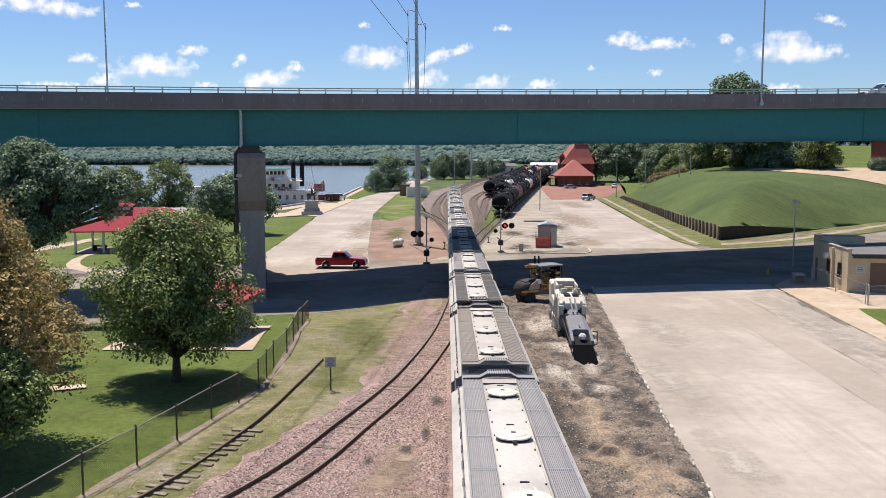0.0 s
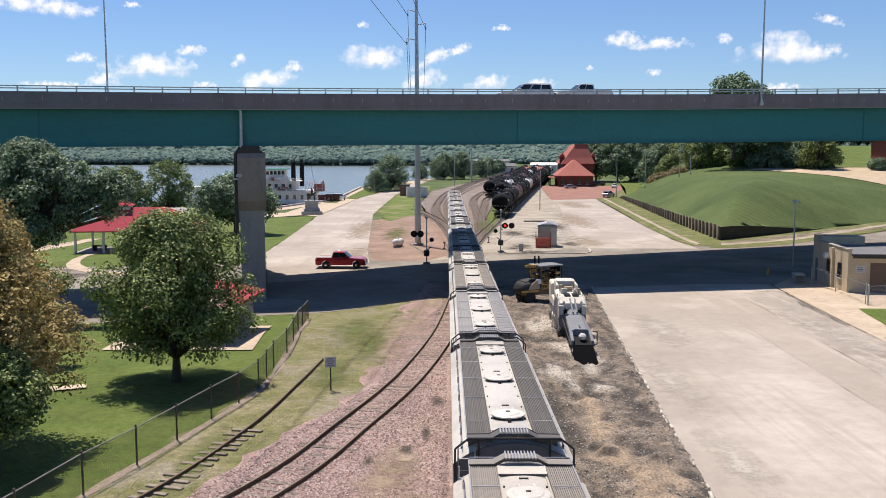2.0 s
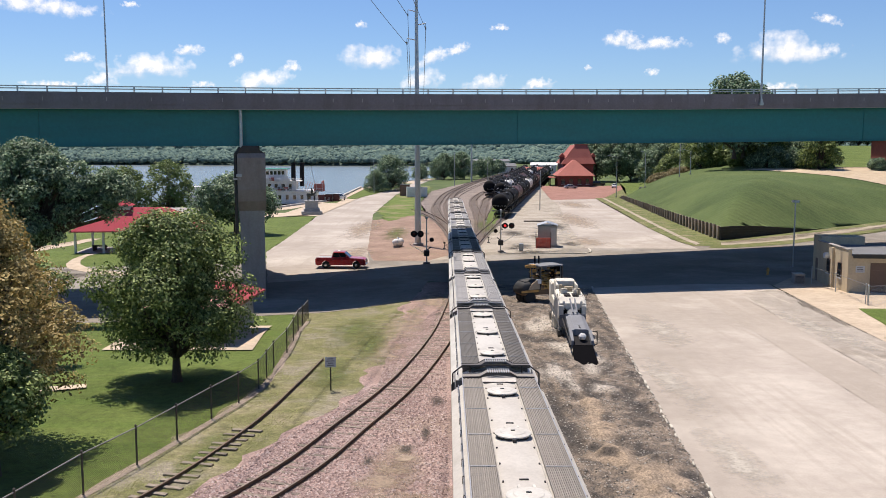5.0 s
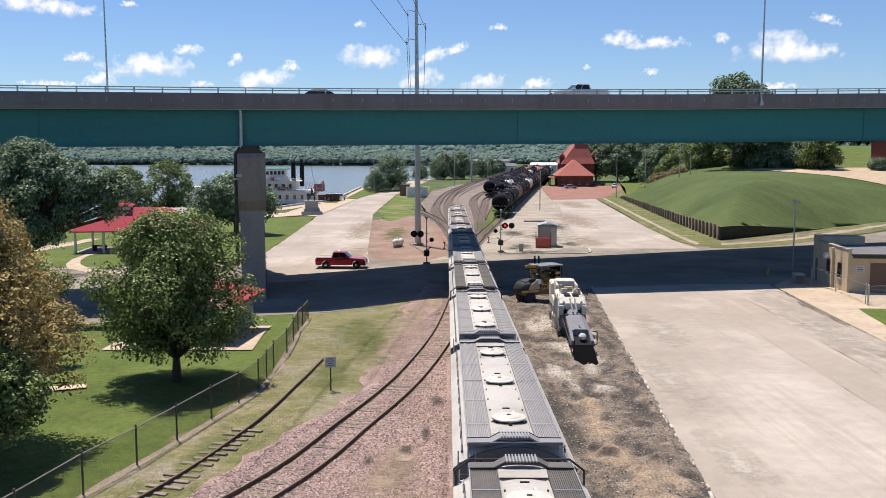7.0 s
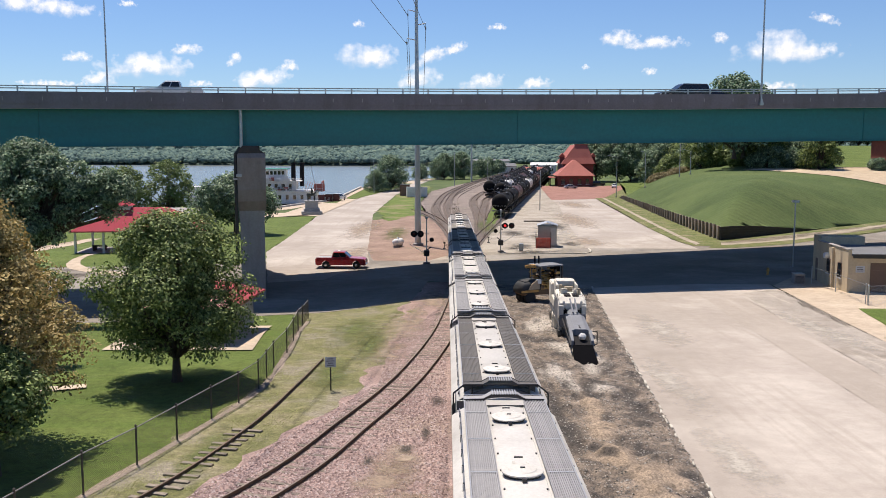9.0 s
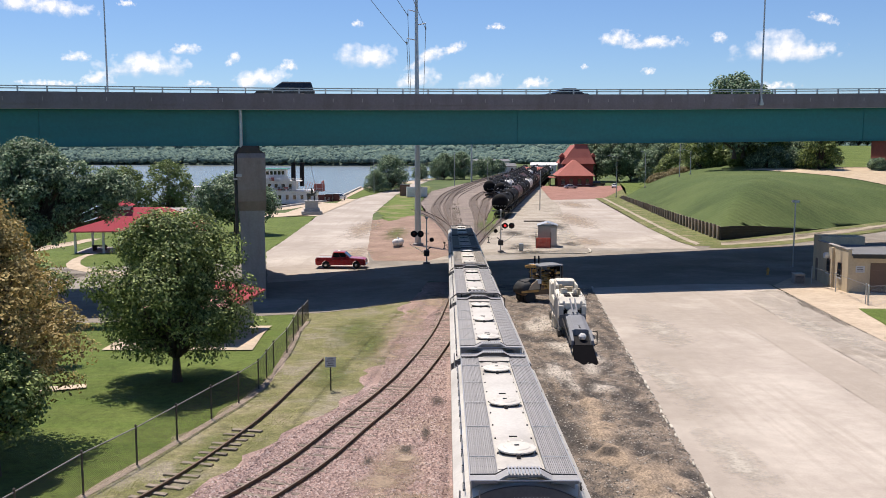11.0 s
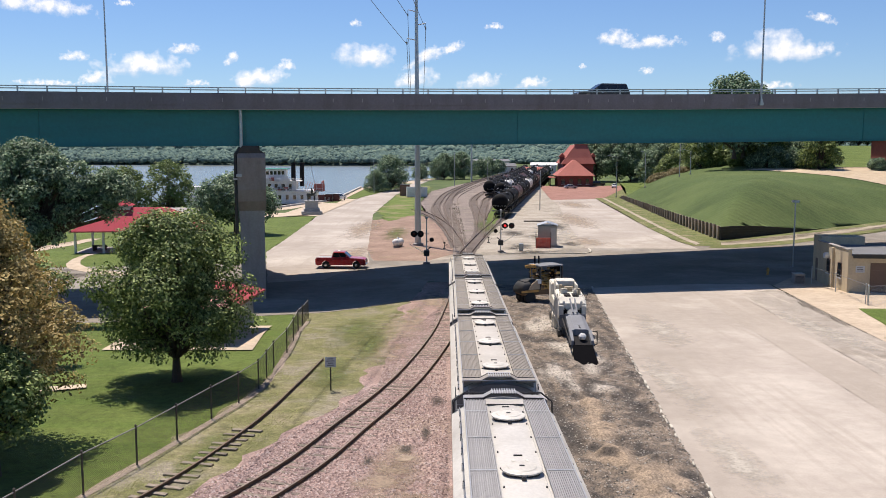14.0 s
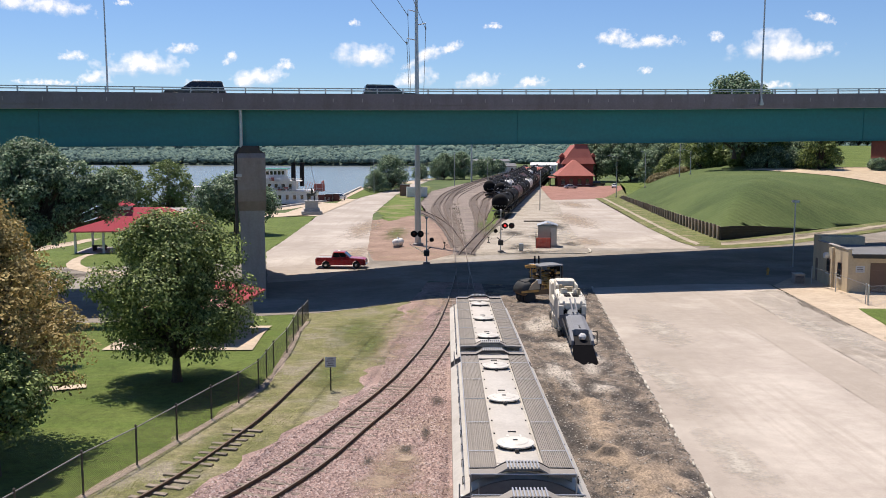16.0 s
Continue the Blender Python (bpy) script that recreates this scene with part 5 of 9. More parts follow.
def build_pier(s=-17.9):
    p_ = thing("bridge_pier", Matrix.Translation(at_bridge(s, 0, 0)) @ Matrix.Rotation(ANG, 4, "Z"), "tall grey concrete bridge pier with a flared hammerhead", "pier", kind="structure")
    e = wide(s)
    g = min(grade(81), land(*at_bridge(s, 8, 0)[:2]))
    part("shaft", loft([[(-x, 0.9, z), (x, 0.9, z), (x, e - 1, z), (-x, e - 1, z)] for x, z in ((1.08, g - 0.5), (1.08, g + 7.6), (1.14, g + 7.7), (1.16, 12.2))]), CONCRETE, p_, "grey concrete shaft")
    part("pier_cap", loft([[(-1.2, a, z), (1.32, a, z), (1.32, b, z), (-1.2, b, z)] for a, b, z in ((0.9, e - 1, 9.0), (0.2, e - 0.6, 9.9), (-0.1, e - 0.2, 11.0), (-0.1, e - 0.2, 13.9), (0.2, e - 0.2, 14.3))]), CAP_CONCRETE, p_, "brown-stained hammerhead cap")
    for y in [0.9 + (e - 1.8) * i / 4 for i in range(5)]:
        part("bearing", solid((-0.7, 0.7, y - 0.4, y + 0.4, 14.3, 15.0), bevel=0.04), DARK_METAL, p_)
    bm = tube((-1.35, 0.1, 14.2), (-1.35, 0.1, 4.0), 0.15, sides=10)
    tube((-1.35, 0.1, 14.2), (-0.95, 0.45, 14.8), 0.15, sides=10, bm=bm)
    part("downpipe", bm, DARK_METAL, p_)
    part("pipe_clamp", solid((-1.6, -0.9, -0.1, 0.3, 11.9, 12.05), bevel=0.02), GALV, p_)
    bm = bmesh.new()
    prism([(-1.3, 14.3), (1.25, 14.3), (0.35, 15.0), (-0.7, 15.0)], 0.25, 0.45, bm=bm, plane="xz")
    part("cap_plate", bm, DARK_METAL, p_)
    part("lamp_box", solid((-1.3, -0.8, -0.4, -0.05, 12.15, 12.45), bevel=0.05), GALV, p_)


for s in (-17.9, -92, -166, -240, -314, 118, 192, 266, 340):
    build_pier(s)


def build_bridge_lamp(s, h, far=False):
    z = deck_top(s * UX)
    back = wide(s) - 0.25 if far else -0.12
    t = thing("bridge_lamp_post", Matrix.Translation(at_bridge(s, back, z)) @ Matrix.Rotation(ANG + (math.pi if far else 0), 4, "Z"), "slim tapered grey lamp post fixed to the bridge parapet", "lamp post", "lamp posts on the bridge")
    part("pole", tube((0, 0, 0 if far else -0.9), (0.0, 0, h), 0.11, 0.06, 10), GALV, t)
    if far:
        part("base_plate", solid((-0.2, 0.2, -0.2, 0.2, -0.02, 0.06), bevel=0.015), GALV, t)
    else:
        part("bracket", solid((-0.22, 0.22, -0.2, 0.13, -1.15, -0.85), (-0.14, 0.14, -0.15, 0.13, -0.85, -0.5), bevel=0.03), GALV, t)
    part("arm", tube((0, 0, h), (0, 2.2, h + 0.5), 0.05, 0.04, 8), GALV, t)
    part("lamp_head", solid((-0.15, 0.15, 1.9, 2.7, h + 0.45, h + 0.6), bevel=0.04), GALV, t)


build_bridge_lamp(-33.1, 12.5, far=True)
build_bridge_lamp(32.9, 12.5)


# ---- trees ----
def leaf_cloud(rnd, blobs, count, size, droop=0.0, spray=7):
    """Sprays of small bent leaves on the shells of the crown's clumps; the leaves of a spray lie roughly in one tilted plane."""
    verts, faces = [], []
    weights = [b[1][0] * b[1][1] * b[2] for b in blobs]
    total = sum(weights)
    for (c, r, _), w in zip(blobs, weights):
        ph = Vector((rnd.uniform(0, 50), rnd.uniform(0, 50), rnd.uniform(0, 50)))
        for _ in range(max(1, int(count * w / total / spray))):
            u = rnd.gauss(0, 1), rnd.gauss(0, 1), rnd.gauss(0.35, 1)
            n_ = math.sqrt(sum(q * q for q in u)) or 1
            d = Vector((u[0] / n_, u[1] / n_, u[2] / n_))
            rad = (0.72 + 0.32 * rnd.random() ** 0.6) * (1 + 0.5 * noise.noise(d * 1.9 + ph))
            pos = Vector((c[0] + d.x * r[0] * rad, c[1] + d.y * r[1] * rad, c[2] + d.z * r[2] * rad))
            out = Vector((d.x * 1.1 + rnd.gauss(0, 0.4), d.y * 1.1 + rnd.gauss(0, 0.4), d.z + 0.9 + rnd.gauss(0, 0.35)))
            q = out.to_track_quat("Z", "Y") @ Euler((droop, 0, rnd.uniform(0, 6.28))).to_quaternion()
            ex, ey, ez = q @ Vector((1, 0, 0)), q @ Vector((0, 1, 0)), q @ Vector((0, 0, 1))
            for _ in range(spray):
                s = size * rnd.uniform(0.6, 1.35)
                a, rr = rnd.uniform(0, 6.283), size * 3.0 * math.sqrt(rnd.random())
                o = pos + ex * (math.cos(a) * rr) + ey * (math.sin(a) * rr) + ez * (rnd.gauss(0, 0.5) * size - 0.12 * rr)
                ca, sa = math.cos(a + rnd.gauss(0, 0.5)), math.sin(a + rnd.gauss(0, 0.5))
                f = (ex * ca + ey * sa + ez * rnd.gauss(-0.25, 0.35)).normalized() * s
                g = (ey * ca - ex * sa + ez * rnd.gauss(0, 0.35)).normalized() * (s * 0.62)
                base = len(verts)
                verts += [o - f * 0.2, o + f * 0.75 + g - ez * (0.1 * s), o + f * 1.7 - ez * (0.25 * s), o + f * 0.75 - g - ez * (0.1 * s)]
                faces.append((base, base + 1, base + 2, base + 3))
    return verts, faces


def crown_blobs(rnd, r, h, z0, n_, belly=0.36, taper=0.7):
    """Clumps of uneven size that make a ragged crown of radius r and height h above z0."""
    out = [((0, 0, z0 + h * 0.5), (r * 0.62, r * 0.62, h * 0.4), 0.3)]
    ph = rnd.uniform(0, 50)
    for i in range(n_):
        t = (i + rnd.random()) / n_
        a = i * 2.4 + rnd.uniform(-0.5, 0.5)
        k = max(0.1, 1 - ((belly - t) / (belly + 0.26)) ** 2 if t < belly else 1 - ((t - belly) / (1.02 - belly)) ** 2) ** taper
        side = 1 + 0.28 * noise.noise(Vector((math.cos(a) * 1.1, math.sin(a) * 1.1, ph + t * 1.5)))
        rr = r * 0.82 * k * side * (rnd.uniform(0.78, 1.1) if i % 4 else rnd.uniform(0.3, 0.7))
        s = r * rnd.choice((0.13, 0.17, 0.2, 0.23, 0.28)) * rnd.uniform(0.85, 1.15)
        out.append(((math.cos(a) * rr, math.sin(a) * rr, z0 + h * (0.08 + 0.86 * t)), (s * 1.15, s * 1.15, s * 0.8), 1.0))
    return out


def build_tree(seed, r, h, trunk_h, trunk_r, leaves, size, mat_, label, category="tree", lean=(0, 0), n_blobs=38, group="", droop=0.0, lobes=(), belly=0.36, taper=0.7):
    """A tree of total height h: trunk, limbs, crown."""
    rnd = random.Random(seed)
    t = thing("tree", pose(0, 0, 0), label, category, group)
    z0 = trunk_h
    blobs = crown_blobs(rnd, r, h - z0, z0, n_blobs, belly, taper)
    for lx, ly, lz, lr, k in lobes:
        for i in range(k):
            d = Vector((rnd.gauss(0, 1), rnd.gauss(0, 1), rnd.gauss(0.2, 0.9))).normalized() * lr * rnd.uniform(0.5, 0.9)
            s = lr * rnd.uniform(0.25, 0.45)
            blobs.append(((lx + d.x, ly + d.y, lz + d.z * 0.85), (s * 1.1, s * 1.1, s * 0.8), 1.0))
    wood = bmesh.new()
    fork = Vector((lean[0], lean[1], trunk_h * 0.95))
    tube((0, 0, -0.3), (lean[0] * 0.3, lean[1] * 0.3, 0.25), trunk_r * 1.5, trunk_r * 1.05, 10, wood)
    tube((lean[0] * 0.3, lean[1] * 0.3, 0.25), fork, trunk_r * 1.05, trunk_r * 0.75, 10, wood)
    tube(fork, (lean[0], lean[1], z0 + (h - z0) * 0.6), trunk_r * 0.75, trunk_r * 0.2, 8, wood)
    for c, rr, _ in blobs[1:]:
        mid = fork.lerp(Vector(c), 0.5) + Vector((0, 0, -0.3 + 0.1 * (h - z0)))
        k = fork + (mid - fork) * 0.12
        tube(k, mid, trunk_r * 0.36, trunk_r * 0.22, 6, wood, caps=False)
        tube(mid, Vector(c), trunk_r * 0.22, trunk_r * 0.06, 5, wood, caps=False)
    part("trunk", wood, BARK, t, "brown bark trunk and limbs")
    verts, faces = leaf_cloud(rnd, blobs, leaves, size, droop)
    me = bpy.data.meshes.new("crown")
    me.from_pydata(verts, [], faces)
    me.materials.append(mat_)
    cr = new("crown", me)
    cr.parent = t
    return t


def plant(t, x, y, turn=0.0, s=1.0, z=None):
    t.matrix_basis = Matrix.Translation((x, y, land(x, y) if z is None else z)) @ Matrix.Rotation(turn, 4, "Z") @ Matrix.Diagonal((s, s, s, 1))
    return t


def plant_copy(t, x, y, turn=0.0, s=1.0, z=None):
    c = copy_thing(t, Matrix.Identity(4))
    c.matrix_basis = Matrix.Translation((x, y, land(x, y) if z is None else z)) @ Matrix.Rotation(turn, 4, "Z") @ Matrix.Diagonal((s, s, s, 1))
    return c


plant(build_tree(11, 4.2, 9.2, 1.35, 0.26, 60000, 0.085, LEAF, "leafy green park tree with a rounded crown", n_blobs=120, belly=0.3, taper=0.62), -14.3, 46.3)
plant(build_tree(12, 4.1, 10.4, 1.5, 0.3, 64000, 0.075, LEAF_GOLD, "tree with yellowing feathery leaves", n_blobs=150, droop=0.2, belly=0.16, taper=0.95), -18.9, 34.4)
plant(build_tree(21, 1.75, 5.0, 1.5, 0.16, 18000, 0.08, LEAF, "green tree beside the yellowing tree", n_blobs=60), -16.5, 31.4)
# unseen tree, added behind the yellowing one to cast shade on the lawn
plant(build_tree(22, 2.6, 6.4, 1.8, 0.14, 14000, 0.095, LEAF, "added green tree hidden behind the yellowing tree, shading the lawn", n_blobs=50), -24.6, 50.8)
plant(build_tree(13, 4.1, 13.9, 6.0, 0.4, 104000, 0.105, LEAF_DARK, "large dark green spreading park tree", n_blobs=100, lobes=((6.0, 0.3, 10.5, 1.8, 36), (6.1, 0.0, 8.7, 0.95, 14), (4.3, 0.0, 10.0, 1.4, 20), (3.6, -1.0, 8.9, 1.0, 14), (4.9, -0.9, 8.9, 0.7, 8), (1.5, 0.0, 13.3, 0.8, 10), (-1.0, 0.2, 12.7, 1.7, 14), (-3.0, 0.0, 12.4, 1.6, 14), (3.4, 0.0, 11.6, 1.7, 18), (-3.4, 0.5, 8.6, 3.2, 30), (0.4, -0.4, 7.3, 1.5, 22), (1.2, 0.0, 12.0, 2.0, 22))), -31.6, 67.0)
plant(build_tree(14, 4.0, 12.2, 3.6, 0.25, 26000, 0.13, LEAF_DARK, "dark green lower park tree", n_blobs=70), -37.8, 66.0)
big = build_tree(15, 6.6, 10.0, 2.1, 0.3, 26000, 0.2, LEAF_DARK, "dark rounded riverside park tree", n_blobs=80)
plant(big, -35.0, 148.0)
light = build_tree(16, 5.8, 16.2, 3.2, 0.3, 8500, 0.24, LEAF_LIGHT, "light green riverside tree with open crown", n_blobs=50)
plant(light, -59, 190, 0.5, 1.0)
plant_copy(light, -67, 186, 2.0, 0.98)
plant_copy(light, -84, 168, 2.9, 0.9)
mid = build_tree(17, 8.5, 15.0, 0.8, 0.4, 12000, 0.31, LEAF_DARK, "rounded green riverbank tree", n_blobs=70, group="riverbank trees")
plant(mid, -18.0, 306, 0, 0.80)
plant_copy(mid, -22.2, 297, 1.5, 0.48)
for x, y, a, s in ((-10, 405, 1, 0.5), (0.5, 414, 2, 0.80), (8.5, 421, 3, 0.84), (19, 446, 5, 0.6), (25, 474, 0.3, 0.62), (31, 502, 2.2, 0.55), (-3.5, 440, 2.2, 0.4)):
    plant_copy(mid, x, y, a, s)
woods = [build_tree(18, 8.0, 17.0, 1.5, 0.4, 10000, 0.33, LEAF_DARK, "tall dark green woodland tree", n_blobs=40, group="woodland trees"),
         build_tree(19, 7.0, 14.0, 1.5, 0.35, 10000, 0.31, LEAF, "leafy mid-green woodland tree", n_blobs=38, group="woodland trees"),
         build_tree(20, 5.0, 7.0, 0.6, 0.2, 6000, 0.33, LEAF_LIGHT, "bushy light green woodland shrub", "shrub", n_blobs=30, group="woodland trees")]
rnd = random.Random(8)
spots = []
for i in range(44):
    u = i / 43
    spots.append((62 + 66 * u + rnd.uniform(-4, 4), 352 - 88 * u + rnd.uniform(-8, 14), rnd.choice((0, 0, 1)), rnd.uniform(0.8, 1.15)))
for i in range(22):
    u = i / 21
    spots.append((60 + 60 * u + rnd.uniform(-3, 3), 322 - 84 * u + rnd.uniform(-6, 6), rnd.choice((1, 2, 2)), rnd.uniform(0.8, 1.1)))
for i in range(29):
    spots.append((62 + i * 7 + rnd.uniform(-3, 3), 395 + rnd.uniform(-12, 12), 0, rnd.uniform(1.0, 1.35)))
used = set()
drive = [Vector(q) for q in ((41, 250), (55, 275), (63, 287), (74, 299), (91, 313), (104, 322))]
for x, y, k, s in spots:
    if min((Vector((x, y)) - a.lerp(b, i / 8)).length for a, b in zip(drive, drive[1:]) for i in range(9)) < 7.5 or 0.425 < x / y < 0.52 and y < 380 or 0.155 < x / y < 0.236 and y < 372:
        continue
    z = max(land(x, y), hill_z(x, y) - 1.0 if x > wall_line(min(y, 264)) + 6 else 0)
    if k in used:
        plant_copy(woods[k], x, y, rnd.uniform(0, 6.28), s, z)
    else:
        used.add(k)
        plant(woods[k], x, y, 0, s, z)
plant_copy(woods[0], 86, 262, 1.0, 1.42, 12.0)
plant_copy(woods[0], 90, 266, 2.0, 1.3, 12.0)


# ---- vehicles ----
def car_paint(name, col):
    m_, n_, l_ = tree_of(name)
    p_ = n_["Principled BSDF"]
    dust = noise_at(n_, l_, coords(n_, "object"), 3.0, 4, 0.6)
    c_ = mixed(n_, l_, ramp(n_, l_, dust, [(0.45, (0, 0, 0)), (0.8, (0.25, 0.25, 0.25))]), col, (0.25, 0.22, 0.19))
    l_.new(c_, p_.inputs["Base Color"])
    p_.inputs["Roughness"].default_value = 0.35
    p_.inputs["Coat Weight"].default_value = 0.6
    p_.inputs["Coat Roughness"].default_value = 0.08
    return m_


RED = car_paint("red_car_paint", (0.42, 0.012, 0.018))
CARWHITE = car_paint("white_car_paint", (0.72, 0.72, 0.71))
CARBLACK = car_paint("black_car_paint", (0.012, 0.014, 0.016))
CARGREEN = car_paint("dark_green_car_paint", (0.012, 0.035, 0.035))
CARSILVER = car_paint("silver_car_paint", (0.35, 0.35, 0.36))
CHROME = paint("chrome_trim", (0.7, 0.7, 0.7), 0.2, 1.0, (0.4, 0.4, 0.4), 0.2, 2, 10, 0.0)
LAMP_RED = paint("red_tail_lens", (0.4, 0.01, 0.01), 0.2)
LAMP_CLEAR = paint("clear_lamp_lens", (0.65, 0.65, 0.62), 0.12)

SHAPES = {
    "pickup": dict(L=5.9, W=1.98, belt=1.22, roof=1.92, hood=1.16, cab=(-1.05, 1.15), top=(-0.9, 0.35), axles=(-1.75, 1.85), r=0.41),
    "suv": dict(L=5.5, W=2.0, belt=1.18, roof=1.93, hood=1.12, cab=(-2.66, 1.2), top=(-2.45, 0.2), axles=(-1.65, 1.7), r=0.40),
    "sedan": dict(L=4.8, W=1.82, belt=0.95, roof=1.46, hood=0.92, cab=(-1.85, 1.25), top=(-1.05, 0.35), axles=(-1.4, 1.45), r=0.33),
}


def build_vehicle(shape, mat_, label, category, glass=None):
    """A road vehicle facing +x, its origin on the ground."""
    d = SHAPES[shape]
    L, W, belt, roof, hood = d["L"] / 2, d["W"] / 2, d["belt"], d["roof"], d["hood"]
    v = thing(shape if shape != "pickup" else "pickup_truck", pose(0, 0, 0), label, category)
    r = d["r"]
    low = r * 0.85
    out = [(-L + 0.05, low + 0.08), (-L, low + 0.3), (-L + 0.02, belt - 0.08), (-L + 0.12, belt)]
    if shape == "sedan":
        out = [(-L + 0.05, low), (-L, low + 0.25), (-L + 0.08, belt - 0.08), (-L + 0.25, belt)]
    out += [(d["cab"][1] - 0.1, belt), (L - 0.45, hood), (L - 0.12, hood - 0.12), (L, hood - 0.38), (L - 0.02, low + 0.1), (L - 0.2, low)]
    for ax in (d["axles"][1], d["axles"][0]):
        out += [(ax + (r + 0.09) * math.cos(a), max(low - 0.02, r + (r + 0.09) * math.sin(a))) for a in [radians(q) for q in range(0, 181, 20)]]
    out += [(-L + 0.3, low)]
    bm = bmesh.new()
    prism(out, -W, W, bm=bm, plane="xz")
    side = [e for e in bm.edges if abs(abs(e.verts[0].co.y) - W) < 1e-4 and abs(e.verts[0].co.y - e.verts[1].co.y) < 1e-4 and min(e.verts[0].co.z, e.verts[1].co.z) > low + 0.05 + r]
    bmesh.ops.bevel(bm, geom=side, offset=0.07, segments=3, affect="EDGES")
    body = part("body", bm, mat_, v, smooth=False)
    c0, c1, t0, t1 = d["cab"][0], d["cab"][1], d["top"][0], d["top"][1]
    sec = []
    for k in (0.0, 0.15, 0.85, 1.0):
        z = belt - 0.02 + (roof - belt + 0.02) * k
        a, b = c0 + (t0 - c0) * k, c1 + (t1 - c1) * k
        w = W - 0.06 - 0.22 * k - (0.05 if k == 1.0 else 0)
        e = 0.06 if k == 1.0 else 0.0
        sec.append([(a + e, -w, z), (b - e, -w, z), (b - e, w, z), (a + e, w, z)])
    cab = part("cab", loft(sec), mat_, v)
    gm = glass or GLASS_DARK

    def side_glass(f0, f1):
        for s in (-1, 1):
            bm_ = bmesh.new()
            pts = []
            for f, k in ((f0, 0.12), (f1, 0.12), (f1, 0.84), (f0, 0.84)):
                a, b = c0 + (t0 - c0) * k, c1 + (t1 - c1) * k
                w = W - 0.06 - 0.22 * k
                pts.append((a + 0.10 + (b - a - 0.2) * f, s * (w + 0.012), belt + (roof - belt) * k))
            inner = [(x, y - s * 0.03, z) for x, y, z in pts]
            loft([pts, inner], bm=bm_)
            part("side_window", bm_, gm, cab, "dark side window")
    n_win = {"pickup": 2, "suv": 3, "sedan": 2}[shape]
    for i in range(n_win):
        side_glass(i / n_win + 0.02, (i + 1) / n_win - 0.02)
    for a, b, nm, s in ((c1, t1, "windscreen", 1), (c0, t0, "rear_window", -1)):
        pts = []
        for w_, k in ((-1, 0.12), (1, 0.12), (1, 0.86), (-1, 0.86)):
            w = W - 0.16 - 0.22 * k
            pts.append((a + (b - a) * k + s * 0.012, w_ * w, belt + (roof - belt) * k))
        part(nm, loft([pts, [(x - s * 0.03, y, z) for x, y, z in pts]]), gm, cab)
    if shape == "pickup":
        part("cargo_bed", solid((-L + 0.14, c0 - 0.1, -W + 0.16, W - 0.16, belt - 0.01, belt + 0.012)), CAR_BED, v, "grey bed cover")
        part("bed_rail", solid((-L + 0.1, c0 - 0.06, -W + 0.05, -W + 0.15, belt - 0.02, belt + 0.05), (-L + 0.1, c0 - 0.06, W - 0.15, W - 0.05, belt - 0.02, belt + 0.05), bevel=0.015), mat_, v)
    for ax in d["axles"]:
        for s in (-1, 1):
            wl = part("wheel", lathe([(r * 0.6, -0.12), (r * 0.92, -0.125), (r, -0.09), (r, 0.09), (r * 0.92, 0.125), (r * 0.6, 0.12)], 18, axis="Y", at=(0, 0, 0)), RUBBER, v)
            wl.location = (ax, s * (W - 0.14), r)
            part("rim", lathe([(r * 0.15, -0.13), (r * 0.58, -0.11), (r * 0.6, 0.11), (r * 0.15, 0.13)], 12, axis="Y"), CHROME, wl)
    for s in (-1, 1):
        part("headlight", solid((L - 0.14, L - 0.02, s * (W - 0.28) - 0.17, s * (W - 0.28) + 0.17, hood - 0.42, hood - 0.22), bevel=0.03), LAMP_CLEAR, body)
        part("tail_light", solid((-L - 0.012, -L + 0.06, s * (W - 0.12) - 0.08, s * (W - 0.12) + 0.08, belt - 0.45, belt - 0.1), bevel=0.02), LAMP_RED, body)
        part("mirror", solid((c1 - 0.5, c1 - 0.34, s * (W + 0.11) - 0.1, s * (W + 0.11) + 0.1, belt + 0.05, belt + 0.24), bevel=0.03), mat_, cab)
        part("door_handle", solid((c1 - 1.1, c1 - 0.9, s * (W + 0.01) - 0.015, s * (W + 0.01) + 0.015, belt - 0.2, belt - 0.16)), CHROME, body)
    part("front_bumper", solid((L - 0.2, L + 0.05, -W + 0.06, W - 0.06, low + 0.02, low + 0.24), bevel=0.05), CHROME if shape == "pickup" else mat_, v)
    part("rear_bumper", solid((-L - 0.05, -L + 0.15, -W + 0.06, W - 0.06, low + 0.04, low + 0.24), bevel=0.05), CHROME if shape == "pickup" else mat_, v)
    part("grille", solid((L - 0.04, L + 0.015, -W + 0.45, W - 0.45, hood - 0.45, hood - 0.2), bevel=0.02), DARK_METAL, body)
    return v


CAR_BED = paint("grey_bed_cover", (0.42, 0.40, 0.39), 0.6)


def park(v, x, y, turn):
    v.matrix_basis = Matrix.Translation((x, y, land(x, y) + 0.07)) @ Matrix.Rotation(radians(turn), 4, "Z")
    return v


truck = park(build_vehicle("pickup", RED, "red crew-cab pickup truck parked on the pale lot", "pickup truck"), -11.95, 103.2, -3)
part("roof_beacon", solid((-0.45, -0.2, -0.45, 0.45, 1.92, 2.0), bevel=0.02), WHITE, truck)
park(build_vehicle("sedan", CARSILVER, "grey car parked on the depot's brick paving", "car"), 46.5, 322, 15)
park(build_vehicle("sedan", CARWHITE, "white car parked by the woodland verge", "car"), 63.8, 329, 80)
park(build_vehicle("suv", CARGREEN, "dark car parked behind the depot", "car"), 60.5, 345, 10)
for i, (x, y) in enumerate(((-31.5, 247), (-29.4, 249.5))):
    park(build_vehicle("suv", CARWHITE if i else CARSILVER, "pale car parked beside the moored riverboat", "car"), x, y, 70)


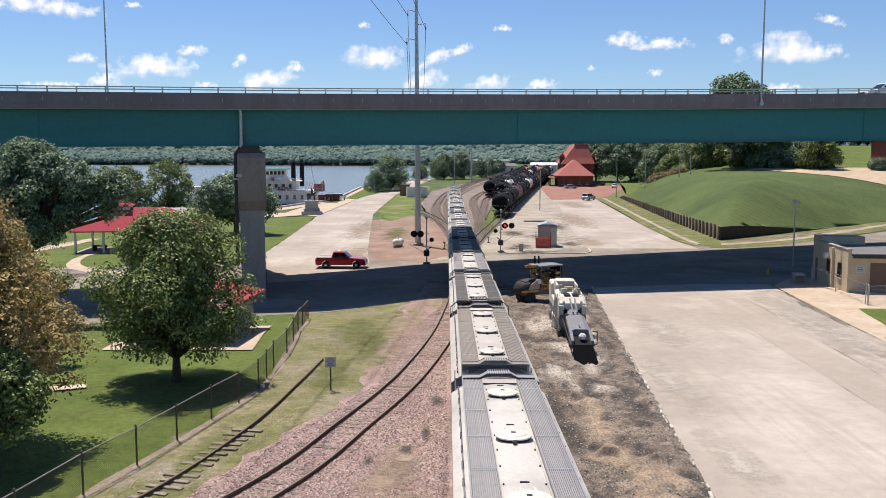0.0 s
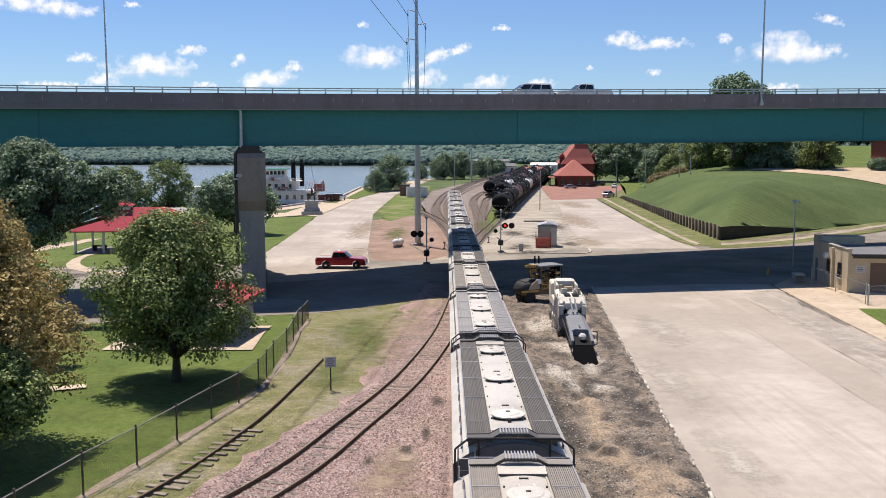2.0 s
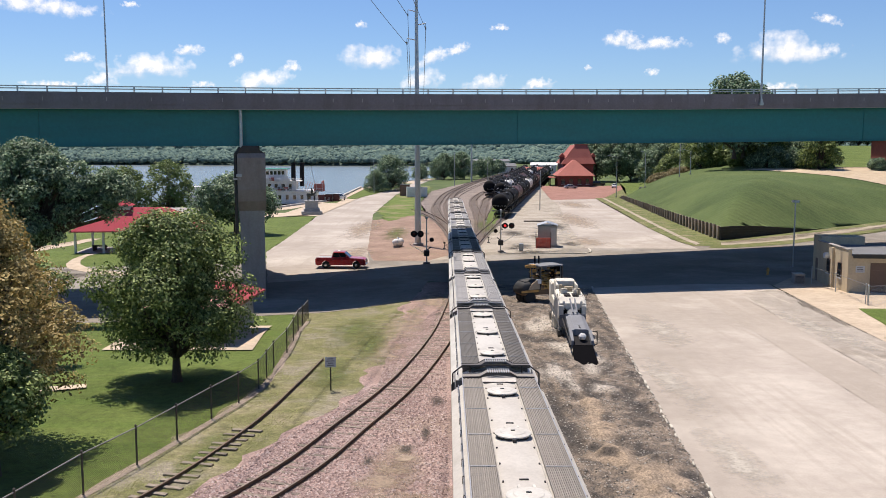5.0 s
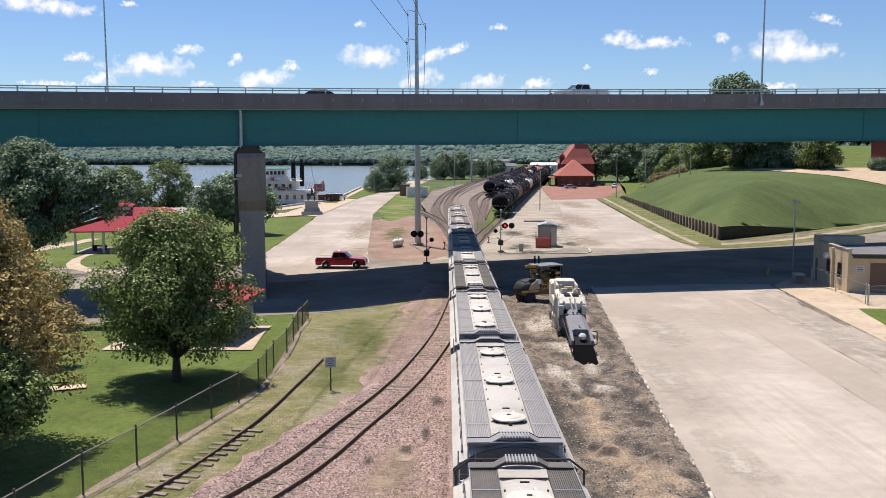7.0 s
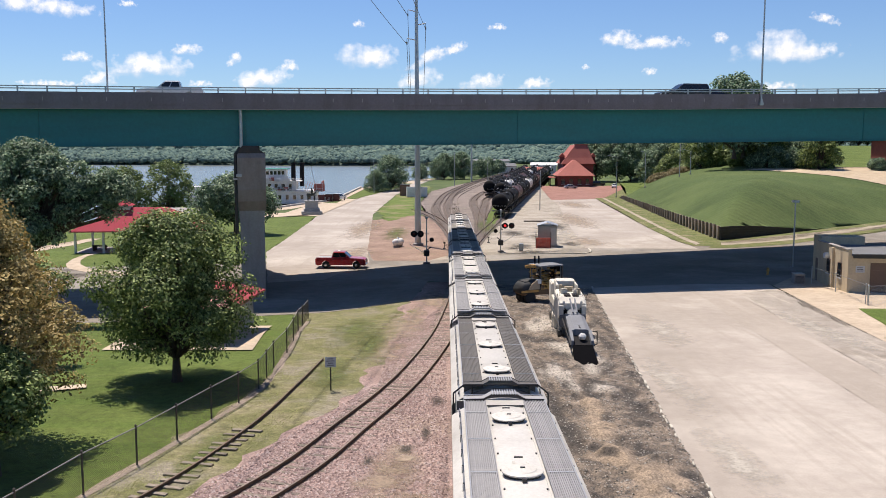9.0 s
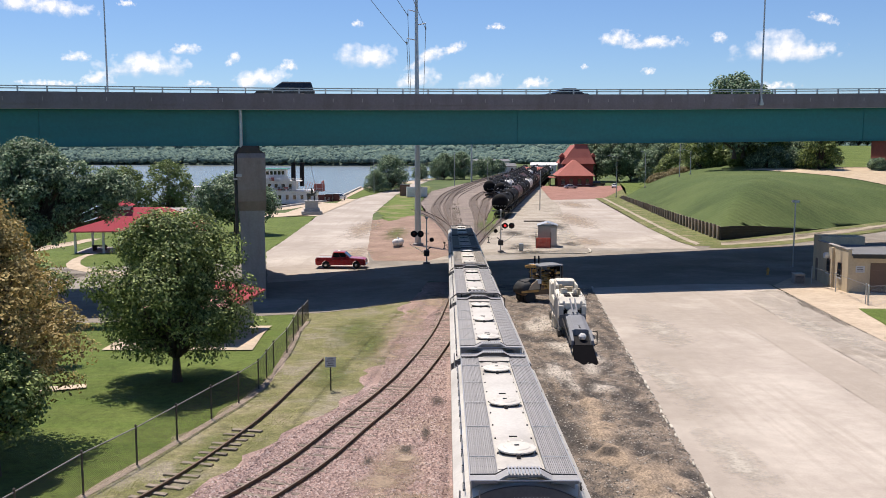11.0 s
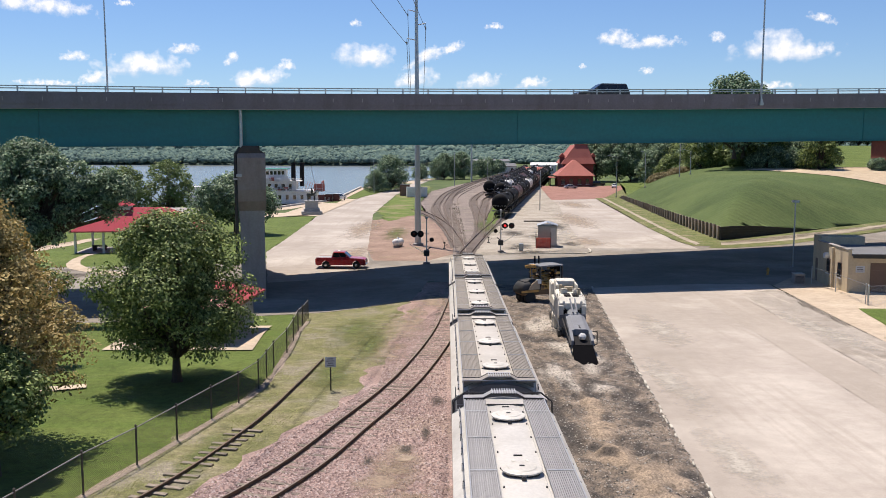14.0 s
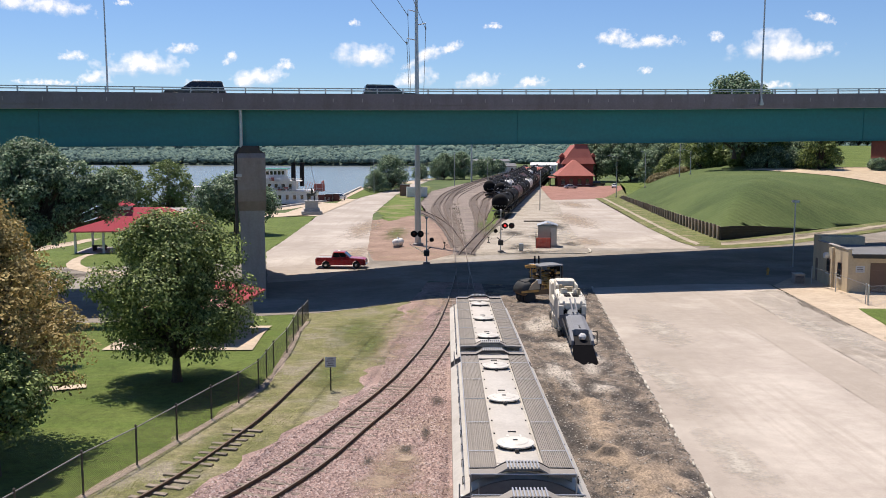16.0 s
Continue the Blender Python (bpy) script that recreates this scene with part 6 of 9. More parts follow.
# ---- chain-link fences ----
def wire_net(a, b, za, zb, h, gap, w):
    """Crossing diagonal wires of a fence panel between two posts."""
    bm = bmesh.new()
    d = Vector((b[0] - a[0], b[1] - a[1], 0))
    L = d.length
    d.normalize()
    up = Vector((0, 0, 1))
    side = Vector((-d.y, d.x, 0))
    k = int((L + h) / gap)
    for sign in (1, -1):
        for i in range(k + 1):
            s = i * gap - (h if sign > 0 else 0)
            s0, s1 = s, s + sign * h
            lo, hi = 0.0, h
            if sign < 0:
                s0, s1 = s, s - h
            # clip to the panel
            def clip(u0, v0, u1, v1):
                if u0 > u1:
                    u0, v0, u1, v1 = u1, v1, u0, v0
                if u1 <= 0 or u0 >= L:
                    return None
                if u0 < 0:
                    v0 += (v1 - v0) * (0 - u0) / (u1 - u0)
                    u0 = 0
                if u1 > L:
                    v1 = v0 + (v1 - v0) * (L - u0) / (u1 - u0)
                    u1 = L
                return u0, v0, u1, v1
            q = clip(s0, lo, s1, hi)
            if not q:
                continue
            u0, v0, u1, v1 = q
            pa = Vector((a[0], a[1], za + (zb - za) * u0 / L)) + d * u0 + up * v0
            pb = Vector((a[0], a[1], za + (zb - za) * u1 / L)) + d * u1 + up * v1
            o = Vector((0, 0, w / 2)) + side * 0.001 * sign
            bm.faces.new([bm.verts.new(c) for c in (pa - o, pb - o, pb + o, pa + o)])
    return bm


def build_fence(points, h, label, gap=0.09, post_r=0.04, wire=0.007, steel=None):
    steel = steel or FENCE_STEEL
    f = thing("chain_link_fence", pose(0, 0, 0), label, "fence")
    for i, (x, y) in enumerate(points):
        z = land(x, y)
        p_ = part("post", tube((x, y, z - 0.2), (x, y, z + h + 0.08), post_r, sides=8), steel, f)
        part("post_cap", lathe([(post_r * 1.3, z + h + 0.06), (post_r * 1.2, z + h + 0.1), (0.01, z + h + 0.14)], 8, at=(x, y, 0)), steel, p_)
    for a, b in zip(points, points[1:]):
        za, zb = land(*a), land(*b)
        part("top_rail", tube((*a, za + h), (*b, zb + h), 0.024, sides=6), FENCE_RAIL, f)
        part("wire_mesh", wire_net(a, b, za + 0.04, zb + 0.04, h - 0.04, gap, wire), steel, f, "diamond wire mesh")
    return f


FENCE_STEEL = paint("weathered_fence_steel", (0.10, 0.095, 0.085), 0.6, 0.5, (0.15, 0.09, 0.05), 0.4, 3, 14)
FENCE_RAIL = paint("fence_top_rail", (0.32, 0.31, 0.29), 0.5, 0.6, (0.2, 0.14, 0.1), 0.4, 3, 14)
build_fence([(-13.6, 22.5), (-13.05, 25.8), (-12.51, 29.5), (-11.73, 32.65), (-11.14, 35.8), (-10.54, 39.0), (-9.95, 41.8), (-9.56, 44.6), (-9.62, 47.0), (-9.73, 49.6), (-9.7, 53.7), (-9.95, 57.6), (-10.3, 61.6), (-10.6, 65.5), (-11.06, 71.2)], 1.52,
            "long chain-link fence with dark posts along the lawn", gap=0.075)
line = curve_through([(-13.6, 22), (-12.5, 29.5), (-11.1, 35.8), (-9.55, 44.6), (-9.7, 53), (-10.3, 62), (-11.0, 71)], 1.5)
edge = bmesh.new()
rows = []
for i, c in enumerate(line):
    w_ = 0.13 + 0.14 * noise.noise(Vector((c.y * 0.7, 0, 0)))
    rows.append([edge.verts.new((c.x + u, c.y, land(c.x, c.y) + 0.05)) for u in (-w_, w_ + 0.12)])
for a, b in zip(rows, rows[1:]):
    edge.faces.new((a[0], a[1], b[1], b[0]))
tagged(part("fence_edge", edge, TAN_DIRT), "bare dirt strip under the fence", "dirt", kind="structure")
build_fence([(36.55, 86.5), (36.53, 81.1), (35.65, 73.4)], 1.75, "grey chain-link fence beside the service building", gap=0.1, post_r=0.05, steel=GALV)
gate = build_fence([(35.62, 72.9), (37.6, 73.3), (41.5, 73.8)], 1.7, "grey chain-link gate beside the concrete apron", gap=0.1, post_r=0.08, steel=GALV)

# ---- notice on a post ----
SIGN_WHITE = paint("sign_white", (0.5, 0.53, 0.56), 0.6, 0, (0.3, 0.3, 0.3), 0.3, 4, 14)
sg = thing("notice_sign", pose(-5.78, 44.3, grade(44.3), 0, 0, 6), "small white notice on a dark post", "sign")
part("post", solid((-0.035, 0.035, 0.012, 0.07, -0.2, 1.62), bevel=0.006), DARK_METAL, sg)
pn = part("panel", solid((-0.28, 0.28, -0.012, 0.01, 1.26, 1.80), bevel=0.01), SIGN_WHITE, sg, "white panel with dark bars")
for i, w in enumerate((0.16, 0.2, 0.13, 0.18)):
    part("text_bar", solid((-w, w, -0.017, -0.012, 1.68 - i * 0.11, 1.72 - i * 0.11)), DARK_METAL, pn)

# ---- road edge: broken white kerb stones ----
kb = thing("kerb", pose(0, 0, 0), "broken line of pale kerb stones along the asphalt", "kerb", kind="structure")
line = curve_through([(7.6, 10), (9.33, 29.3), (10.72, 45.8), (13.48, 75.2), (14.6, 86)], 0.8)
KERB = paint("pale_kerb_stone", (0.58, 0.54, 0.46), 0.9, 0, (0.32, 0.28, 0.23), 0.55, 2, 10, 0.3, random=0.3)
stone = None
rnd = random.Random(4)
for a, b in zip(line, line[1:]):
    if rnd.random() < 0.4:
        continue
    m4 = Matrix.Translation((a.x + rnd.uniform(-0.06, 0.06), a.y, grade(a.y) + 0.085)) @ Matrix.Rotation(math.atan2(-(b - a).x, (b - a).y) + rnd.uniform(-0.08, 0.08), 4, "Z") @ Matrix.Diagonal((rnd.uniform(0.45, 0.85), rnd.uniform(0.5, 1.15), rnd.uniform(0.4, 0.9), 1))
    if stone is None:
        stone = part("kerb_stone", solid((-0.07, 0.07, -0.32, 0.32, -0.05, 0.08), bevel=0.02), KERB, kb)
        stone.matrix_basis = m4
    else:
        shared("kerb_stone", stone.data, kb, m4)

far_kerb = curve_through([(6.6, 116.4), (12, 116.6), (18.0, 116.9), (19.5, 117.9), (20.2, 119.8), (20.6, 124.2)], 0.8)
tagged(part("kerb", loft([[(c.x + u * (b - a).normalized().y, c.y - u * (b - a).normalized().x, land(c.x, c.y) + v) for u, v in ((-0.13, 0.0), (-0.12, 0.17), (0.1, 0.17), (0.13, 0.0))] for a, c, b in zip(far_kerb, far_kerb[1:], far_kerb[2:])]), KERB), "pale concrete kerb round the signal yard", "kerb", kind="structure")

# ---- tall steel power pole ----
pp = thing("power_pole", pose(-3.68, 129.2, grade(129)), "tall grey tapered steel power pole with three arms", "utility pole")
part("shaft", tube((0, 0, -0.2), (-0.15, 0, 38), 0.5, 0.2, 14), GALV, pp)
part("base_plate", lathe([(0.8, -0.1), (0.8, 0.35), (0.6, 0.4)], 12), CONCRETE, pp)
for x, z in ((-1.35, 33.75), (1.2, 31.9), (-1.5, 29.75)):
    arm = part("arm", tube((0, 0, z - 0.1), (x, 0, z + 0.18), 0.09, 0.05, 8), GALV, pp)
    part("insulator", lathe([(0.05, z - 0.75), (0.11, z - 0.7), (0.05, z - 0.62), (0.11, z - 0.55), (0.05, z - 0.48), (0.11, z - 0.4), (0.04, z - 0.3), (0.03, z + 0.15)], 8, at=(x, 0, 0)), DARK_METAL, arm)


def cable(a, b, sag, r=0.035, k=14):
    pts = []
    for i in range(k + 1):
        t = i / k
        q = Vector(a).lerp(Vector(b), t)
        q.z -= sag * 4 * t * (1 - t)
        pts.append(q)
    bm = bmesh.new()
    for u, v in zip(pts, pts[1:]):
        tube(u, v, r, sides=5, bm=bm, caps=False)
    return bm


base = Vector((-3.68, 129.2, grade(129)))
for x, z, far_x, near_x in ((-1.35, 33.1, 10.5, -17.5), (1.2, 31.2, 14.5, -10.5), (-1.5, 29.1, 10.8, -19.0)):
    a = base + Vector((x, 0, z))
    tagged(part("power_cable", cable(a, (near_x, 10, 44 + z - 30), 1.5), DARK_METAL), "thin dark power cable overhead", "cable", "power cables")
    tagged(part("power_cable", cable(a, (-9.5 + x * 0.8, 330, 17.0 + (z - 30) * 0.5), 7.0, 0.04), DARK_METAL), "thin dark power cable to the far pole", "cable", "power cables")


def build_far_pole(x, y, h, r=0.3, label="grey utility pole in the yard", arm=0.0):
    t = thing("utility_pole", pose(x, y, land(x, y)), label, "utility pole", "far utility poles")
    part("shaft", tube((0, 0, -0.3), (0, 0, h), r, r * 0.6, 10), GALV, t)
    part("crossarm", solid((-1.1, 1.1, -0.06, 0.06, h - 1.1, h - 0.95)), DARK_METAL, t)
    part("pole_cap", lathe([(r * 0.7, h - 0.02), (r * 0.75, h + 0.08), (0.02, h + 0.14)], 8), DARK_METAL, t)
    return t


build_far_pole(12.5, 388, 25.5, 0.42)
build_far_pole(4.4, 342, 13, 0.14, "slim lamp pole by the tracks")
build_far_pole(20, 395, 10, 0.14, "slim pole beyond the tracks")
build_far_pole(23.0, 209, 9.5, 0.13, "brown wooden pole beside the tank cars")
build_far_pole(-22.8, 292, 11, 0.11, "slim flagpole by the river")


def build_street_lamp(x, y, h, side, label, z=None):
    t = thing("street_lamp", pose(x, y, land(x, y) if z is None else z), label, "street lamp", "street lamps")
    part("pole", tube((0, 0, -0.3), (0, 0, h), 0.12, 0.07, 8), GALV, t)
    part("arm", tube((0, 0, h - 0.2), (side, 0, h + 0.3), 0.05, 0.04, 6), GALV, t)
    part("lamp_head", solid((side - 0.4, side + 0.4, -0.14, 0.14, h + 0.22, h + 0.4), bevel=0.04), GALV, t)
    part("base", lathe([(0.25, -0.1), (0.25, 0.3), (0.15, 0.4)], 8), CONCRETE, t)


build_street_lamp(52.2, 265.8, 12.2, -2.4, "grey street lamp beside the brick plaza")
for x, top, side, label in ((71.3, 14.0, -2.2, "grey street lamp before the woods"), (68.2, 17.5, 1.2, "tall grey pole before the woods"), (58.3, 13.4, -0.9, "slim grey lamp pole at the hill's foot")):
    build_street_lamp(x, 255, top - hill_z(x, 255), side, label, hill_z(x, 255))
sl = thing("square_lamp", pose(39.3, 98.2, grade(98)), "square-headed lamp on a slim grey pole", "street lamp")
part("pole", solid((-0.06, 0.06, -0.06, 0.06, -0.2, 7.7), bevel=0.01), GALV, sl)
part("lamp_head", solid((-0.36, 0.36, -0.3, 0.3, 7.7, 7.95), bevel=0.04), GALV, sl)
part("base", solid((-0.25, 0.25, -0.25, 0.25, -0.1, 0.5), bevel=0.04), CONCRETE, sl)


# ---- level crossing signals ----
m, n, l = tree_of("lit_red_signal")
LIT_RED = m
n["Principled BSDF"].inputs["Base Color"].default_value = (0.5, 0.01, 0.01, 1)
n["Principled BSDF"].inputs["Emission Color"].default_value = (1.0, 0.05, 0.06, 1)
n["Principled BSDF"].inputs["Emission Strength"].default_value = 0.55
DULL_RED = paint("unlit_red_lens", (0.07, 0.01, 0.01), 0.25)


def build_signal(x, y, side, lit, label, h):
    t = thing("crossing_signal", pose(x, y, grade(y) + 0.05), label, "railway signal", "level crossing signals")
    part("mast", tube((0, 0, -0.1), (0, 0, h), 0.085, 0.07, 10), GALV, t)
    part("foundation", solid((-0.4, 0.4, -0.4, 0.4, -0.2, 0.25), bevel=0.04), CONCRETE, t)
    bx = part("gate_mechanism", solid((-0.34, 0.34, -0.32, 0.32, 0.95, 1.65), bevel=0.05), DARK_METAL, t)
    part("counterweight_arm", tube((0.3 * side, 0.36, 1.3), (-0.5 * side, 0.36, 2.0), 0.06, sides=8), DARK_METAL, bx)
    part("gate_arm", tube((0.32 * side, 0.4, 1.3), (0.32 * side + 5.2 * 0.35 * side, 0.4, 1.3 + 1.1), 0.05, 0.03, 6), WHITE, bx, "white gate arm")
    ar = part("lamp_arm", tube((-1.6 if side < 0 else -0.4, 0, 3.62), (0.3 if side < 0 else 1.55, 0, 3.62), 0.035, sides=6), DARK_METAL, t)
    for i, dx in enumerate((-1.5, -0.72) if side < 0 else (0.55, 1.45)):
        part("backing_disc", lathe([(0.40, 0.0), (0.40, 0.03), (0.38, 0.04)], 20, axis="Y", at=(dx, -0.16, 3.62)), BLACK, ar)
        part("hood", lathe([(0.22, -0.16), (0.22, 0.0)], 14, axis="Y", at=(dx, -0.18, 3.62), caps=False), BLACK, ar)
        part("lens", lathe([(0.19, -0.02), (0.15, -0.06), (0.02, -0.08)], 14, axis="Y", at=(dx, -0.20, 3.62)), LIT_RED if lit == i else DULL_RED, ar, "glowing red lens" if lit == i else "dark red lens")
    part("rear_lamp", lathe([(0.25, -0.2), (0.28, 0.0), (0.2, 0.15)], 12, axis="Y", at=(-0.7 if side > 0 else 0.62, 0.1, 2.9)), BLACK, ar)
    part("rear_lamp_arm", tube((0, 0, 2.62), (-0.7 if side > 0 else 0.62, 0.1, 2.9), 0.03, sides=6), DARK_METAL, ar)
    part("bell", lathe([(0.02, h + 0.28), (0.14, h + 0.22), (0.17, h + 0.08), (0.1, h)], 12), GALV, t)
    return t


build_signal(-1.97, 105.0, -1, -1, "level crossing signal with unlit lamps and raised gate gear", 5.4)
build_signal(7.85, 119.2, 1, 0, "level crossing signal with a glowing red lamp", 5.6)

# ---- silver signal cabinet behind a red barrier ----
ALU = paint("dull_aluminium", (0.38, 0.375, 0.36), 0.45, 0.7, (0.25, 0.22, 0.2), 0.4, 1, 10, 0.05)
ORANGE = paint("faded_orange_red_paint", (0.55, 0.09, 0.06), 0.6, 0, (0.5, 0.3, 0.25), 0.5, 1.5, 10)
cb = thing("signal_cabinet", pose(15.2, 128.0, grade(128), 0, 0, -6), "silver metal signal cabinet with a shallow gabled roof", "cabinet")
part("body", solid((-1.35, 1.35, -1.5, 1.5, 0.25, 3.1), bevel=0.03), ALU, cb)
part("roof", prism([(-1.5, 3.08), (0, 3.55), (1.5, 3.08), (1.5, 3.16), (0, 3.64), (-1.5, 3.16)], -1.65, 1.65, plane="xz"), GALV, cb)
part("door", solid((0.45, 1.2, -1.53, -1.5, 0.4, 2.8), bevel=0.01), GALV, cb, "metal access door")
part("base", solid((-1.5, 1.5, -1.6, 1.6, -0.1, 0.25), bevel=0.03), CONCRETE, cb)
bar = thing("barrier_frame", pose(14.3, 124.9, grade(124.9), 0, 0, -6), "faded orange-red barrier frame before the cabinet", "barrier")
part("panel", solid((-1.0, 1.0, -0.03, 0.03, 0.12, 1.45)), ORANGE, bar)
for x in (-1.05, 1.05):
    part("post", tube((x, 0, -0.1), (x, 0, 2.4), 0.05, sides=8), DARK_METAL, bar)
for z in (0.1, 0.8, 1.5):
    part("rail", tube((-1.05, -0.05, z), (1.05, -0.05, z), 0.035, sides=6), ORANGE, bar)
jk = thing("timber_stack", pose(18.4, 177, land(18, 177) + 0.05), "stack of grey timbers beside the tracks", "timber")
for i in range(6):
    b_ = part("timber", solid((-2.2 + 0.1 * i, 2.2, -0.14, 0.14, 0, 0.22), bevel=0.015), TIMBER, jk)
    b_.location = (0, -0.9 + 0.33 * i, 0.0)
    b_.rotation_euler.z = 0.06 * (i - 2)

# ---- white propane tank ----
pt = thing("propane_tank", pose(-6.5, 126.6, grade(126.6) + 0.05, 0, 0, 68), "white horizontal propane tank on short legs", "tank")
part("tank", lathe([(0.05, -1.25), (0.3, -1.2), (0.5, -0.95), (0.52, -0.8), (0.52, 0.8), (0.5, 0.95), (0.3, 1.2), (0.05, 1.25)], 20, axis="X", at=(0, 0, 0.72)), WHITE, pt, smooth=True)
for x in (-0.7, 0.7):
    part("leg", solid((x - 0.1, x + 0.1, -0.35, 0.35, 0, 0.35)), CONCRETE, pt)
part("valve_dome", lathe([(0.16, 1.2), (0.16, 1.38), (0.05, 1.42)], 10), GALV, pt)


# ---- road milling machine ----
MILL_WHITE = paint("dusty_white_machine_paint", (0.74, 0.70, 0.60), 0.5, 0, (0.38, 0.33, 0.27), 0.5, 1.2, 10)
FLAP = paint("black_rubber_flap", (0.004, 0.004, 0.005), 0.95, 0, (0.01, 0.01, 0.01), 0.2, 1.0, 10, spec=0.04)
MILL_TAN = paint("tan_dusty_paint", (0.45, 0.36, 0.24), 0.7, 0, (0.25, 0.2, 0.15), 0.5, 1.5, 10)
MILL_GREY = paint("grey_conveyor_cover", (0.19, 0.20, 0.22), 0.75, 0, (0.12, 0.115, 0.11), 0.4, 1.0, 10)
YELLOW = paint("worn_yellow_paint", (0.56, 0.32, 0.08), 0.55, 0, (0.13, 0.085, 0.05), 0.75, 1.2, 10)
mm = thing("milling_machine", pose(8.87, 62.3, grade(62.3) + 0.06, 0, 0, -2.3), "white road milling machine with a long grey folding conveyor", "construction machine")
part("chassis", solid((-1.15, 1.15, -4.0, 4.2, 0.9, 1.7), bevel=0.06), MILL_GREY, mm)
bd = part("engine_housing", loft([[(-1.2, y, z0), (1.2, y, z0), (1.2, y, z1), (1.05, y, z1 + 0.12), (-1.05, y, z1 + 0.12), (-1.2, y, z1)] for y, z0, z1 in ((-3.75, 2.05, 2.35), (-3.3, 1.95, 2.7), (-0.6, 1.6, 2.8), (-0.5, 1.6, 2.8))]), MILL_WHITE, mm, "dusty white engine housing")
part("operator_deck", solid((-1.2, 1.2, -0.5, 2.2, 1.5, 2.1), bevel=0.04), MILL_WHITE, mm)
part("rear_housing", solid((-1.2, 1.2, 2.2, 4.3, 1.3, 2.95), bevel=0.08), MILL_WHITE, mm)
part("hopper_top", solid((-0.85, 0.85, 1.2, 2.6, 2.9, 3.25), (-0.95, -0.8, -0.3, 2.4, 2.1, 3.2), (0.8, 0.95, -0.3, 2.4, 2.1, 3.2), bevel=0.04), MILL_WHITE, mm)
# solid black block in place of a hollow, standing for its shade
part("recess_shade_block", solid((-0.78, 0.78, -0.45, 1.15, 2.1, 2.5)), BLACK, mm, "black block for the shade in the operator recess")
part("inner_frame", solid((-1.08, 1.08, -3.5, -0.5, 1.1, 1.98)), BLACK, mm, "dark oily inner frame")
for x in (-0.98, 0.98):
    part("front_cheek", loft([[(x - 0.2, -3.85, 1.55), (x + 0.2, -3.85, 1.55), (x + 0.2, -3.85, 2.3), (x - 0.2, -3.85, 2.3)], [(x - 0.24, -3.3, 1.35), (x + 0.24, -3.3, 1.35), (x + 0.24, -3.3, 2.65), (x - 0.24, -3.3, 2.65)]]), MILL_WHITE, mm, "dusty white front cheek plate")
    part("hose", tube((x * 0.7, -3.9, 2.2), (x * 0.4, -4.3, 1.6), 0.05, sides=6), BLACK, mm)
    part("control_post", tube((x, 0.2, 2.1), (x, 0.1, 3.05), 0.05, sides=6), DARK_METAL, mm)
for i in range(7):
    part("radiator_slot", solid((-0.62, -0.1, -3.2 + 0.14 * i, -3.13 + 0.14 * i, 2.8, 2.93), (0.1, 0.62, -3.2 + 0.14 * i, -3.13 + 0.14 * i, 2.8, 2.93)), DARK_METAL, bd)
for x, y, a, b, h in ((-0.55, -2.0, 0.3, 0.25, 0.22), (0.5, -1.7, 0.22, 0.35, 0.15), (0.0, -1.2, 0.4, 0.2, 0.28), (-0.7, -1.1, 0.15, 0.15, 0.4), (0.75, -2.3, 0.12, 0.2, 0.3)):
    part("filler_box", solid((x - a, x + a, y - b, y + b, 2.85, 2.95 + h), bevel=0.04), MILL_WHITE if h < 0.25 else MILL_TAN, bd)
part("hand_rail", tube((-1.0, -2.9, 3.3), (1.0, -2.9, 3.3), 0.025, sides=6, bm=tube((-1.0, -2.9, 2.8), (-1.0, -2.9, 3.3), 0.025, sides=6, bm=tube((1.0, -2.9, 2.8), (1.0, -2.9, 3.3), 0.025, sides=6))), DARK_METAL, bd)
for x in (-0.75, 0.75):
    part("lamp", lathe([(0.10, -0.06), (0.12, 0.04)], 12, axis="Y", at=(x, -3.82, 2.55)), LAMP_CLEAR, bd)
    part("mirror_stalk", tube((x * 1.5, -3.3, 2.5), (x * 1.75, -3.6, 3.1), 0.025, sides=6), DARK_METAL, mm)
    part("side_panel", solid((x * 1.6 - 0.02, x * 1.6 + 0.02, -3.3, -0.6, 1.5, 2.62), bevel=0.01), MILL_GREY, bd, "dark grey side panel")
for x in (-1.0, 1.0):
    for y in (-2.9, 3.2):
        out = [(-0.75, 0.25), (-0.6, 0.02), (0.6, 0.02), (0.75, 0.25), (0.62, 0.52), (-0.62, 0.52)]
        bm = prism([(a, b) for a, b in out], -0.17, 0.17, plane="yz")
        tr = part("crawler", bm, RUBBER, mm, "black crawler track")
        tr.location = (x, y, 0)
        for k in range(9):
            part("track_pad", solid((-0.18, 0.18, -0.6 + 0.15 * k - 0.05, -0.6 + 0.15 * k + 0.05, 0.0, 0.03)), DARK_METAL, tr)
        part("leg_column", tube((x * 0.95, y, 0.5), (x * 0.95, y, 1.5), 0.16, sides=10), GALV, mm)
part("milling_drum_box", solid((-1.25, 1.25, -0.6, 1.2, 0.15, 1.0), bevel=0.04), MILL_WHITE, mm)
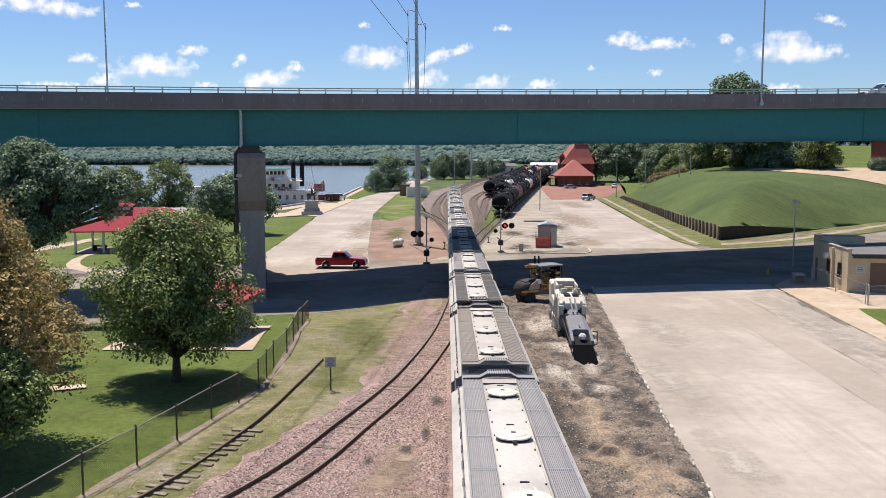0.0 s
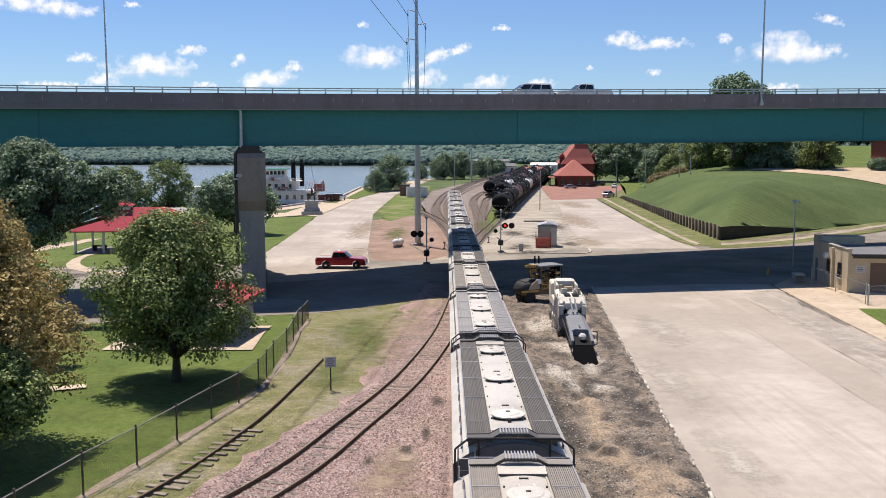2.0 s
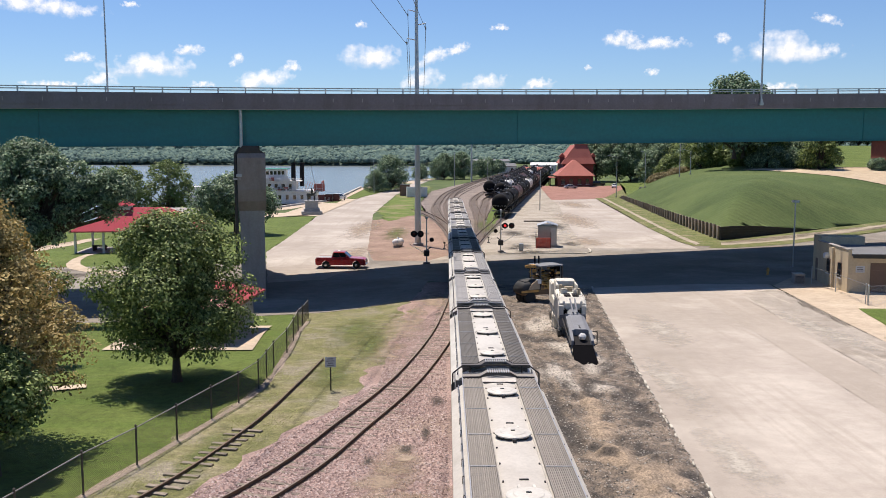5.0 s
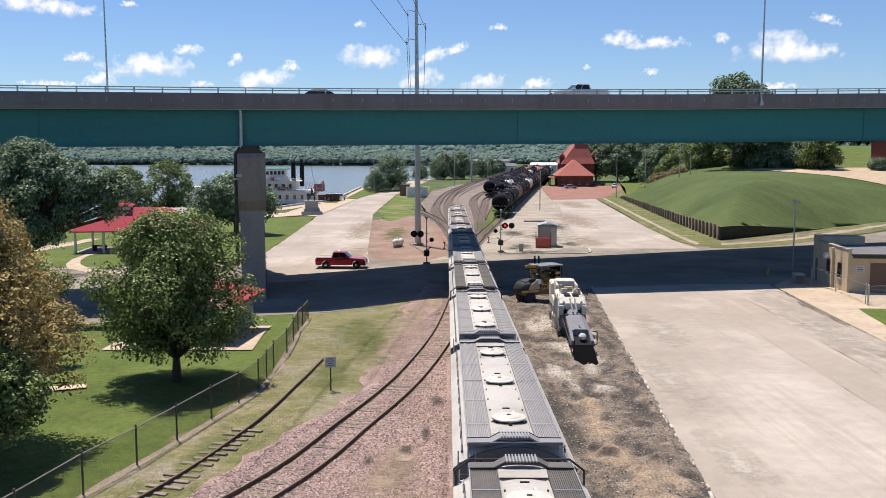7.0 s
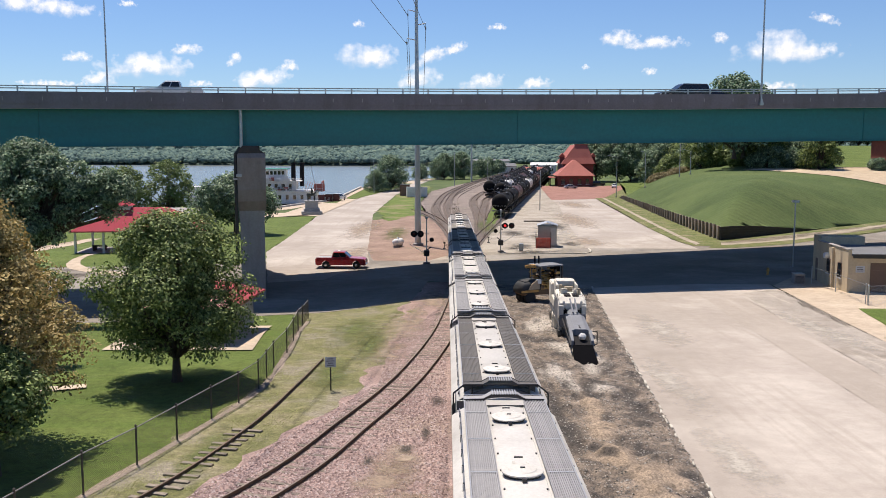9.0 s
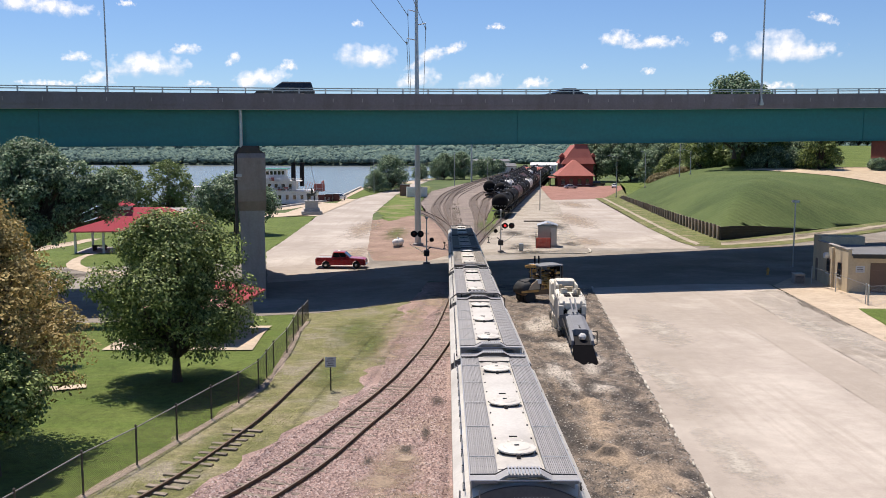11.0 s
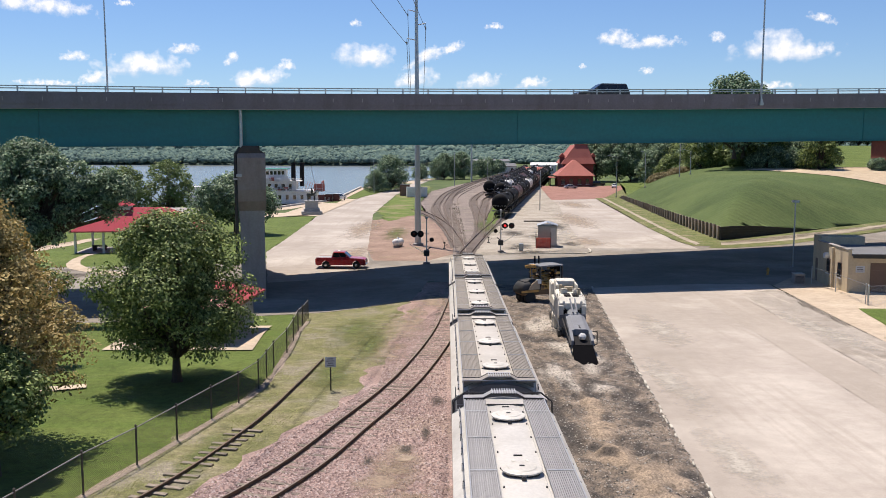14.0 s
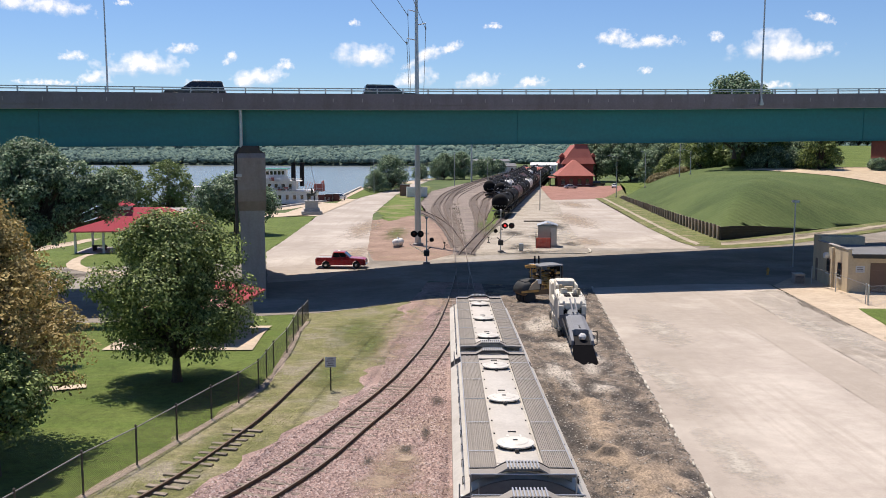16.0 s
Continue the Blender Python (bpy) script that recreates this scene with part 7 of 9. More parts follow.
# conveyor, folded down towards the road
cv = part("conveyor", loft([[(-w, y, z - 0.1), (w, y, z - 0.1), (w, y, z + 0.2), (w * 0.55, y, z + 0.34), (-w * 0.55, y, z + 0.34), (-w, y, z + 0.2)] for w, y, z in ((0.34, -3.6, 1.75), (0.42, -4.9, 1.72), (0.60, -5.3, 1.7), (0.66, -8.5, 1.34))]), MILL_GREY, mm, "long grey covered conveyor")
part("cover_ridge", solid((-0.03, 0.03, -8.3, -5.4, 1.72, 1.78)), DARK_METAL, cv)
for y, z in ((-5.35, 2.06),):
    part("cover_strap", solid((-0.64, 0.64, y - 0.04, y + 0.04, z - 0.45, z), bevel=0.01), MILL_GREY, cv)
for x in (-0.6, 0.6):
    part("end_cheek", loft([[(x - 0.1, -8.5, 1.0), (x + 0.1, -8.5, 1.0), (x + 0.1, -8.5, 1.62), (x - 0.1, -8.5, 1.62)], [(x - 0.08, -9.8, 0.8), (x + 0.08, -9.8, 0.8), (x + 0.08, -9.8, 1.25), (x - 0.08, -9.8, 1.25)]]), MILL_GREY, cv)
    part("conveyor_rail", tube((x * 1.15, -4.0, 1.5), (x * 1.2, -9.8, 0.95), 0.05, sides=6), DARK_METAL, cv)
part("end_hood", loft([[(-0.5, -8.45, 0.95), (0.5, -8.45, 0.95), (0.5, -8.45, 1.3), (-0.5, -8.45, 1.3)], [(-0.5, -9.9, 0.7), (0.5, -9.9, 0.7), (0.5, -9.9, 1.0), (-0.5, -9.9, 1.0)]]), BLACK, cv)
part("end_lamp", lathe([(0.16, 1.22), (0.22, 1.3), (0.24, 1.42), (0.16, 1.55), (0.02, 1.58)], 12, at=(0.05, -9.25, 0)), WHITE, cv)
part("rubber_skirt", loft([[(-0.6, -9.85, 1.0), (0.6, -9.85, 1.0), (0.6, -9.8, 0.8), (-0.6, -9.8, 0.8)], [(-0.74, -12.5, 0.12), (0.74, -12.5, 0.12), (0.74, -12.45, 0.02), (-0.74, -12.45, 0.02)]]), FLAP, cv, "black hanging rubber flap")
part("side_guard", tube((0.95, -9.2, 0.9), (0.95, -9.2, 1.7), 0.035, sides=6, bm=tube((0.66, -9.2, 1.7), (0.95, -9.2, 1.7), 0.035, sides=6, bm=tube((0.66, -9.2, 0.9), (0.95, -9.2, 0.9), 0.035, sides=6))), DARK_METAL, cv)
for x in (-0.16, 0.16):
    part("lift_ram", tube((x, -3.6, 2.75), (x * 0.8, -5.4, 2.15), 0.055, sides=8), MILL_GREY, cv)
part("support_leg", tube((-0.55, -8.0, 0.0), (-0.55, -8.0, 1.4), 0.1, sides=8), DARK_METAL, cv)
ld = bmesh.new()
for y in (-2.2, -1.7):
    tube((-1.55, y, 0.4), (-1.3, y, 2.6), 0.025, sides=6, bm=ld)
for k in range(6):
    tube((-1.53 + 0.04 * k, -2.2, 0.6 + 0.36 * k), (-1.53 + 0.04 * k, -1.7, 0.6 + 0.36 * k), 0.02, sides=5, bm=ld)
part("ladder", ld, GALV, mm)
for ob in mm.children_recursive:
    if ob is not cv and ob.parent is not cv:
        ob.data.transform(Matrix.Diagonal((0.78, 1, 1, 1)))
        ob.location.x *= 0.78

# ---- yellow tyre roller ----
MACHINE_BROWN = paint("oily_brown_machine_paint", (0.20, 0.115, 0.05), 0.6, 0, (0.06, 0.045, 0.035), 0.6, 1.4, 10)
ROLLER_HOOD = paint("oily_dark_hood_paint", (0.045, 0.05, 0.055), 0.7, 0, (0.10, 0.08, 0.06), 0.5, 1.2, 10, spec=0.2)
rl = thing("road_roller", pose(8.5, 75.2, grade(75.2) + 0.06, 0, 0, 24), "worn yellow road roller with a grey canopy", "construction machine")
part("frame", solid((-2.2, 2.2, -0.85, 0.85, 0.75, 1.25), bevel=0.06), MACHINE_BROWN, rl)
hd = part("engine_hood", loft([[(x, -0.85, 0.9), (x, 0.85, 0.9), (x, 0.85, h - 0.25), (x, 0.5, h), (x, -0.5, h), (x, -0.85, h - 0.25)] for x, h in ((-2.3, 1.5), (-2.1, 1.85), (-1.2, 2.0), (-0.75, 2.0))]), ROLLER_HOOD, rl, "dark rounded engine hood", smooth=True)
part("hood_stripe", solid((-2.45, -0.8, -0.9, -0.86, 1.0, 1.2), bevel=0.01), YELLOW, hd)
part("hood_panel", loft([[(x, -0.55, h), (x, 0.55, h), (x, 0.45, h + 0.05), (x, -0.45, h + 0.05)] for x, h in ((-2.0, 1.88), (-1.2, 1.99), (-0.8, 1.99))]), ROLLER_HOOD, hd)
part("hood_flank", loft([[(x, -0.93, 1.25), (x, -0.86, 1.25), (x, -0.86, h), (x, -0.93, h)] for x, h in ((-1.75, 1.35), (-1.45, 1.75), (-1.1, 1.98), (-0.72, 2.05))]), MILL_TAN, hd, "tan curved hood flank")
part("operator_platform", solid((-0.7, 1.2, -0.85, 0.85, 1.2, 1.4), bevel=0.03), YELLOW, rl)
part("seat", solid((0.3, 0.8, -0.3, 0.3, 1.4, 1.8), (0.75, 0.9, -0.3, 0.3, 1.8, 2.4), bevel=0.05), BLACK, rl)
part("steering_column", tube((-0.5, 0, 1.4), (-0.2, 0, 2.2), 0.05, sides=8), DARK_METAL, rl)
part("steering_wheel", lathe([(0.22, 2.2), (0.25, 2.22), (0.22, 2.24)], 16, at=(-0.2, 0, 0)), BLACK, rl)
part("rear_body", solid((1.2, 2.4, -0.85, 0.85, 1.0, 2.0), bevel=0.08), DARK_METAL, rl)
rc = random.Random(4)
for k in range(60):
    x, y, z = rc.uniform(-0.9, 1.4), rc.uniform(-0.9, 0.8), rc.uniform(1.0, 2.9)
    a, b, c_ = rc.uniform(0.05, 0.28), rc.uniform(0.05, 0.18), rc.uniform(0.03, 0.16)
    part("machine_fitting", solid((x - a, x + a, y - b, y + b, z - c_, z + c_), bevel=0.02), (YELLOW, DARK_METAL, MACHINE_BROWN, YELLOW, MILL_TAN, BLACK)[k % 6], rl)
part("rear_screen", solid((1.3, 1.36, -0.8, 0.8, 1.9, 3.1), bevel=0.01), BLACK, rl)
cn = part("canopy", solid((-0.75, 1.6, -0.95, 0.95, 3.12, 3.24), bevel=0.04), MILL_GREY, rl, "grey canopy roof")
for x in (-0.65, 1.5):
    for y in (-0.85, 0.85):
        part("canopy_post", solid((x - 0.05, x + 0.05, y - 0.05, y + 0.05, 1.2, 3.12)), DARK_METAL, cn)
for x in (-0.35, 0.05):
    part("exhaust_stack", tube((x, 0.6, 2.0), (x, 0.6, 3.9), 0.07, sides=8), BLACK, rl)
for i in range(7):
    part("hydraulic_pipe", tube((-0.7, -0.7 + 0.2 * i, 1.5 + 0.12 * i), (0.9, -0.75 + 0.18 * i, 1.7 + 0.13 * i), 0.06, sides=6), YELLOW, rl)
part("beacon_bar", solid((-1.6, -0.6, -0.2, 0.2, 3.0, 3.25), bevel=0.04), YELLOW, rl)
part("beacon_post", tube((-1.1, 0, 2.2), (-1.1, 0, 3.05), 0.05, sides=8), YELLOW, rl)
part("tool_box", solid((-0.95, -0.55, -0.95, -0.6, 1.7, 2.1), bevel=0.03), WHITE, rl)
for k in range(4):
    for x, r in ((-1.55, 0.52), (1.7, 0.52)):
        w = part("roller_tyre", lathe([(0.25, -0.17), (r - 0.04, -0.17), (r, -0.12), (r, 0.12), (r - 0.04, 0.17), (0.25, 0.17)], 18, axis="Y"), RUBBER, rl)
        w.location = (x, -0.72 + 0.48 * k, r)

# ---- service building ----
BEIGE = paint("beige_painted_block", (0.56, 0.46, 0.31), 0.9, 0, (0.30, 0.24, 0.19), 0.4, 0.7, 5, 0.2, streak=(1.2, 1.2, 0.35))
BROWN = paint("brown_door_paint", (0.16, 0.095, 0.065), 0.6, 0, (0.1, 0.07, 0.05), 0.4, 1.0, 8)
ROOF_GREY = paint("grey_roof_membrane", (0.16, 0.165, 0.175), 0.85, 0, (0.1, 0.1, 0.1), 0.4, 0.4, 4)
gz = grade(82)
sb = thing("service_building", pose(37.3, 80.5, gz, 0, 0, -5), "low beige block service building with a flat grey roof", "building")
part("side_wall", solid((0, 0.3, 0, 8.2, -0.4, 4.05)), BEIGE, sb, "sunlit beige side wall")
part("front_wall", solid((0.3, 2.0, 0.0, 0.3, -0.4, 3.55), (6.2, 16, 0.0, 0.3, -0.4, 3.55), (2.0, 6.2, 0.0, 0.3, 2.9, 3.55)), BEIGE, sb)
part("back_wall", solid((0.3, 16, 7.9, 8.2, -0.4, 3.6)), BEIGE, sb)
part("end_wall", solid((15.7, 16, 0.3, 7.9, -0.4, 3.6)), BEIGE, sb)
part("coping", solid((-0.06, 0.36, -0.06, 8.26, 4.05, 4.15), bevel=0.02), CONCRETE, sb)
rf = part("roof", solid((0.3, 16.2, -0.35, 8.2, 3.55, 3.72)), ROOF_GREY, sb, "flat grey roof")
part("fascia_board", solid((0.3, 16.2, -0.40, -0.35, 3.35, 3.74)), DARK_METAL, rf)
gd = part("garage_door", solid((2.0, 6.2, 0.1, 0.16, -0.1, 2.9)), BROWN, sb, "brown panelled garage door")
for i in range(5):
    part("door_panel", solid((2.1, 6.1, 0.075, 0.1, 0.02 + 0.57 * i, 0.5 + 0.57 * i), bevel=0.012), BROWN, gd)
for y in (2.0, 5.0):
    wd = part("window", solid((-0.05, 0.02, y - 0.42, y + 0.42, 1.3, 2.6)), GLASS_DARK, sb, "narrow dark window")
    part("window_frame", solid((-0.07, 0.0, y - 0.5, y - 0.42, 1.25, 2.65), (-0.07, 0.0, y + 0.42, y + 0.5, 1.25, 2.65), (-0.07, 0.0, y - 0.42, y + 0.42, 2.6, 2.68), (-0.06, 0.0, y - 0.42, y + 0.42, 1.92, 1.97)), BROWN, wd)
    part("window_sill", solid((-0.14, 0.0, y - 0.55, y + 0.55, 1.16, 1.25), bevel=0.015), WHITE, wd)
part("vent_hood", lathe([(0.26, -0.45), (0.3, -0.3), (0.28, 0.0)], 14, axis="X", at=(0.0, 5.2, 2.95)), WHITE, sb)
part("buttress", solid((-0.22, 0.0, 3.55, 3.95, -0.4, 3.9), bevel=0.02), BEIGE, sb)
part("rear_block", solid((0.3, 4.5, 8.2, 10.6, -0.4, 4.5)), BEIGE, sb, "taller shaded rear block")
part("rear_doorway", solid((0.22, 0.3, 8.6, 9.6, -0.1, 2.2)), BROWN, sb)
nt = part("notice", solid((0.7, 1.5, -0.03, 0.0, 2.0, 2.6)), SIGN_WHITE, sb, "small pale notice with bars")
for i in range(3):
    part("text_bar", solid((0.8, 1.35, -0.036, -0.03, 2.12 + 0.15 * i, 2.17 + 0.15 * i)), DARK_METAL, nt)
ac = thing("utility_box", pose(35.5, 87.2, grade(87.2) + 0.09, 0, 0, -5), "small grey-beige utility box on the apron", "utility box")
part("housing", solid((-0.5, 0.5, -0.5, 0.5, 0, 0.95), bevel=0.04), CONCRETE, ac)
for i in range(6):
    part("louvre", solid((-0.42, 0.42, -0.52, -0.5, 0.15 + 0.11 * i, 0.2 + 0.11 * i)), DARK_METAL, ac)
part("lid", solid((-0.53, 0.53, -0.53, 0.53, 0.95, 1.0), bevel=0.015), GALV, ac)
hy = thing("fire_hydrant", pose(35.0, 94.1, grade(94.1) + 0.05), "yellow fire hydrant in the bridge's shade", "hydrant")
part("barrel", lathe([(0.17, 0), (0.17, 0.06), (0.12, 0.08), (0.12, 0.6), (0.16, 0.62), (0.16, 0.68), (0.1, 0.8), (0.03, 0.84)], 14), YELLOW, hy)
part("nozzle", lathe([(0.06, -0.2), (0.06, 0.2)], 10, axis="X", at=(0, 0, 0.5)), YELLOW, hy)

# ---- park hut and pavilion with red roofs ----
RED_ROOF = paint("red_metal_roof", (0.40, 0.055, 0.06), 0.5, 0, (0.3, 0.12, 0.1), 0.4, 0.5, 6, 0.05)
PINK_ROOF = paint("faded_red_metal_roof", (0.43, 0.062, 0.085), 0.85, 0, (0.36, 0.10, 0.11), 0.4, 0.4, 5, 0.05, spec=0.15)
drape("hut_slab", [(-21.5, 54.4), (-12.0, 54.4), (-12.8, 65.0), (-22, 65)], 0.1, CONCRETE_GROUND, 0.0, "pale concrete slab around the park hut", "slab")
ht = thing("park_hut", pose(-16.4, 60.2, grade(60) + 0.1, 0, 0, -4), "small pale park hut with a red metal roof", "building")
part("wall", solid((-2.4, 2.4, -3.2, 3.2, 0, 2.35), bevel=0.03), CONCRETE, ht)
part("roof", loft([[(-3.1, -4.0, 2.35), (3.1, -4.0, 2.35), (3.1, 4.0, 2.35), (-3.1, 4.0, 2.35)], [(-3.1, -4.0, 2.48), (3.1, -4.0, 2.48), (3.1, 4.0, 2.48), (-3.1, 4.0, 2.48)], [(-0.5, -0.6, 3.7), (0.5, -0.6, 3.7), (0.5, 0.6, 3.7), (-0.5, 0.6, 3.7)]]), RED_ROOF, ht, "bright red hipped roof")
part("door", solid((-0.5, 0.5, -3.24, -3.2, 0, 2.05)), BROWN, ht)
part("window", solid((1.2, 2.2, -3.24, -3.2, 1.1, 1.9)), GLASS_DARK, ht)
pv = thing("picnic_pavilion", pose(-43.0, 121.5, grade(121.5), 0, 0, 4), "open picnic pavilion with a faded red hipped roof", "pavilion")
part("roof", loft([[(-7.2, -4.0, 2.95), (10.4, -4.0, 2.95), (10.4, 4.5, 2.95), (-7.2, 4.5, 2.95)], [(-7.2, -4.0, 3.1), (10.4, -4.0, 3.1), (10.4, 4.5, 3.1), (-7.2, 4.5, 3.1)], [(-1.6, -0.2, 6.05), (4.9, -0.2, 6.05), (4.9, 0.2, 6.05), (-1.6, 0.2, 6.05)]]), PINK_ROOF, pv, "faded red metal roof")
part("cupola", loft([[(-0.8 - a, -a, z), (-0.8 + a, -a, z), (-0.8 + a, a, z), (-0.8 - a, a, z)] for a, z in ((0.8, 5.7), (0.8, 6.3))]), WHITE, pv)
part("cupola_roof", loft([[(-0.8 - a, -a, z), (-0.8 + a, -a, z), (-0.8 + a, a, z), (-0.8 - a, a, z)] for a, z in ((1.1, 6.3), (0.05, 7.1))]), PINK_ROOF, pv)
for x in (-6.6, -2.9, 0.6, 3.6, 6.8, 9.8):
    for y in (-3.4, 3.8):
        part("post", solid((x - 0.14, x + 0.14, y - 0.14, y + 0.14, -0.2, 2.97), bevel=0.02), WHITE, pv)
part("floor_slab", solid((-7.1, 10.3, -4.0, 4.4, -0.2, 0.1)), CONCRETE, pv)
for x in (-4.5, -0.5, 3.5):
    tb = part("picnic_table", solid((x - 0.9, x + 0.9, -0.4, 0.4, 0.78, 0.84), (x - 0.9, x + 0.9, -0.95, -0.65, 0.52, 0.57), (x - 0.9, x + 0.9, 0.65, 0.95, 0.52, 0.57), (x - 0.7, x - 0.6, -0.8, 0.8, 0.1, 0.78), (x + 0.6, x + 0.7, -0.8, 0.8, 0.1, 0.78)), DARK_TIMBER, pv)
bk = thing("boathouse", pose(-50, 168, grade(168), 0, 0, 6), "low tan park building by the river", "building")
part("wall", solid((-6, 6, -3, 3, 0, 2.4)), BEIGE, bk)
part("roof", prism([(-3.5, 2.35), (0, 3.3), (3.5, 2.35), (3.5, 2.5), (0, 3.45), (-3.5, 2.5)], -6.5, 6.5, plane="yz"), CONCRETE, bk)

# ---- statue of a rider on a stone pedestal ----
STONE = paint("grey_monument_stone", (0.42, 0.41, 0.39), 0.9, 0, (0.25, 0.24, 0.22), 0.5, 1.0, 8, 0.2)
BRONZE = paint("dark_bronze", (0.05, 0.05, 0.045), 0.5, 0.6, (0.06, 0.1, 0.08), 0.4, 2.0, 10)
pd = thing("pedestal", pose(-29.4, 197.2, land(-29.4, 197.2) + 0.06, 0, 0, 10), "stepped pale stone pedestal of the monument", "pedestal")
part("lower_step", solid((-2.3, 2.3, -1.9, 1.9, 0, 0.7), bevel=0.05), STONE, pd)
part("upper_step", solid((-1.8, 1.8, -1.4, 1.4, 0.7, 1.3), bevel=0.05), STONE, pd)
part("die", loft([[(-a, -b, z), (a, -b, z), (a, b, z), (-a, b, z)] for a, b, z in ((1.5, 1.1, 1.3), (1.35, 1.0, 2.7), (1.55, 1.15, 2.8), (1.55, 1.15, 3.0))]), STONE, pd)
bm = bmesh.new()
loft([[(x, r * math.cos(a), z + r * math.sin(a)) for a in [radians(q) for q in range(0, 360, 45)]] for x, z, r in ((-1.1, 1.35, 0.15), (-0.9, 1.4, 0.36), (-0.2, 1.35, 0.38), (0.5, 1.45, 0.36), (0.9, 1.8, 0.22), (1.2, 2.25, 0.17), (1.5, 2.15, 0.13), (1.75, 1.95, 0.08))], bm=bm)
for x, y in ((-0.85, -0.2), (-0.75, 0.2), (0.55, -0.2), (0.7, 0.2)):
    tube((x, y, 0), (x, y, 1.2), 0.08, 0.13, 6, bm)
loft([[(0.05 + r * math.cos(a), r * math.sin(a), z) for a in [radians(q) for q in range(0, 360, 45)]] for z, r in ((1.6, 0.3), (2.0, 0.26), (2.35, 0.28), (2.5, 0.1), (2.6, 0.14), (2.8, 0.14), (2.9, 0.05))], bm=bm)
st = tagged(part("statue", bm, BRONZE), "dark bronze equestrian statue as a plain shape", "statue")
st.matrix_basis = pose(-29.4, 197.2, land(-29.4, 197.2) + 3.06, 0, 0, 10)


# ---- moored riverboat ----
BOAT_WHITE = paint("riverboat_white", (0.72, 0.72, 0.70), 0.5, 0, (0.4, 0.36, 0.32), 0.3, 0.6, 6)
TEAL_ROOF = paint("pale_teal_roof", (0.10, 0.42, 0.36), 0.6, 0, (0.2, 0.4, 0.36), 0.3)
BIN_RED = paint("dark_red_bin_paint", (0.10, 0.02, 0.02), 0.6)
RAIL_RED = paint("faded_red_rail", (0.42, 0.12, 0.10), 0.6)
bt = thing("riverboat", pose(-55.0, 251, -2.2, 0, 0, 4), "white multi-deck riverboat with two tall black stacks", "boat")
part("hull", loft([[(x, -w, 1.55), (x, w, 1.55), (x, w * 0.9, -0.6), (x, -w * 0.9, -0.6)] for x, w in ((-22.5, 0.3), (-20, 3.6), (-15, 5.2), (18, 5.2), (21.5, 4.4))]), BLACK, bt, "black low hull")
part("rubbing_strip", loft([[(x, -w - 0.06, 1.75), (x, w + 0.06, 1.75), (x, w + 0.06, 1.5), (x, -w - 0.06, 1.5)] for x, w in ((-22.6, 0.35), (-20, 3.7), (-15, 5.3), (18, 5.3), (21.6, 4.5))]), BOAT_WHITE, bt)
d1 = part("main_deckhouse", solid((1.5, 19.0, -4.2, 4.2, 1.7, 4.7), bevel=0.05), BOAT_WHITE, bt)
part("boiler_deck", solid((0.5, 21.0, -5.0, 5.0, 4.7, 4.95), bevel=0.04), BOAT_WHITE, bt)
d2 = part("upper_deckhouse", solid((1.0, 13.5, -3.4, 3.4, 5.2, 7.6), bevel=0.05), BOAT_WHITE, bt)
part("texas_deck", solid((0.2, 15.0, -4.3, 4.3, 7.6, 7.8), bevel=0.04), BOAT_WHITE, bt)
ph = part("pilothouse", solid((4.8, 10.5, -2.6, 2.6, 7.8, 11.0), bevel=0.05), BOAT_WHITE, bt)
part("pilothouse_roof", solid((4.2, 11.2, -3.1, 3.1, 11.0, 11.25), bevel=0.05), TEAL_ROOF, bt, "pale teal roof")
part("hurricane_deck", solid((-6, 3.0, -4.2, 4.2, 7.3, 7.5)), TEAL_ROOF, bt)
for i in range(5):
    part("window", solid((5.1 + 1.08 * i, 5.85 + 1.08 * i, -2.64, -2.58, 9.5, 10.5)), GLASS_DARK, ph)
for i in range(6):
    part("window", solid((1.8 + 1.9 * i, 2.7 + 1.9 * i, -3.44, -3.38, 5.9, 6.9)), GLASS_DARK, d2)
for i in range(8):
    part("window", solid((2.4 + 2.05 * i, 3.2 + 2.05 * i, -4.24, -4.18, 2.6, 3.8)), GLASS_DARK, d1)
for y in (-1.7, 1.7):
    sk = part("smoke_stack", lathe([(0.62, 6.0), (0.62, 12.4), (0.75, 12.4), (0.75, 12.8), (0.6, 12.8)], 16, at=(12.6 + (0 if y < 0 else 2.1), y, 0)), BLACK, bt, "tall black smoke stack")
rl_ = bmesh.new()
for z, x0, x1, w in ((5.6, 0.6, 21, 4.95), (5.2, 0.6, 21, 4.95), (8.4, 0.4, 15, 4.2), (8.1, 0.4, 15, 4.2), (2.5, -20, 1.5, 4.0), (2.1, -20, 1.5, 4.0)):
    tube((x0, -w, z), (x1, -w, z), 0.05, sides=5, bm=rl_)
for i in range(14):
    tube((0.6 + 1.56 * i, -4.95, 4.9), (0.6 + 1.56 * i, -4.95, 7.6), 0.05, sides=5, bm=rl_)
part("deck_rail", rl_, BOAT_WHITE, bt)
st_ = bmesh.new()
for i in range(8):
    tube((16 + 0.6 * i, -4.6, 4.9), (17 + 0.6 * i, -4.6, 7.8 - 0.35 * i), 0.06, sides=5, bm=st_)
part("stern_frame", st_, RAIL_RED, bt, "faded red stern frame")
rb_ = random.Random(6)
for k in range(34):
    x, z = rb_.uniform(1.5, 13), rb_.choice((1.75, 4.95, 7.8))
    w_ = rb_.uniform(0.2, 0.7)
    part("deck_fitting", solid((x - w_, x + w_, -4.6, -4.2 + w_ * 0.5, z, z + rb_.uniform(0.5, 1.5)), bevel=0.04), (BOAT_WHITE, RAIL_RED, DARK_METAL, BOAT_WHITE)[k % 4], bt)
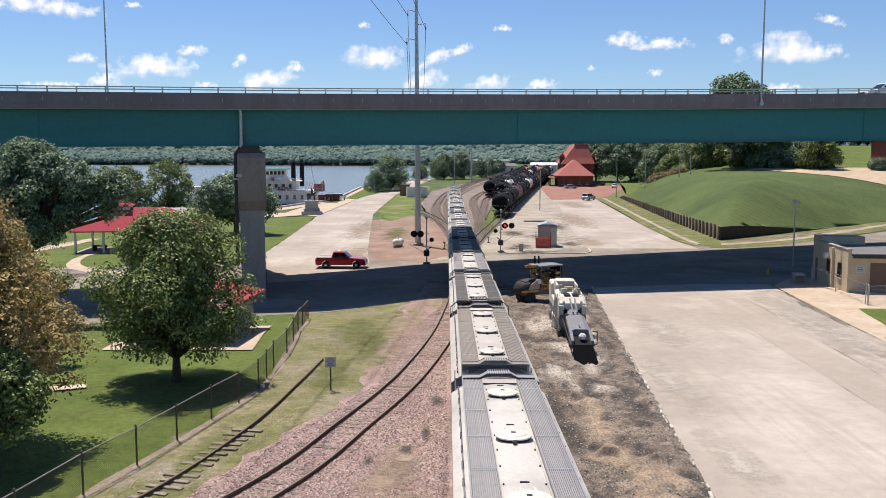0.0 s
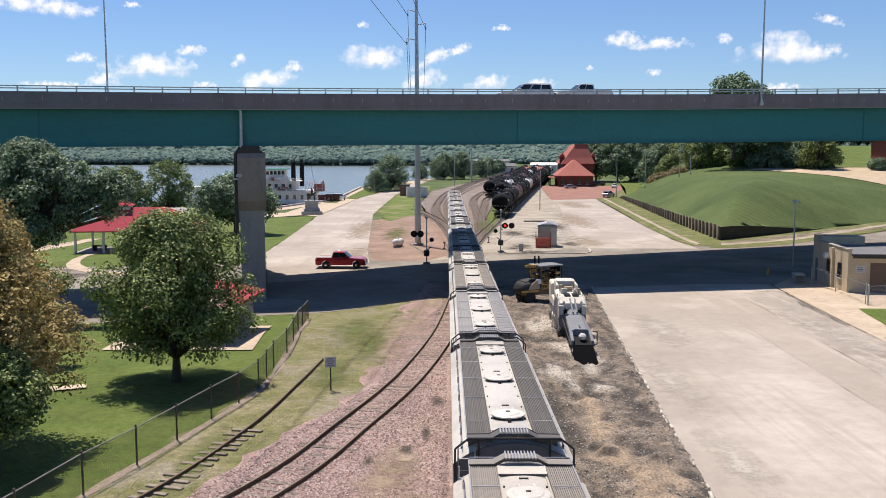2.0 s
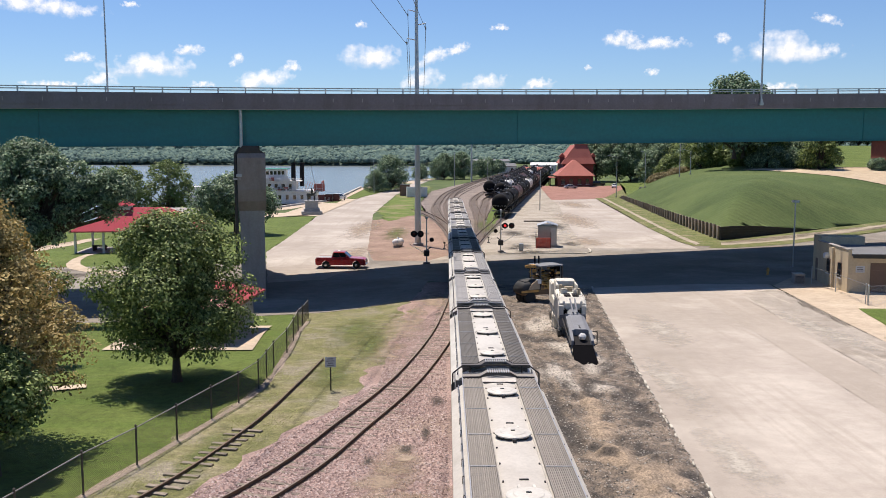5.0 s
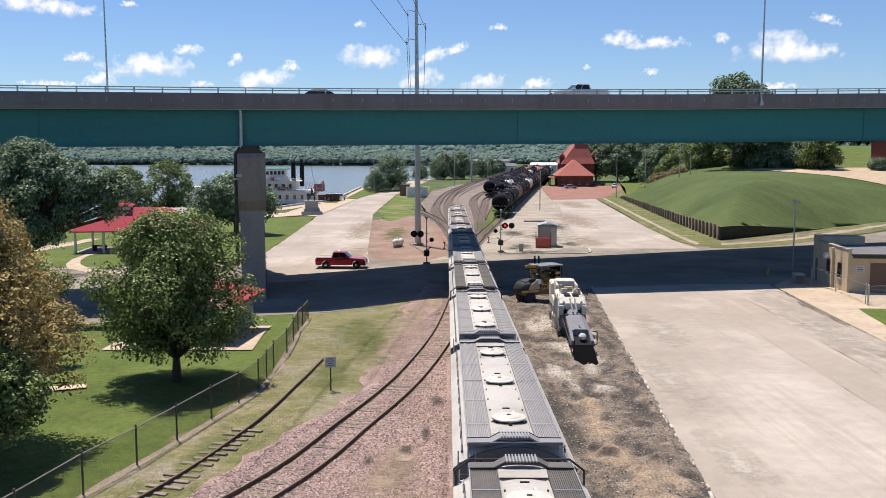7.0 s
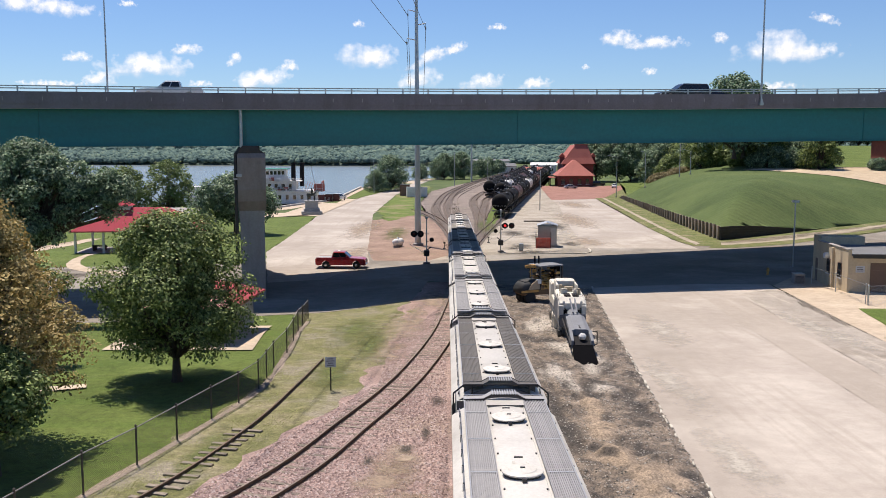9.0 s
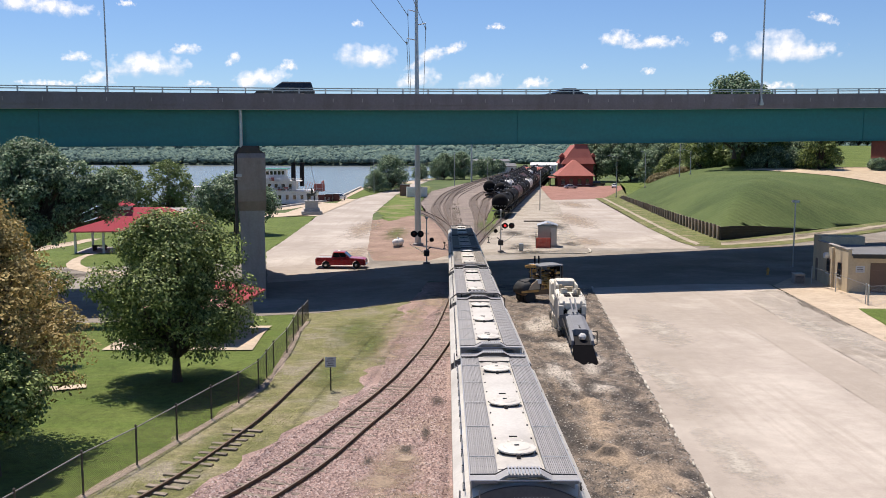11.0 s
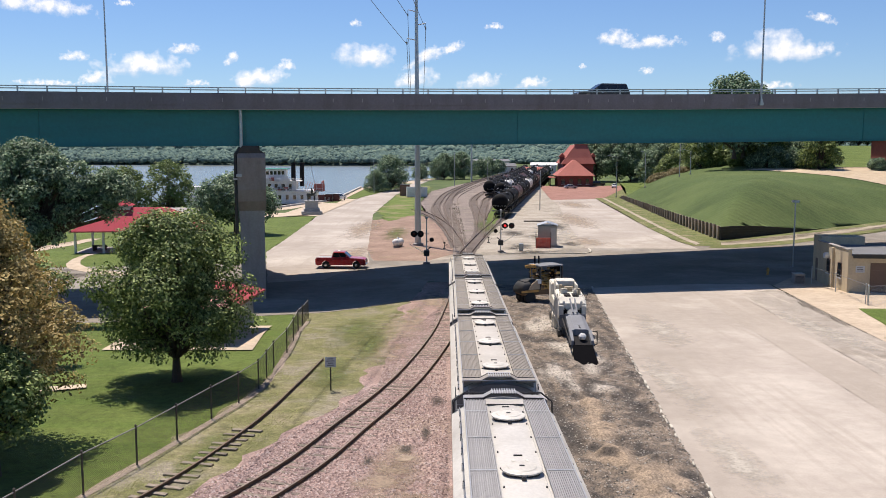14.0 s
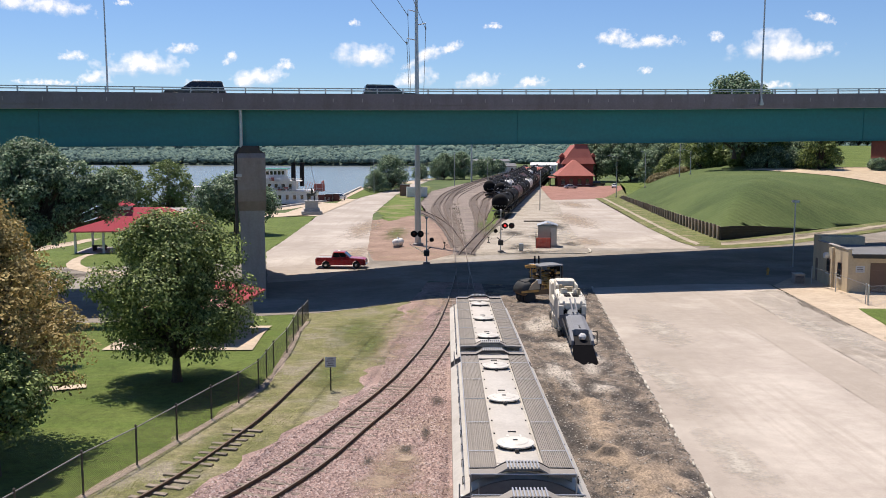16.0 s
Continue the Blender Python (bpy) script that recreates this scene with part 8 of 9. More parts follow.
for k in range(9):
    part("deck_post", tube((-5 + 3.1 * k, -5.0, 1.7), (-5 + 3.1 * k, -5.0, 4.8), 0.08, sides=6), BOAT_WHITE, bt)
part("stern_paddle_guard", solid((18.5, 21.5, -4.6, -4.4, 4.9, 7.0), (20.6, 20.8, -4.4, 4.4, 4.9, 7.6), bevel=0.05), RAIL_RED, bt)
part("derrick", tube((19, -2, 5), (17.5, -2, 12), 0.07, sides=6), GALV, bt)
part("fore_cabin", solid((-16.5, -13.5, -2.4, 2.4, 1.7, 6.0), bevel=0.05), BOAT_WHITE, bt)
part("fore_cabin_roof", solid((-17, -13, -2.8, 2.8, 6.0, 6.2), bevel=0.03), BOAT_WHITE, bt)
part("bulwark", loft([[(x, -w - 0.1, 1.7), (x, -w + 0.1, 1.7), (x, -w + 0.05, z), (x, -w - 0.05, z)] for x, w, z in ((-22.3, 0.4, 3.4), (-20, 3.6, 2.8), (-15, 5.2, 2.5), (-6, 5.2, 2.4))]), BOAT_WHITE, bt)
part("gangway", solid((-8, -6.5, -14, -4.5, 1.8, 2.0)), GALV, bt)
for i in range(3):
    dx = thing("metal_bin", pose(-33.6 + 1.9 * i, 243.5 + 1.5 * i, land(-33.6 + 1.9 * i, 243.5 + 1.5 * i) + 0.02, 0, 0, 8), "dark red metal bin on the riverfront", "bin", "riverfront bins")
    part("container", loft([[(-0.8, -0.7, 0.15), (0.8, -0.7, 0.15), (0.8, 0.7, 0.15), (-0.8, 0.7, 0.15)], [(-0.9, -0.8, 1.9), (0.9, -0.8, 1.9), (0.9, 0.8, 1.9), (-0.9, 0.8, 1.9)]]), BIN_RED, dx)
    part("lid", solid((-0.95, 0.95, -0.85, 0.85, 1.9, 2.0), bevel=0.03), DARK_METAL, dx)
    part("foot", solid((-0.7, -0.5, -0.6, 0.6, 0, 0.16), (0.5, 0.7, -0.6, 0.6, 0, 0.16)), DARK_METAL, dx)
# embankment wall
sec = []
for y in range(186, 334, 6):
    x = bank_x(y)
    sec.append([(x - 1.2, y, -3.4), (x + 0.6, y, -3.4), (x + 0.6, y, grade(y) + 0.45), (x - 0.2, y, grade(y) + 0.45)])
tagged(part("river_wall", loft(sec), STONE), "grey stone river embankment wall", "wall", kind="structure")

# ---- depot with steep red roofs ----
BRICK = paint("dark_red_brick", (0.20, 0.065, 0.05), 0.9, 0, (0.1, 0.04, 0.035), 0.5, 0.6, 6, 0.3)
TILE = paint("red_roof_tile", (0.40, 0.115, 0.085), 0.8, 0, (0.28, 0.08, 0.06), 0.5, 0.4, 3, 0.25)
dp = thing("depot", pose(50.6, 338, 0, 0, 0, -3), "red brick railway depot with steep red tiled roofs", "building")


def hip(x0, x1, y0, y1, z0, rx0, rx1, ry0, ry1, z1, over=0.9):
    a = [(x0 - over, y0 - over), (x1 + over, y0 - over), (x1 + over, y1 + over), (x0 - over, y1 + over)]
    xm, ym = (x0 + x1) / 2, (y0 + y1) / 2
    mid_ = [(x0 + (rx0 - x0) * 0.22, y0 + (ry0 - y0) * 0.22), (x1 + (rx1 - x1) * 0.22, y0 + (ry0 - y0) * 0.22), (x1 + (rx1 - x1) * 0.22, y1 + (ry1 - y1) * 0.22), (x0 + (rx0 - x0) * 0.22, y1 + (ry1 - y1) * 0.22)]
    top_ = [(rx0, ry0), (rx1, ry0), (rx1, ry1), (rx0, ry1)]
    return loft([[(x, y, z0 - 0.15) for x, y in a], [(x, y, z0) for x, y in a], [(x, y, z0 + (z1 - z0) * 0.3) for x, y in mid_], [(x, y, z1) for x, y in top_]])


part("front_wing", solid((-6.6, 6.6, 0, 16, -0.3, 4.2)), BRICK, dp)
part("front_roof", hip(-6.6, 6.6, 0, 16, 4.2, -0.4, 0.6, 6.5, 16, 10.0), TILE, dp, "red hipped roof")
part("main_block", solid((-3.8, 8.2, 12, 40, -0.3, 8.6)), BRICK, dp)
part("main_roof", hip(-3.8, 8.2, 12, 40, 8.6, 1.2, 6.0, 15.5, 37, 16.0, 0.6), TILE, dp, "steep red main roof")
part("ridge_cap", solid((0.9, 6.3, 15.3, 15.8, 15.95, 16.25)), TILE, dp)
for x in (-3.9, 8.3):
    part("dormer", solid((x - 0.9, x + 0.9, 15, 17, 8.6, 11.4)), BRICK, dp)
    part("dormer_roof", prism([(x - 1.3, 11.3), (x, 12.8), (x + 1.3, 11.3)], 14.6, 17.4, plane="xz"), TILE, dp)
part("chimney", solid((5.0, 6.0, 30, 31, 14, 18), bevel=0.05), BRICK, dp)
for x in (-4.6, -1.6, 1.6, 4.6):
    wd = part("window", solid((x - 0.65, x + 0.65, -0.06, 0.02, 0.9, 3.0)), GLASS_DARK, dp)
    part("window_sill", solid((x - 0.8, x + 0.8, -0.16, 0.0, 0.75, 0.9)), STONE, wd)
part("canopy", solid((-9.5, -6.6, 2, 15, 3.2, 3.45)), TILE, dp)
for y in (3, 8, 14):
    part("canopy_post", tube((-9.2, y, -0.2), (-9.2, y, 3.2), 0.12, sides=8), DARK_METAL, dp)


def build_house(x, y, w, d, h, roof_h, wall_mat, roof_mat, turn, label, z=None):
    t = thing("house", pose(x, y, land(x, y) if z is None else z, 0, 0, turn), label, "building", "far houses")
    part("wall", solid((-w / 2, w / 2, -d / 2, d / 2, -0.5, h)), wall_mat, t)
    part("roof", prism([(-d / 2 - 0.5, h - 0.1), (0, h + roof_h), (d / 2 + 0.5, h - 0.1), (d / 2 + 0.5, h + 0.15), (0, h + roof_h + 0.25), (-d / 2 - 0.5, h + 0.15)], -w / 2 - 0.6, w / 2 + 0.6, plane="yz"), roof_mat, t)
    k = max(2, int(w / 4))
    for i in range(k):
        xx = -w / 2 + w * (i + 0.5) / k
        wd_ = part("window", solid((xx - 0.5, xx + 0.5, -d / 2 - 0.05, -d / 2 + 0.02, h * 0.35, h * 0.75)), GLASS_DARK, t)
        part("window_sill", solid((xx - 0.6, xx + 0.6, -d / 2 - 0.14, -d / 2, h * 0.35 - 0.15, h * 0.35)), WHITE, wd_)
    return t


build_house(35, 520, 14, 10, 4.0, 1.6, WHITE, ROOF_GREY, 5, "pale warehouse beyond the tank cars")
build_house(46, 455, 12, 8, 3.0, 1.8, BEIGE, TILE, -8, "low building with a red roof beyond the yard")
build_house(57, 500, 14, 9, 5.0, 1.4, WHITE, WHITE, -8, "white roofed shed beyond the yard")
build_house(25, 545, 30, 12, 6.5, 1.2, WHITE, ROOF_GREY, 6, "long grey-roofed shed by the river")
build_house(72, 470, 12, 9, 4.5, 2.5, BEIGE, ROOF_GREY, 12, "tan house beyond the depot")
cn_ = thing("storage_container", pose(-7.9, 266, 0.07, 0, 0, 6), "white steel storage container on the grass", "container")
part("box", solid((-3.1, 3.1, -1.3, 1.3, 0.15, 2.9), bevel=0.04), WHITE, cn_)
for i in range(12):
    part("rib", solid((-2.9 + 0.52 * i, -2.7 + 0.52 * i, -1.34, -1.3, 0.3, 2.75)), WHITE, cn_)
part("roof_panel", solid((-3.15, 3.15, -1.35, 1.35, 2.9, 3.0)), GALV, cn_)
part("skid", solid((-3.0, 3.0, -1.1, -0.9, 0, 0.15), (-3.0, 3.0, 0.9, 1.1, 0, 0.15)), DARK_METAL, cn_)
dk = thing("equipment_cabinet", pose(-11.8, 274, 0.07), "dark brown equipment cabinet beside the container", "cabinet")
part("housing", solid((-1.5, 1.5, -1.2, 1.2, 0, 3.3), bevel=0.04), BROWN, dk)
part("cabinet_roof", solid((-1.65, 1.65, -1.35, 1.35, 3.3, 3.42), bevel=0.02), DARK_METAL, dk)

# ---- brick house on the hill, hedge and shrubs ----
hz = hill_z(116, 232)
hh = thing("hill_house", pose(131.5, 252, hz, 0, 0, 4), "red brick house on a pale stone base", "building")
part("base_storey", solid((-7, 7, -6, 6, -1.5, 2.6), bevel=0.04), BEIGE, hh)
up_ = part("brick_storey", solid((-6.9, 6.9, -5.9, 5.9, 2.6, 9.5)), BRICK, hh)
part("porch_floor", solid((-7.8, 7.8, -7.5, -6, 2.3, 2.6)), CONCRETE, hh)
for x in (-5.2, -2.6, 0.0, 2.6, 5.2):
    wd = part("window", solid((x - 0.5, x + 0.5, -5.96, -5.88, 3.4, 6.4)), WHITE, up_)
    part("pane", solid((x - 0.38, x + 0.38, -5.99, -5.95, 3.55, 6.25)), GLASS_DARK, wd)
for x in (-7.6, -5.0, -2.4):
    part("porch_rail_post", tube((x, -7.4, 2.6), (x, -7.4, 3.6), 0.06, sides=6), DARK_METAL, hh)
part("porch_rail", tube((-7.6, -7.4, 3.55), (7.6, -7.4, 3.55), 0.05, sides=6), DARK_METAL, hh)
part("roof", hip(-6.9, 6.9, -5.9, 5.9, 9.5, -2, 2, -0.5, 0.5, 12.5), ROOF_GREY, hh)
bush = build_tree(31, 7.0, 7.0, 0.4, 0.2, 18000, 0.26, LEAF_DARK, "wide dark green shrub on the hilltop", "shrub", n_blobs=46)
plant(bush, 96.5, 262, 0, 0.95, hill_z(96, 262) - 0.4)
plant_copy(bush, 106.0, 262, 1.4, 1.15, hill_z(106, 262) - 0.4)
plant_copy(bush, 112.0, 263, 2.4, 0.9, hill_z(112, 263) - 0.4)
hedge = build_tree(32, 2.6, 3.8, 0.2, 0.15, 7000, 0.18, LEAF_DARK, "clipped dark hedge shrub beside the brick house", "shrub", n_blobs=30)
plant(hedge, 121.5, 247, 0, 1.0, hill_z(121, 247) - 0.2)

brush = build_tree(33, 2.6, 1.2, 0.05, 0.05, 3600, 0.13, LEAF_BRUSH, "dry brown brush along the hill's edge", "shrub", n_blobs=24, group="dry brush")
for i, (x, s) in enumerate(((63.0, 0.8), (64.6, 1.0), (66.2, 1.15), (67.8, 1.1), (69.4, 0.9), (71.5, 0.8), (73.5, 0.95), (75.2, 1.1), (77.0, 1.0), (79.0, 0.8))):
    y = 253.5 + (x - 52.65) * 1.25
    (plant_copy if i else plant)(brush, x, y, x, s, hill_z(x, y) - 0.15)
# switch stands and relay boxes beside the yard leads
for x, y in ((0.2, 124), (6.9, 133), (10.6, 158)):
    ss = thing("switch_stand", pose(x, y, land(x, y) + 0.05), "small dark switch stand beside the rails", "switch stand", "switch stands")
    part("stand", lathe([(0.2, 0), (0.2, 0.08), (0.05, 0.2), (0.04, 0.7)], 10), DARK_METAL, ss)
    part("target", solid((-0.14, 0.14, -0.02, 0.02, 0.7, 0.95), bevel=0.01), DARK_METAL, ss)
    part("throw_lever", tube((0, 0, 0.4), (0.5, -0.3, 0.7), 0.03, sides=6), DARK_METAL, ss)
for x, y, w in ((10.8, 121.2, 0.6),):
    rb = thing("relay_box", pose(x, y, land(x, y) + 0.05), "small grey relay box by the crossing", "relay box", "relay boxes")
    part("box", solid((-w / 2, w / 2, -0.25, 0.25, 0.1, 1.0), bevel=0.03), GALV, rb)
    part("foot", solid((-w / 2 + 0.05, w / 2 - 0.05, -0.2, 0.2, 0, 0.1)), CONCRETE, rb)

# ---- loose stones, weeds and grass blades ----
def scatter_stones(name, label, region, count, lo, hi, mat_, seed, top=None):
    rnd_ = random.Random(seed)
    verts, faces = [], []
    x0, x1, y0, y1, inside = region
    while count > 0:
        y = y0 + (y1 - y0) * rnd_.random() ** 1.6
        x = rnd_.uniform(x0, x1)
        if not inside(x, y):
            continue
        count -= 1
        s = rnd_.uniform(lo, hi)
        z = top(x, y) if top else land(x, y) + 0.05
        a = rnd_.uniform(0, 6.28)
        k = len(verts)
        for i in range(4):
            r_ = s * rnd_.uniform(0.7, 1.2)
            verts.append((x + math.cos(a + i * 1.57) * r_, y + math.sin(a + i * 1.57) * r_, z + rnd_.uniform(-0.2, 0.3) * s))
        verts.append((x + rnd_.uniform(-0.3, 0.3) * s, y + rnd_.uniform(-0.3, 0.3) * s, z + s * rnd_.uniform(0.5, 0.9)))
        faces += [(k, k + 1, k + 4), (k + 1, k + 2, k + 4), (k + 2, k + 3, k + 4), (k + 3, k, k + 4)]
    me = bpy.data.meshes.new(name)
    me.from_pydata(verts, [], faces)
    me.materials.append(mat_)
    tagged(new(name, me), label, "gravel", kind="stuff")


def stone_mat(name, stops):
    m_, n_, l_ = tree_of(name)
    geo = n_.new("ShaderNodeNewGeometry")
    l_.new(ramp(n_, l_, geo.outputs["Random Per Island"], stops), n_["Principled BSDF"].inputs["Base Color"])
    n_["Principled BSDF"].inputs["Roughness"].default_value = 0.9
    return m_


PINK_STONE = stone_mat("pink_stone", [(0.0, (0.16, 0.105, 0.095)), (0.5, (0.37, 0.26, 0.235)), (1.0, (0.60, 0.49, 0.45))])
GREY_STONE = stone_mat("grey_stone", [(0.0, (0.05, 0.046, 0.04)), (0.55, (0.17, 0.155, 0.135)), (1.0, (0.46, 0.43, 0.38))])


def near_track_b(x, y):
    return -9.5 + (y - 26) * 0.2 < x < 0.2 and x > -3.4 - max(0, 46 - y) * 0.33 and y < 76


scatter_stones("ballast_stones", "loose pinkish ballast stones", (-11, 0.3, 24, 78, near_track_b), 24000, 0.03, 0.07, PINK_STONE, 1)
scatter_stones("cinder_stones", "loose grey stones among the cinders", (4.0, 13.4, 22, 80, lambda x, y: x < road_edge(y) and soil_share("sand", x, y) < 0.4), 15000, 0.018, 0.06, GREY_STONE, 2, soil_z)

def scatter_blades(name, label, count, region, inside, lo, hi, mat_, seed):
    rnd_ = random.Random(seed)
    verts, faces = [], []
    x0, x1, y0, y1 = region
    while count > 0:
        y = y0 + (y1 - y0) * rnd_.random() ** 1.5
        x = rnd_.uniform(x0, x1)
        if not inside(x, y) or noise.noise(Vector((x * 0.5, y * 0.35, seed))) + 0.5 * noise.noise(Vector((x * 1.8, y * 1.8, seed))) < rnd_.uniform(-0.35, 0.25):
            continue
        count -= 1
        z = land(x, y) + 0.03
        for _ in range(3):
            h_, a, lean_ = rnd_.uniform(lo, hi), rnd_.uniform(0, 6.28), rnd_.uniform(0.3, 1.2)
            w_ = h_ * 0.14
            k = len(verts)
            dx, dy = math.cos(a), math.sin(a)
            verts += [(x - dy * w_, y + dx * w_, z), (x + dy * w_, y - dx * w_, z), (x + dx * h_ * lean_, y + dy * h_ * lean_, z + h_)]
            faces.append((k, k + 1, k + 2))
    me = bpy.data.meshes.new(name)
    me.from_pydata(verts, [], faces)
    me.materials.append(mat_)
    tagged(new(name, me), label, "grass", kind="stuff")


LEAF_WEED = leaf_mat("verge_blades", (0.22, 0.25, 0.08), (0.34, 0.36, 0.13), (0.5, 0.47, 0.25), gloss=0.7)
scatter_blades("verge_grass", "tufts of half-dry grass on the verge", 12000, (-13.5, -2.2, 22, 76), lambda x, y: -13.3 + max(0, min(3.6, (y - 24) * 0.18)) < x < -9.2 + (y - 24) * 0.15, 0.02, 0.07, LEAF_WEED, 7)

# ---- fair-weather clouds, far away ----
m, n, l = tree_of("glowing_shaded_cloud")
CLOUD = m
tc = n.new("ShaderNodeTexCoord").outputs["Object"]
oi = n.new("ShaderNodeObjectInfo").outputs["Random"]
off = n.new("ShaderNodeCombineXYZ")
l.new(math_node(n, l, "MULTIPLY", oi, 47.0), off.inputs[0])
l.new(math_node(n, l, "MULTIPLY", oi, 17.0), off.inputs[1])
add = n.new("ShaderNodeVectorMath")
l.new(tc, add.inputs[0])
l.new(off.outputs[0], add.inputs[1])
nz = noise_at(n, l, add.outputs[0], 1.35, 9, 0.56)
gen = n.new("ShaderNodeTexCoord").outputs["Generated"]
mp = n.new("ShaderNodeMapping")
mp.inputs["Location"].default_value, mp.inputs["Scale"].default_value = (-1, -0.9, 0), (2, 2, 0)
l.new(gen, mp.inputs["Vector"])
ln = n.new("ShaderNodeVectorMath")
ln.operation = "LENGTH"
l.new(mp.outputs["Vector"], ln.inputs[0])
fall = math_node(n, l, "SUBTRACT", 0.86, math_node(n, l, "POWER", ln.outputs["Value"], 1.5))
dens = math_node(n, l, "ADD", math_node(n, l, "MULTIPLY", fall, 0.85), math_node(n, l, "MULTIPLY", math_node(n, l, "SUBTRACT", nz, 0.5), 1.9))
alpha = ramp(n, l, dens, [(0.16, (0, 0, 0)), (0.48, (0.4, 0.4, 0.4)), (0.85, (0.93, 0.93, 0.93))])
edge = ramp(n, l, ln.outputs["Value"], [(0.8, (1, 1, 1)), (0.98, (0, 0, 0))])
alpha = mixed(n, l, 1.0, alpha, edge, "MULTIPLY")
split = n.new("ShaderNodeSeparateXYZ")
l.new(gen, split.inputs[0])
level = math_node(n, l, "ADD", split.outputs[1], math_node(n, l, "MULTIPLY", math_node(n, l, "SUBTRACT", nz, 0.5), 0.35))
alpha = mixed(n, l, 1.0, alpha, ramp(n, l, level, [(0.20, (0, 0, 0)), (0.36, (1, 1, 1))]), "MULTIPLY")
# clouds glow; sunlit white top and shaded grey-blue base are painted by height
em = n.new("ShaderNodeEmission")
l.new(ramp(n, l, level, [(0.3, (0.72, 0.78, 0.86)), (0.55, (0.97, 0.98, 1.0))]), em.inputs["Color"])
em.inputs["Strength"].default_value = 0.95
tp = n.new("ShaderNodeBsdfTransparent")
mx = n.new("ShaderNodeMixShader")
l.new(alpha, mx.inputs[0])
l.new(tp.outputs[0], mx.inputs[1])
l.new(em.outputs[0], mx.inputs[2])
l.new(mx.outputs[0], n["Material Output"].inputs["Surface"])

CLOUDS = []
FAR = 3200.0
# bearing and height above the horizon as slopes, half width, half height, tilt
for u, v, w, h, tilt in ((-0.075, 0.1, 0.038, 0.0200, -3), (-0.325, 0.09, 0.058, 0.0185, 2), (-0.198, 0.075, 0.038, 0.0160, 9), (-0.279, 0.107, 0.020, 0.0085, 0), (0.052, 0.072, 0.029, 0.0125, 8), (0.108, 0.07, 0.022, 0.0090, 6),
                         (0.205, 0.119, 0.025, 0.012, -4), (0.241, 0.114, 0.040, 0.0100, 2), (0.378, 0.110, 0.052, 0.0240, 0), (0.416, 0.104, 0.040, 0.012, 4), (0.315, 0.12, 0.010, 0.0090, 0), (0.019, 0.108, 0.018, 0.0085, 14),
                         (-0.01, 0.098, 0.029, 0.011, 24), (-0.018, 0.075, 0.026, 0.0155, 6), (-0.456, 0.158, 0.085, 0.0150, -4), (-0.378, 0.075, 0.023, 0.0108, 0), (-0.4, 0.099, 0.017, 0.0080, 0), (-0.432, 0.07, 0.042, 0.0050, 0),
                         (-0.265, 0.07, 0.017, 0.0050, 0), (-0.166, 0.09, 0.012, 0.0082, 0), (-0.087, 0.135, 0.0075, 0.0060, 0), (0.066, 0.132, 0.012, 0.0050, 0), (0.237, 0.083, 0.009, 0.0060, 0), (0.377, 0.067, 0.029, 0.0065, 2),
                         (0.43, 0.141, 0.018, 0.0075, -20), (0.165, 0.088, 0.005, 0.0042, 0), (-0.226, 0.097, 0.012, 0.0080, 30), (-0.343, 0.157, 0.011, 0.0050, 0)):
    bm = bmesh.new()
    bmesh.ops.create_grid(bm, x_segments=6, y_segments=6, size=1)
    for q in bm.verts:
        q.co = (q.co.x * w / h, q.co.y, -0.05 * (q.co.x ** 2 + q.co.y ** 2))
    c = tagged(part("cloud", bm, CLOUD, smooth=True), "small white fair-weather cloud in the blue sky", "cloud", "clouds", "structure")
    c.scale = (h * FAR * 1.18,) * 3
    c.visible_shadow = False
    CLOUDS.append((c, u, v, tilt))


